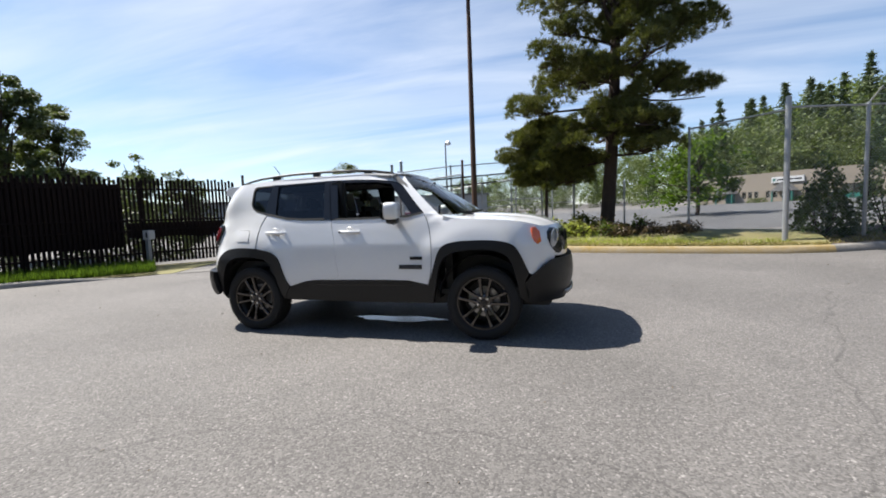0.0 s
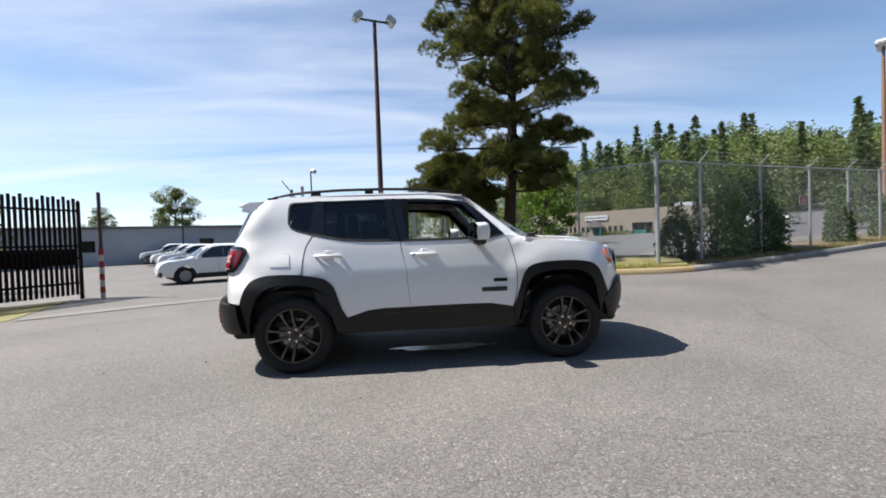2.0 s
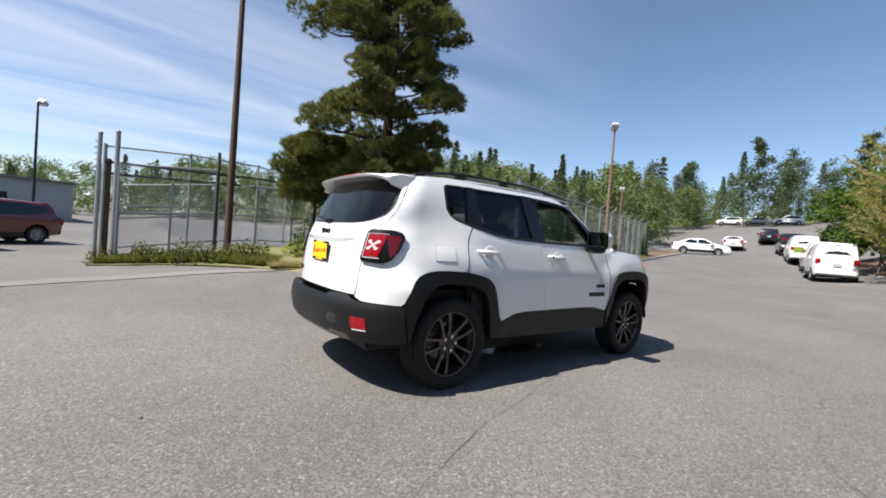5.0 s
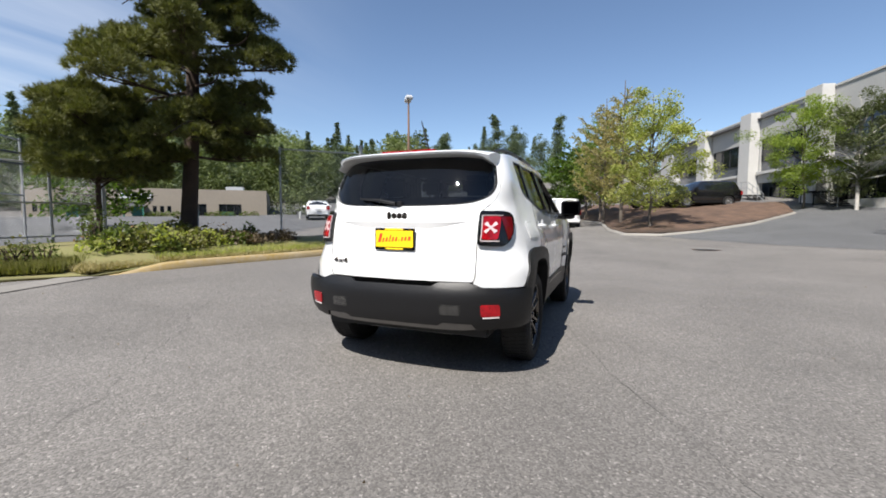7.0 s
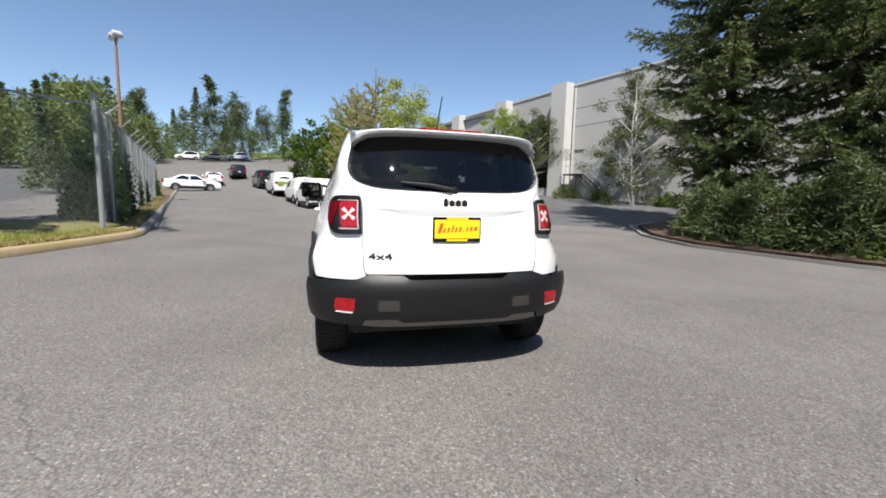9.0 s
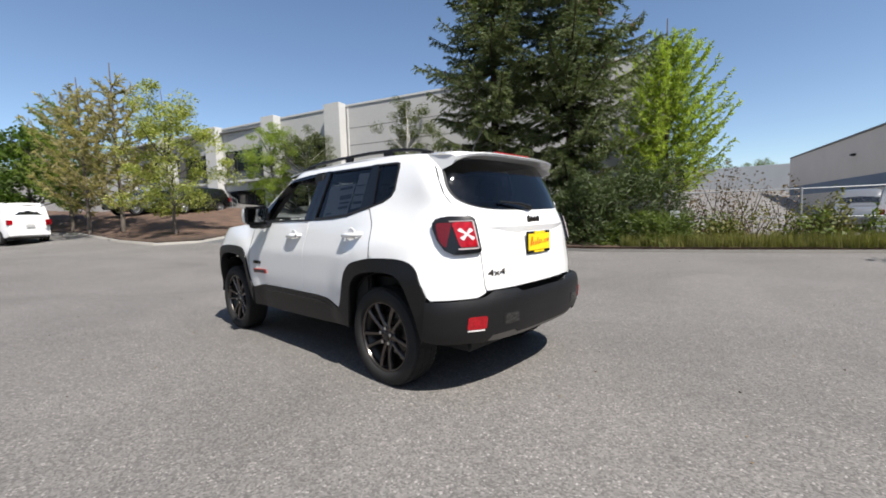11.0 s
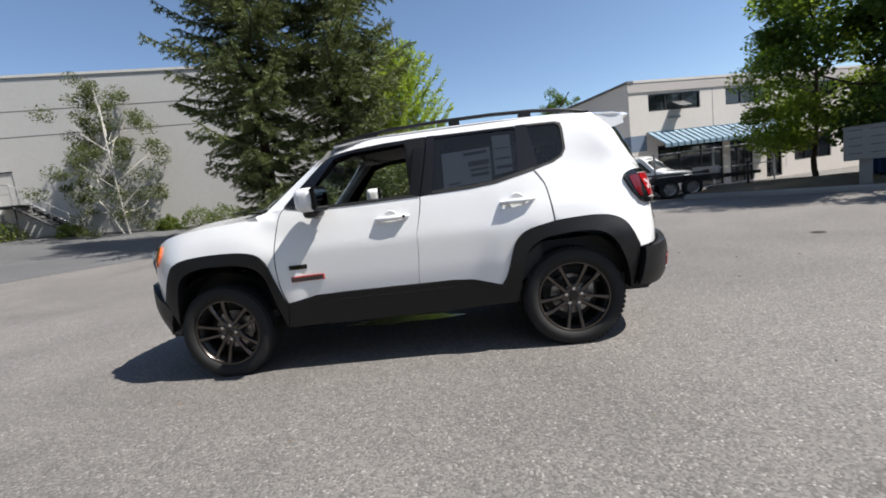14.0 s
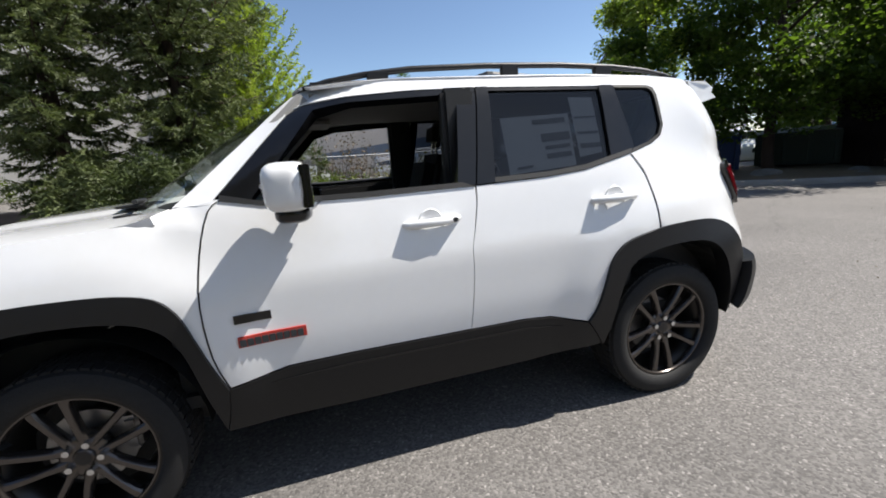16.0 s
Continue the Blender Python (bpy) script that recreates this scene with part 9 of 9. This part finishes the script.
for k in range(70):
    # wooded slope in the north behind the lot
    a = radians(rng.uniform(66, 101))
    d = rng.uniform(62, 95)
    x, y = d * math.cos(a) - 4, d * math.sin(a) - 3
    crest = float(np.interp(math.degrees(a), [66, 75, 84, 101], [9.5, 8.2, 8.0, 5.0]))
    h = d * math.tan(radians(crest * rng.uniform(0.6, 1.0))) + 1.2 - gz(x, y)
    con = rng.uniform() < 0.2
    spots.append((x, y, gz(x, y) - 0.5, h, (0.2 if con else 0.36) * h, con))
for x, y, h in ((27.5, 57.0, 14.0), (24.6, 58.5, 13.0), (30.5, 56.0, 13.2), (21.5, 60.0, 13.6), (33.5, 53.0, 15.0), (36.0, 52.0, 15.4)):
    # tall dark firs over the low building
    spots.append((x, y, gz(x, y) - 0.3, h, 0.17 * h, True))
for k in range(110):
    # low far hills west and north-west
    a = radians(rng.uniform(100, 215))
    d = rng.uniform(95, 170)
    x, y = d * math.cos(a), d * math.sin(a)
    h = rng.uniform(3.5, 6)
    spots.append((x, y, gz(x, y) - 0.5, h, 0.42 * h, False))
for k in range(90):
    # south and south-west, behind the buildings
    a = radians(rng.uniform(205, 340))
    d = rng.uniform(95, 150)
    x, y = d * math.cos(a), d * math.sin(a)
    h = rng.uniform(5, 8)
    spots.append((x, y, gz(x, y) - 1.5, h, 0.4 * h, False))
woods("distant_woods", [q for q in spots if not q[5]], "dense leafy woods on the skyline", FOREST)
woods("distant_conifers", [q for q in spots if q[5]], "dark conifers among the distant woods", FIRWOOD)
# tall thin firs on the skyline at the end of the road
fir = []
for k in range(34):
    a = radians(rng.uniform(6, 30))
    d = rng.uniform(85, 110)
    x, y = d * math.cos(a), d * math.sin(a)
    fir.append((x, y, gz(x, y) + 1.0, rng.uniform(7.5, 14), rng.uniform(2.0, 3.2), 1 if k % 4 == 0 else 2))
woods("distant_firs", fir, "tall slender firs at the end of the road", FIRWOOD)
hs = thing("distant_house", "small pale house among the distant firs", "building", (113.0, 27.5, 10.2), 20)
wl_ = part("wall", bm_box((-2.4, -2.6, -3.0), (2.4, 2.6, 2.0)), CREAM_WALL, hs)
for y in (-1.5, 0.2, 1.6):
    part("window", bm_box((-2.46, y - 0.4, 0.7), (-2.41, y + 0.4, 1.6)), WINDOW_DARK, wl_)
bm = bmesh.new()
vs = [bm.verts.new(c) for c in ((-2.8, -3.0, 2.0), (2.8, -3.0, 2.0), (2.8, 3.0, 2.0), (-2.8, 3.0, 2.0), (-2.8, 0, 3.3), (2.8, 0, 3.3))]
for f in ((0, 1, 5, 4), (2, 3, 4, 5), (0, 4, 3), (1, 2, 5), (0, 3, 2, 1)):
    bm.faces.new([vs[i] for i in f])
part("roof", bm, ROOF_GREY, hs)


# ---- small things ----
mb = thing("mailbox_cluster", "grey metal mailbox cluster on a pedestal", "mailbox", (-10.35, -7.35, gz(-10.35, -7.35) + 0.1), -40)
part("pedestal", bm_box((-0.12, -0.12, -0.15), (0.12, 0.12, 0.62), 0.01), PALE_BOX, mb)
part("cabinet", bm_box((-0.4, -0.22, 0.62), (0.4, 0.22, 1.4), 0.015), PALE_BOX, mb)
part("cap", bm_box((-0.43, -0.25, 1.4), (0.43, 0.25, 1.44), 0.01), PALE_BOX, mb)
for c in range(2):
    for r in range(4):
        dd = part("mailbox_door", bm_box((-0.37 + c * 0.38, 0.22, 0.66 + r * 0.185), (-0.01 + c * 0.38, 0.232, 0.83 + r * 0.185), 0.004), PALE_BOX, mb)
        part("slot", bm_box((-0.31 + c * 0.38, 0.2325, 0.775 + r * 0.185), (-0.07 + c * 0.38, 0.2345, 0.79 + r * 0.185)), INK, dd)
pb = thing("parcel_box", "small grey parcel box on a post", "mailbox", (-10.68, -7.02, gz(-10.68, -7.02) + 0.1), -40)
part("post", tube([(0, 0, -0.15), (0, 0, 0.62)], 0.03, 8), PALE_BOX, pb)
part("box", bm_box((-0.12, -0.1, 0.58), (0.12, 0.1, 0.86), 0.01), LAMP_WHITE, pb)


def dumpster(x, y, turn, mat, label, w=1.8, d=1.4, h=1.35):
    t = thing("dumpster", label, "dumpster", (x, y, gz(x, y) + 0.08), turn)
    bm = bmesh.new()
    lo = [bm.verts.new(c) for c in ((-w / 2, -d / 2, 0.12), (w / 2, -d / 2, 0.12), (w / 2, d / 2, 0.12), (-w / 2, d / 2, 0.12))]
    hi = [bm.verts.new(c) for c in ((-w / 2, -d / 2 - 0.12, h - 0.15), (w / 2, -d / 2 - 0.12, h - 0.15), (w / 2, d / 2, h), (-w / 2, d / 2, h))]
    for i in range(4):
        bm.faces.new((lo[i], lo[(i + 1) % 4], hi[(i + 1) % 4], hi[i]))
    bm.faces.new(lo[::-1])
    bm.faces.new(hi)
    part("bin", bm, mat, t)
    for k in range(2):
        part("lid", bm_box((-w / 2 + k * w / 2 + 0.02, -d / 2 - 0.16, 0), (k * w / 2 - 0.02, d / 2, 0.035), 0.01), DARK_STEEL if k else mat, t).matrix_basis = Matrix.Translation((0, 0, h - 0.07)) @ Matrix.Rotation(radians(5.5), 4, "X")
    for k in range(4):
        part("rib", bm_box((-w / 2 + 0.1 + k * (w - 0.26) / 3, -d / 2 - 0.13, 0.15), (-w / 2 + 0.18 + k * (w - 0.26) / 3, -d / 2 - 0.02, h - 0.2), 0.01), mat, t)
    for sx in (-1, 1):
        part("fork_pocket", bm_box((sx * w / 2 - (0.0 if sx > 0 else 0.09), -0.4, 0.6), (sx * w / 2 + (0.09 if sx > 0 else 0.0), 0.4, 0.75), 0.01), mat, t)
        for sy in (-1, 1):
            part("caster", lathe([(0.0, -0.03), (0.08, -0.03), (0.08, 0.03), (0.0, 0.03)], 14), RUBBER, t).location = (sx * (w / 2 - 0.2), sy * (d / 2 - 0.2), 0.06)
    return t


dumpster(-13.35, -9.45, 140, DUMP_BLUE, "blue steel dumpster behind the mailboxes", 1.5, 1.3, 1.4)
dumpster(-16.3, -8.6, 125, DUMP_GREEN, "large dark green steel dumpster", 2.3, 1.6, 1.35)


def rock(x, y, r, lift=0.05):
    bm = bmesh.new()
    bmesh.ops.create_icosphere(bm, subdivisions=3, radius=r)
    for v in bm.verts:
        n = noise.noise(v.co * (2.2 / r) + Vector((x, y, 0))) * 0.22 * r
        v.co += v.co.normalized() * n
        v.co.z *= 0.62
    o = part("boulder", bm, ROCK, None, "rough grey boulder on the soil", 40)
    o.location = (x, y, gz(x, y) + lift)
    return tagged(o, category="rock", group="boulders")


for x, y, r in ((-12.6, -6.9, 0.42), (-14.4, -5.6, 0.3), (-13.5, -5.0, 0.22), (-16.0, -5.2, 0.3)):
    rock(x, y, r)
# chain-link fence in front of the work vans
link_fence([(0.6, -12.9), (-2.9, -13.4), (-8.4, -14.6), (-13.0, -14.4)], 1.55, 2.4, "galvanised chain-link fence along the work yard", base=0.05, mesh_pitch=0.1, mid=True, post_r=0.035)
# iron covers let into the asphalt
for x, y, r in ((11.2, -4.3, 0.34), (-5.37, -2.33, 0.075)):
    c = thing("iron_cover", "flat dark iron cover let into the asphalt", "iron cover", (x, y, gz(x, y) + 0.004))
    part("lid", lathe([(0.0, 0.006), (r * 0.9, 0.006), (r, 0.002)], 32, axis="z"), DARK_STEEL, c)
    part("ring", lathe([(r, 0.004), (r * 1.18, 0.003)], 32, axis="z"), RUST, c)
# small sign on the east fence
sg = thing("fence_sign", "small pink-red warning sign wired to the fence", "sign", (12.3, 7.35, gz(12.3, 7.35) + 1.5), 16)
part("plate", bm_box((-0.22, -0.01, 0), (0.22, 0.0, 0.28), 0.003), SIGN_WHITE, sg)
part("red_panel", bm_box((-0.2, -0.014, 0.02), (0.2, -0.0105, 0.26)), RED_PAINT, sg)
for k in range(3):
    part("lettering_bar", bm_box((-0.15, -0.017, 0.05 + k * 0.065), (0.15, -0.0145, 0.08 + k * 0.065)), SIGN_WHITE, sg)
# white posts where the lot road passes the low building
for x, y in ((22.0, 23.2), (23.0, 22.2)):
    b = thing("bollard", "short white post beside the lot road", "bollard", (x, y, gz(x, y)), 0, "white bollards")
    part("post", lathe([(0.0, 0.62), (0.07, 0.6), (0.085, 0.56), (0.085, 0.0)], 16, axis="z"), LAMP_WHITE, b)
    part("foot", lathe([(0.0, 0.05), (0.15, 0.05), (0.17, 0.0)], 16, axis="z"), CONCRETE, b)
# small white notice in the brush
ns = thing("notice_sign", "small white notice on a thin post in the brush", "sign", (-0.05, -11.6, gz(-0.05, -11.6) + 0.12), 12)
part("post", tube([(0, 0, -0.15), (0, 0, 0.95)], 0.018, 8), GALV, ns)
part("plate", bm_box((-0.14, 0.019, 0.62), (0.14, 0.025, 1.0), 0.002), SIGN_WHITE, ns)
for k in range(3):
    part("lettering_bar", bm_box((-0.08, 0.0255, 0.7 + 0.08 * k), (0.08, 0.027, 0.73 + 0.08 * k)), INK, ns)
# broken rock and bark along the kerb below the brush
for k in range(18):
    x = -4.2 + 0.32 * k + rng.uniform(-0.1, 0.1)
    rock(x, -10.75 + 0.3 * x + rng.uniform(-0.25, 0.1), rng.uniform(0.06, 0.16), 0.12)


def crack(points, wide, label):
    """A dark, branching crack in the asphalt along a plan line."""
    pts = along([(*p, 0) for p in points], 0.06)
    a, b = [], []
    for i, p in enumerate(pts):
        d = (pts[min(i + 1, len(pts) - 1)] - pts[max(i - 1, 0)]).normalized()
        o = Vector((-d.y, d.x, 0))
        c = p + o * (0.05 * noise.noise(p * 1.3) + 0.025 * noise.noise(p * 6))
        w = wide * (0.25 + 0.9 * abs(noise.noise(p * 2.7 + Vector((3, 1, 0)))))
        a.append((c.x + o.x * w, c.y + o.y * w, gz(c.x, c.y) + 0.0035))
        b.append((c.x - o.x * w, c.y - o.y * w, gz(c.x, c.y) + 0.0035))
    v, f = strip(a, b, 1)
    return tagged(link_mesh("asphalt_crack", v, f, TAR), label, "crack", kind="structure")


for line, wide in (([(-3.7, -2.6), (-2.6, -2.02), (-1.32, -1.4), (-0.93, -1.29), (0.2, -0.95)], 0.0026),):
    crack(line, wide, "thin dark crack in the asphalt")
# water left on the asphalt under the car
pud = bmesh.new()
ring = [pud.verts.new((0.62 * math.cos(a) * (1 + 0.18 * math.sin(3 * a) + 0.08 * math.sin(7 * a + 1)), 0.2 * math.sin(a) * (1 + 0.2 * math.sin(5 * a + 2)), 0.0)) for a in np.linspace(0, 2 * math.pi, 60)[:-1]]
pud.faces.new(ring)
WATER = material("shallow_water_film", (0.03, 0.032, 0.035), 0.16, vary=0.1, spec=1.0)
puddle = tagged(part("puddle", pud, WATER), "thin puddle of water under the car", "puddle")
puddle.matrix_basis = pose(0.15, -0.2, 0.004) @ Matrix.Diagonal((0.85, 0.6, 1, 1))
# fallen twigs, pebbles and leaves on the asphalt
bits = []
for k in range(380):
    x, y = rng.uniform(-9, 9), rng.uniform(-8, 6)
    bits.append((x, y, gz(x, y) + 0.006))
tagged(fast_mesh("ground_litter", flat_tris(bits, 0.02, 0.1, 0.6, 0.0), 3, SOIL), "scattered grit and leaf bits on asphalt", "litter", kind="stuff")
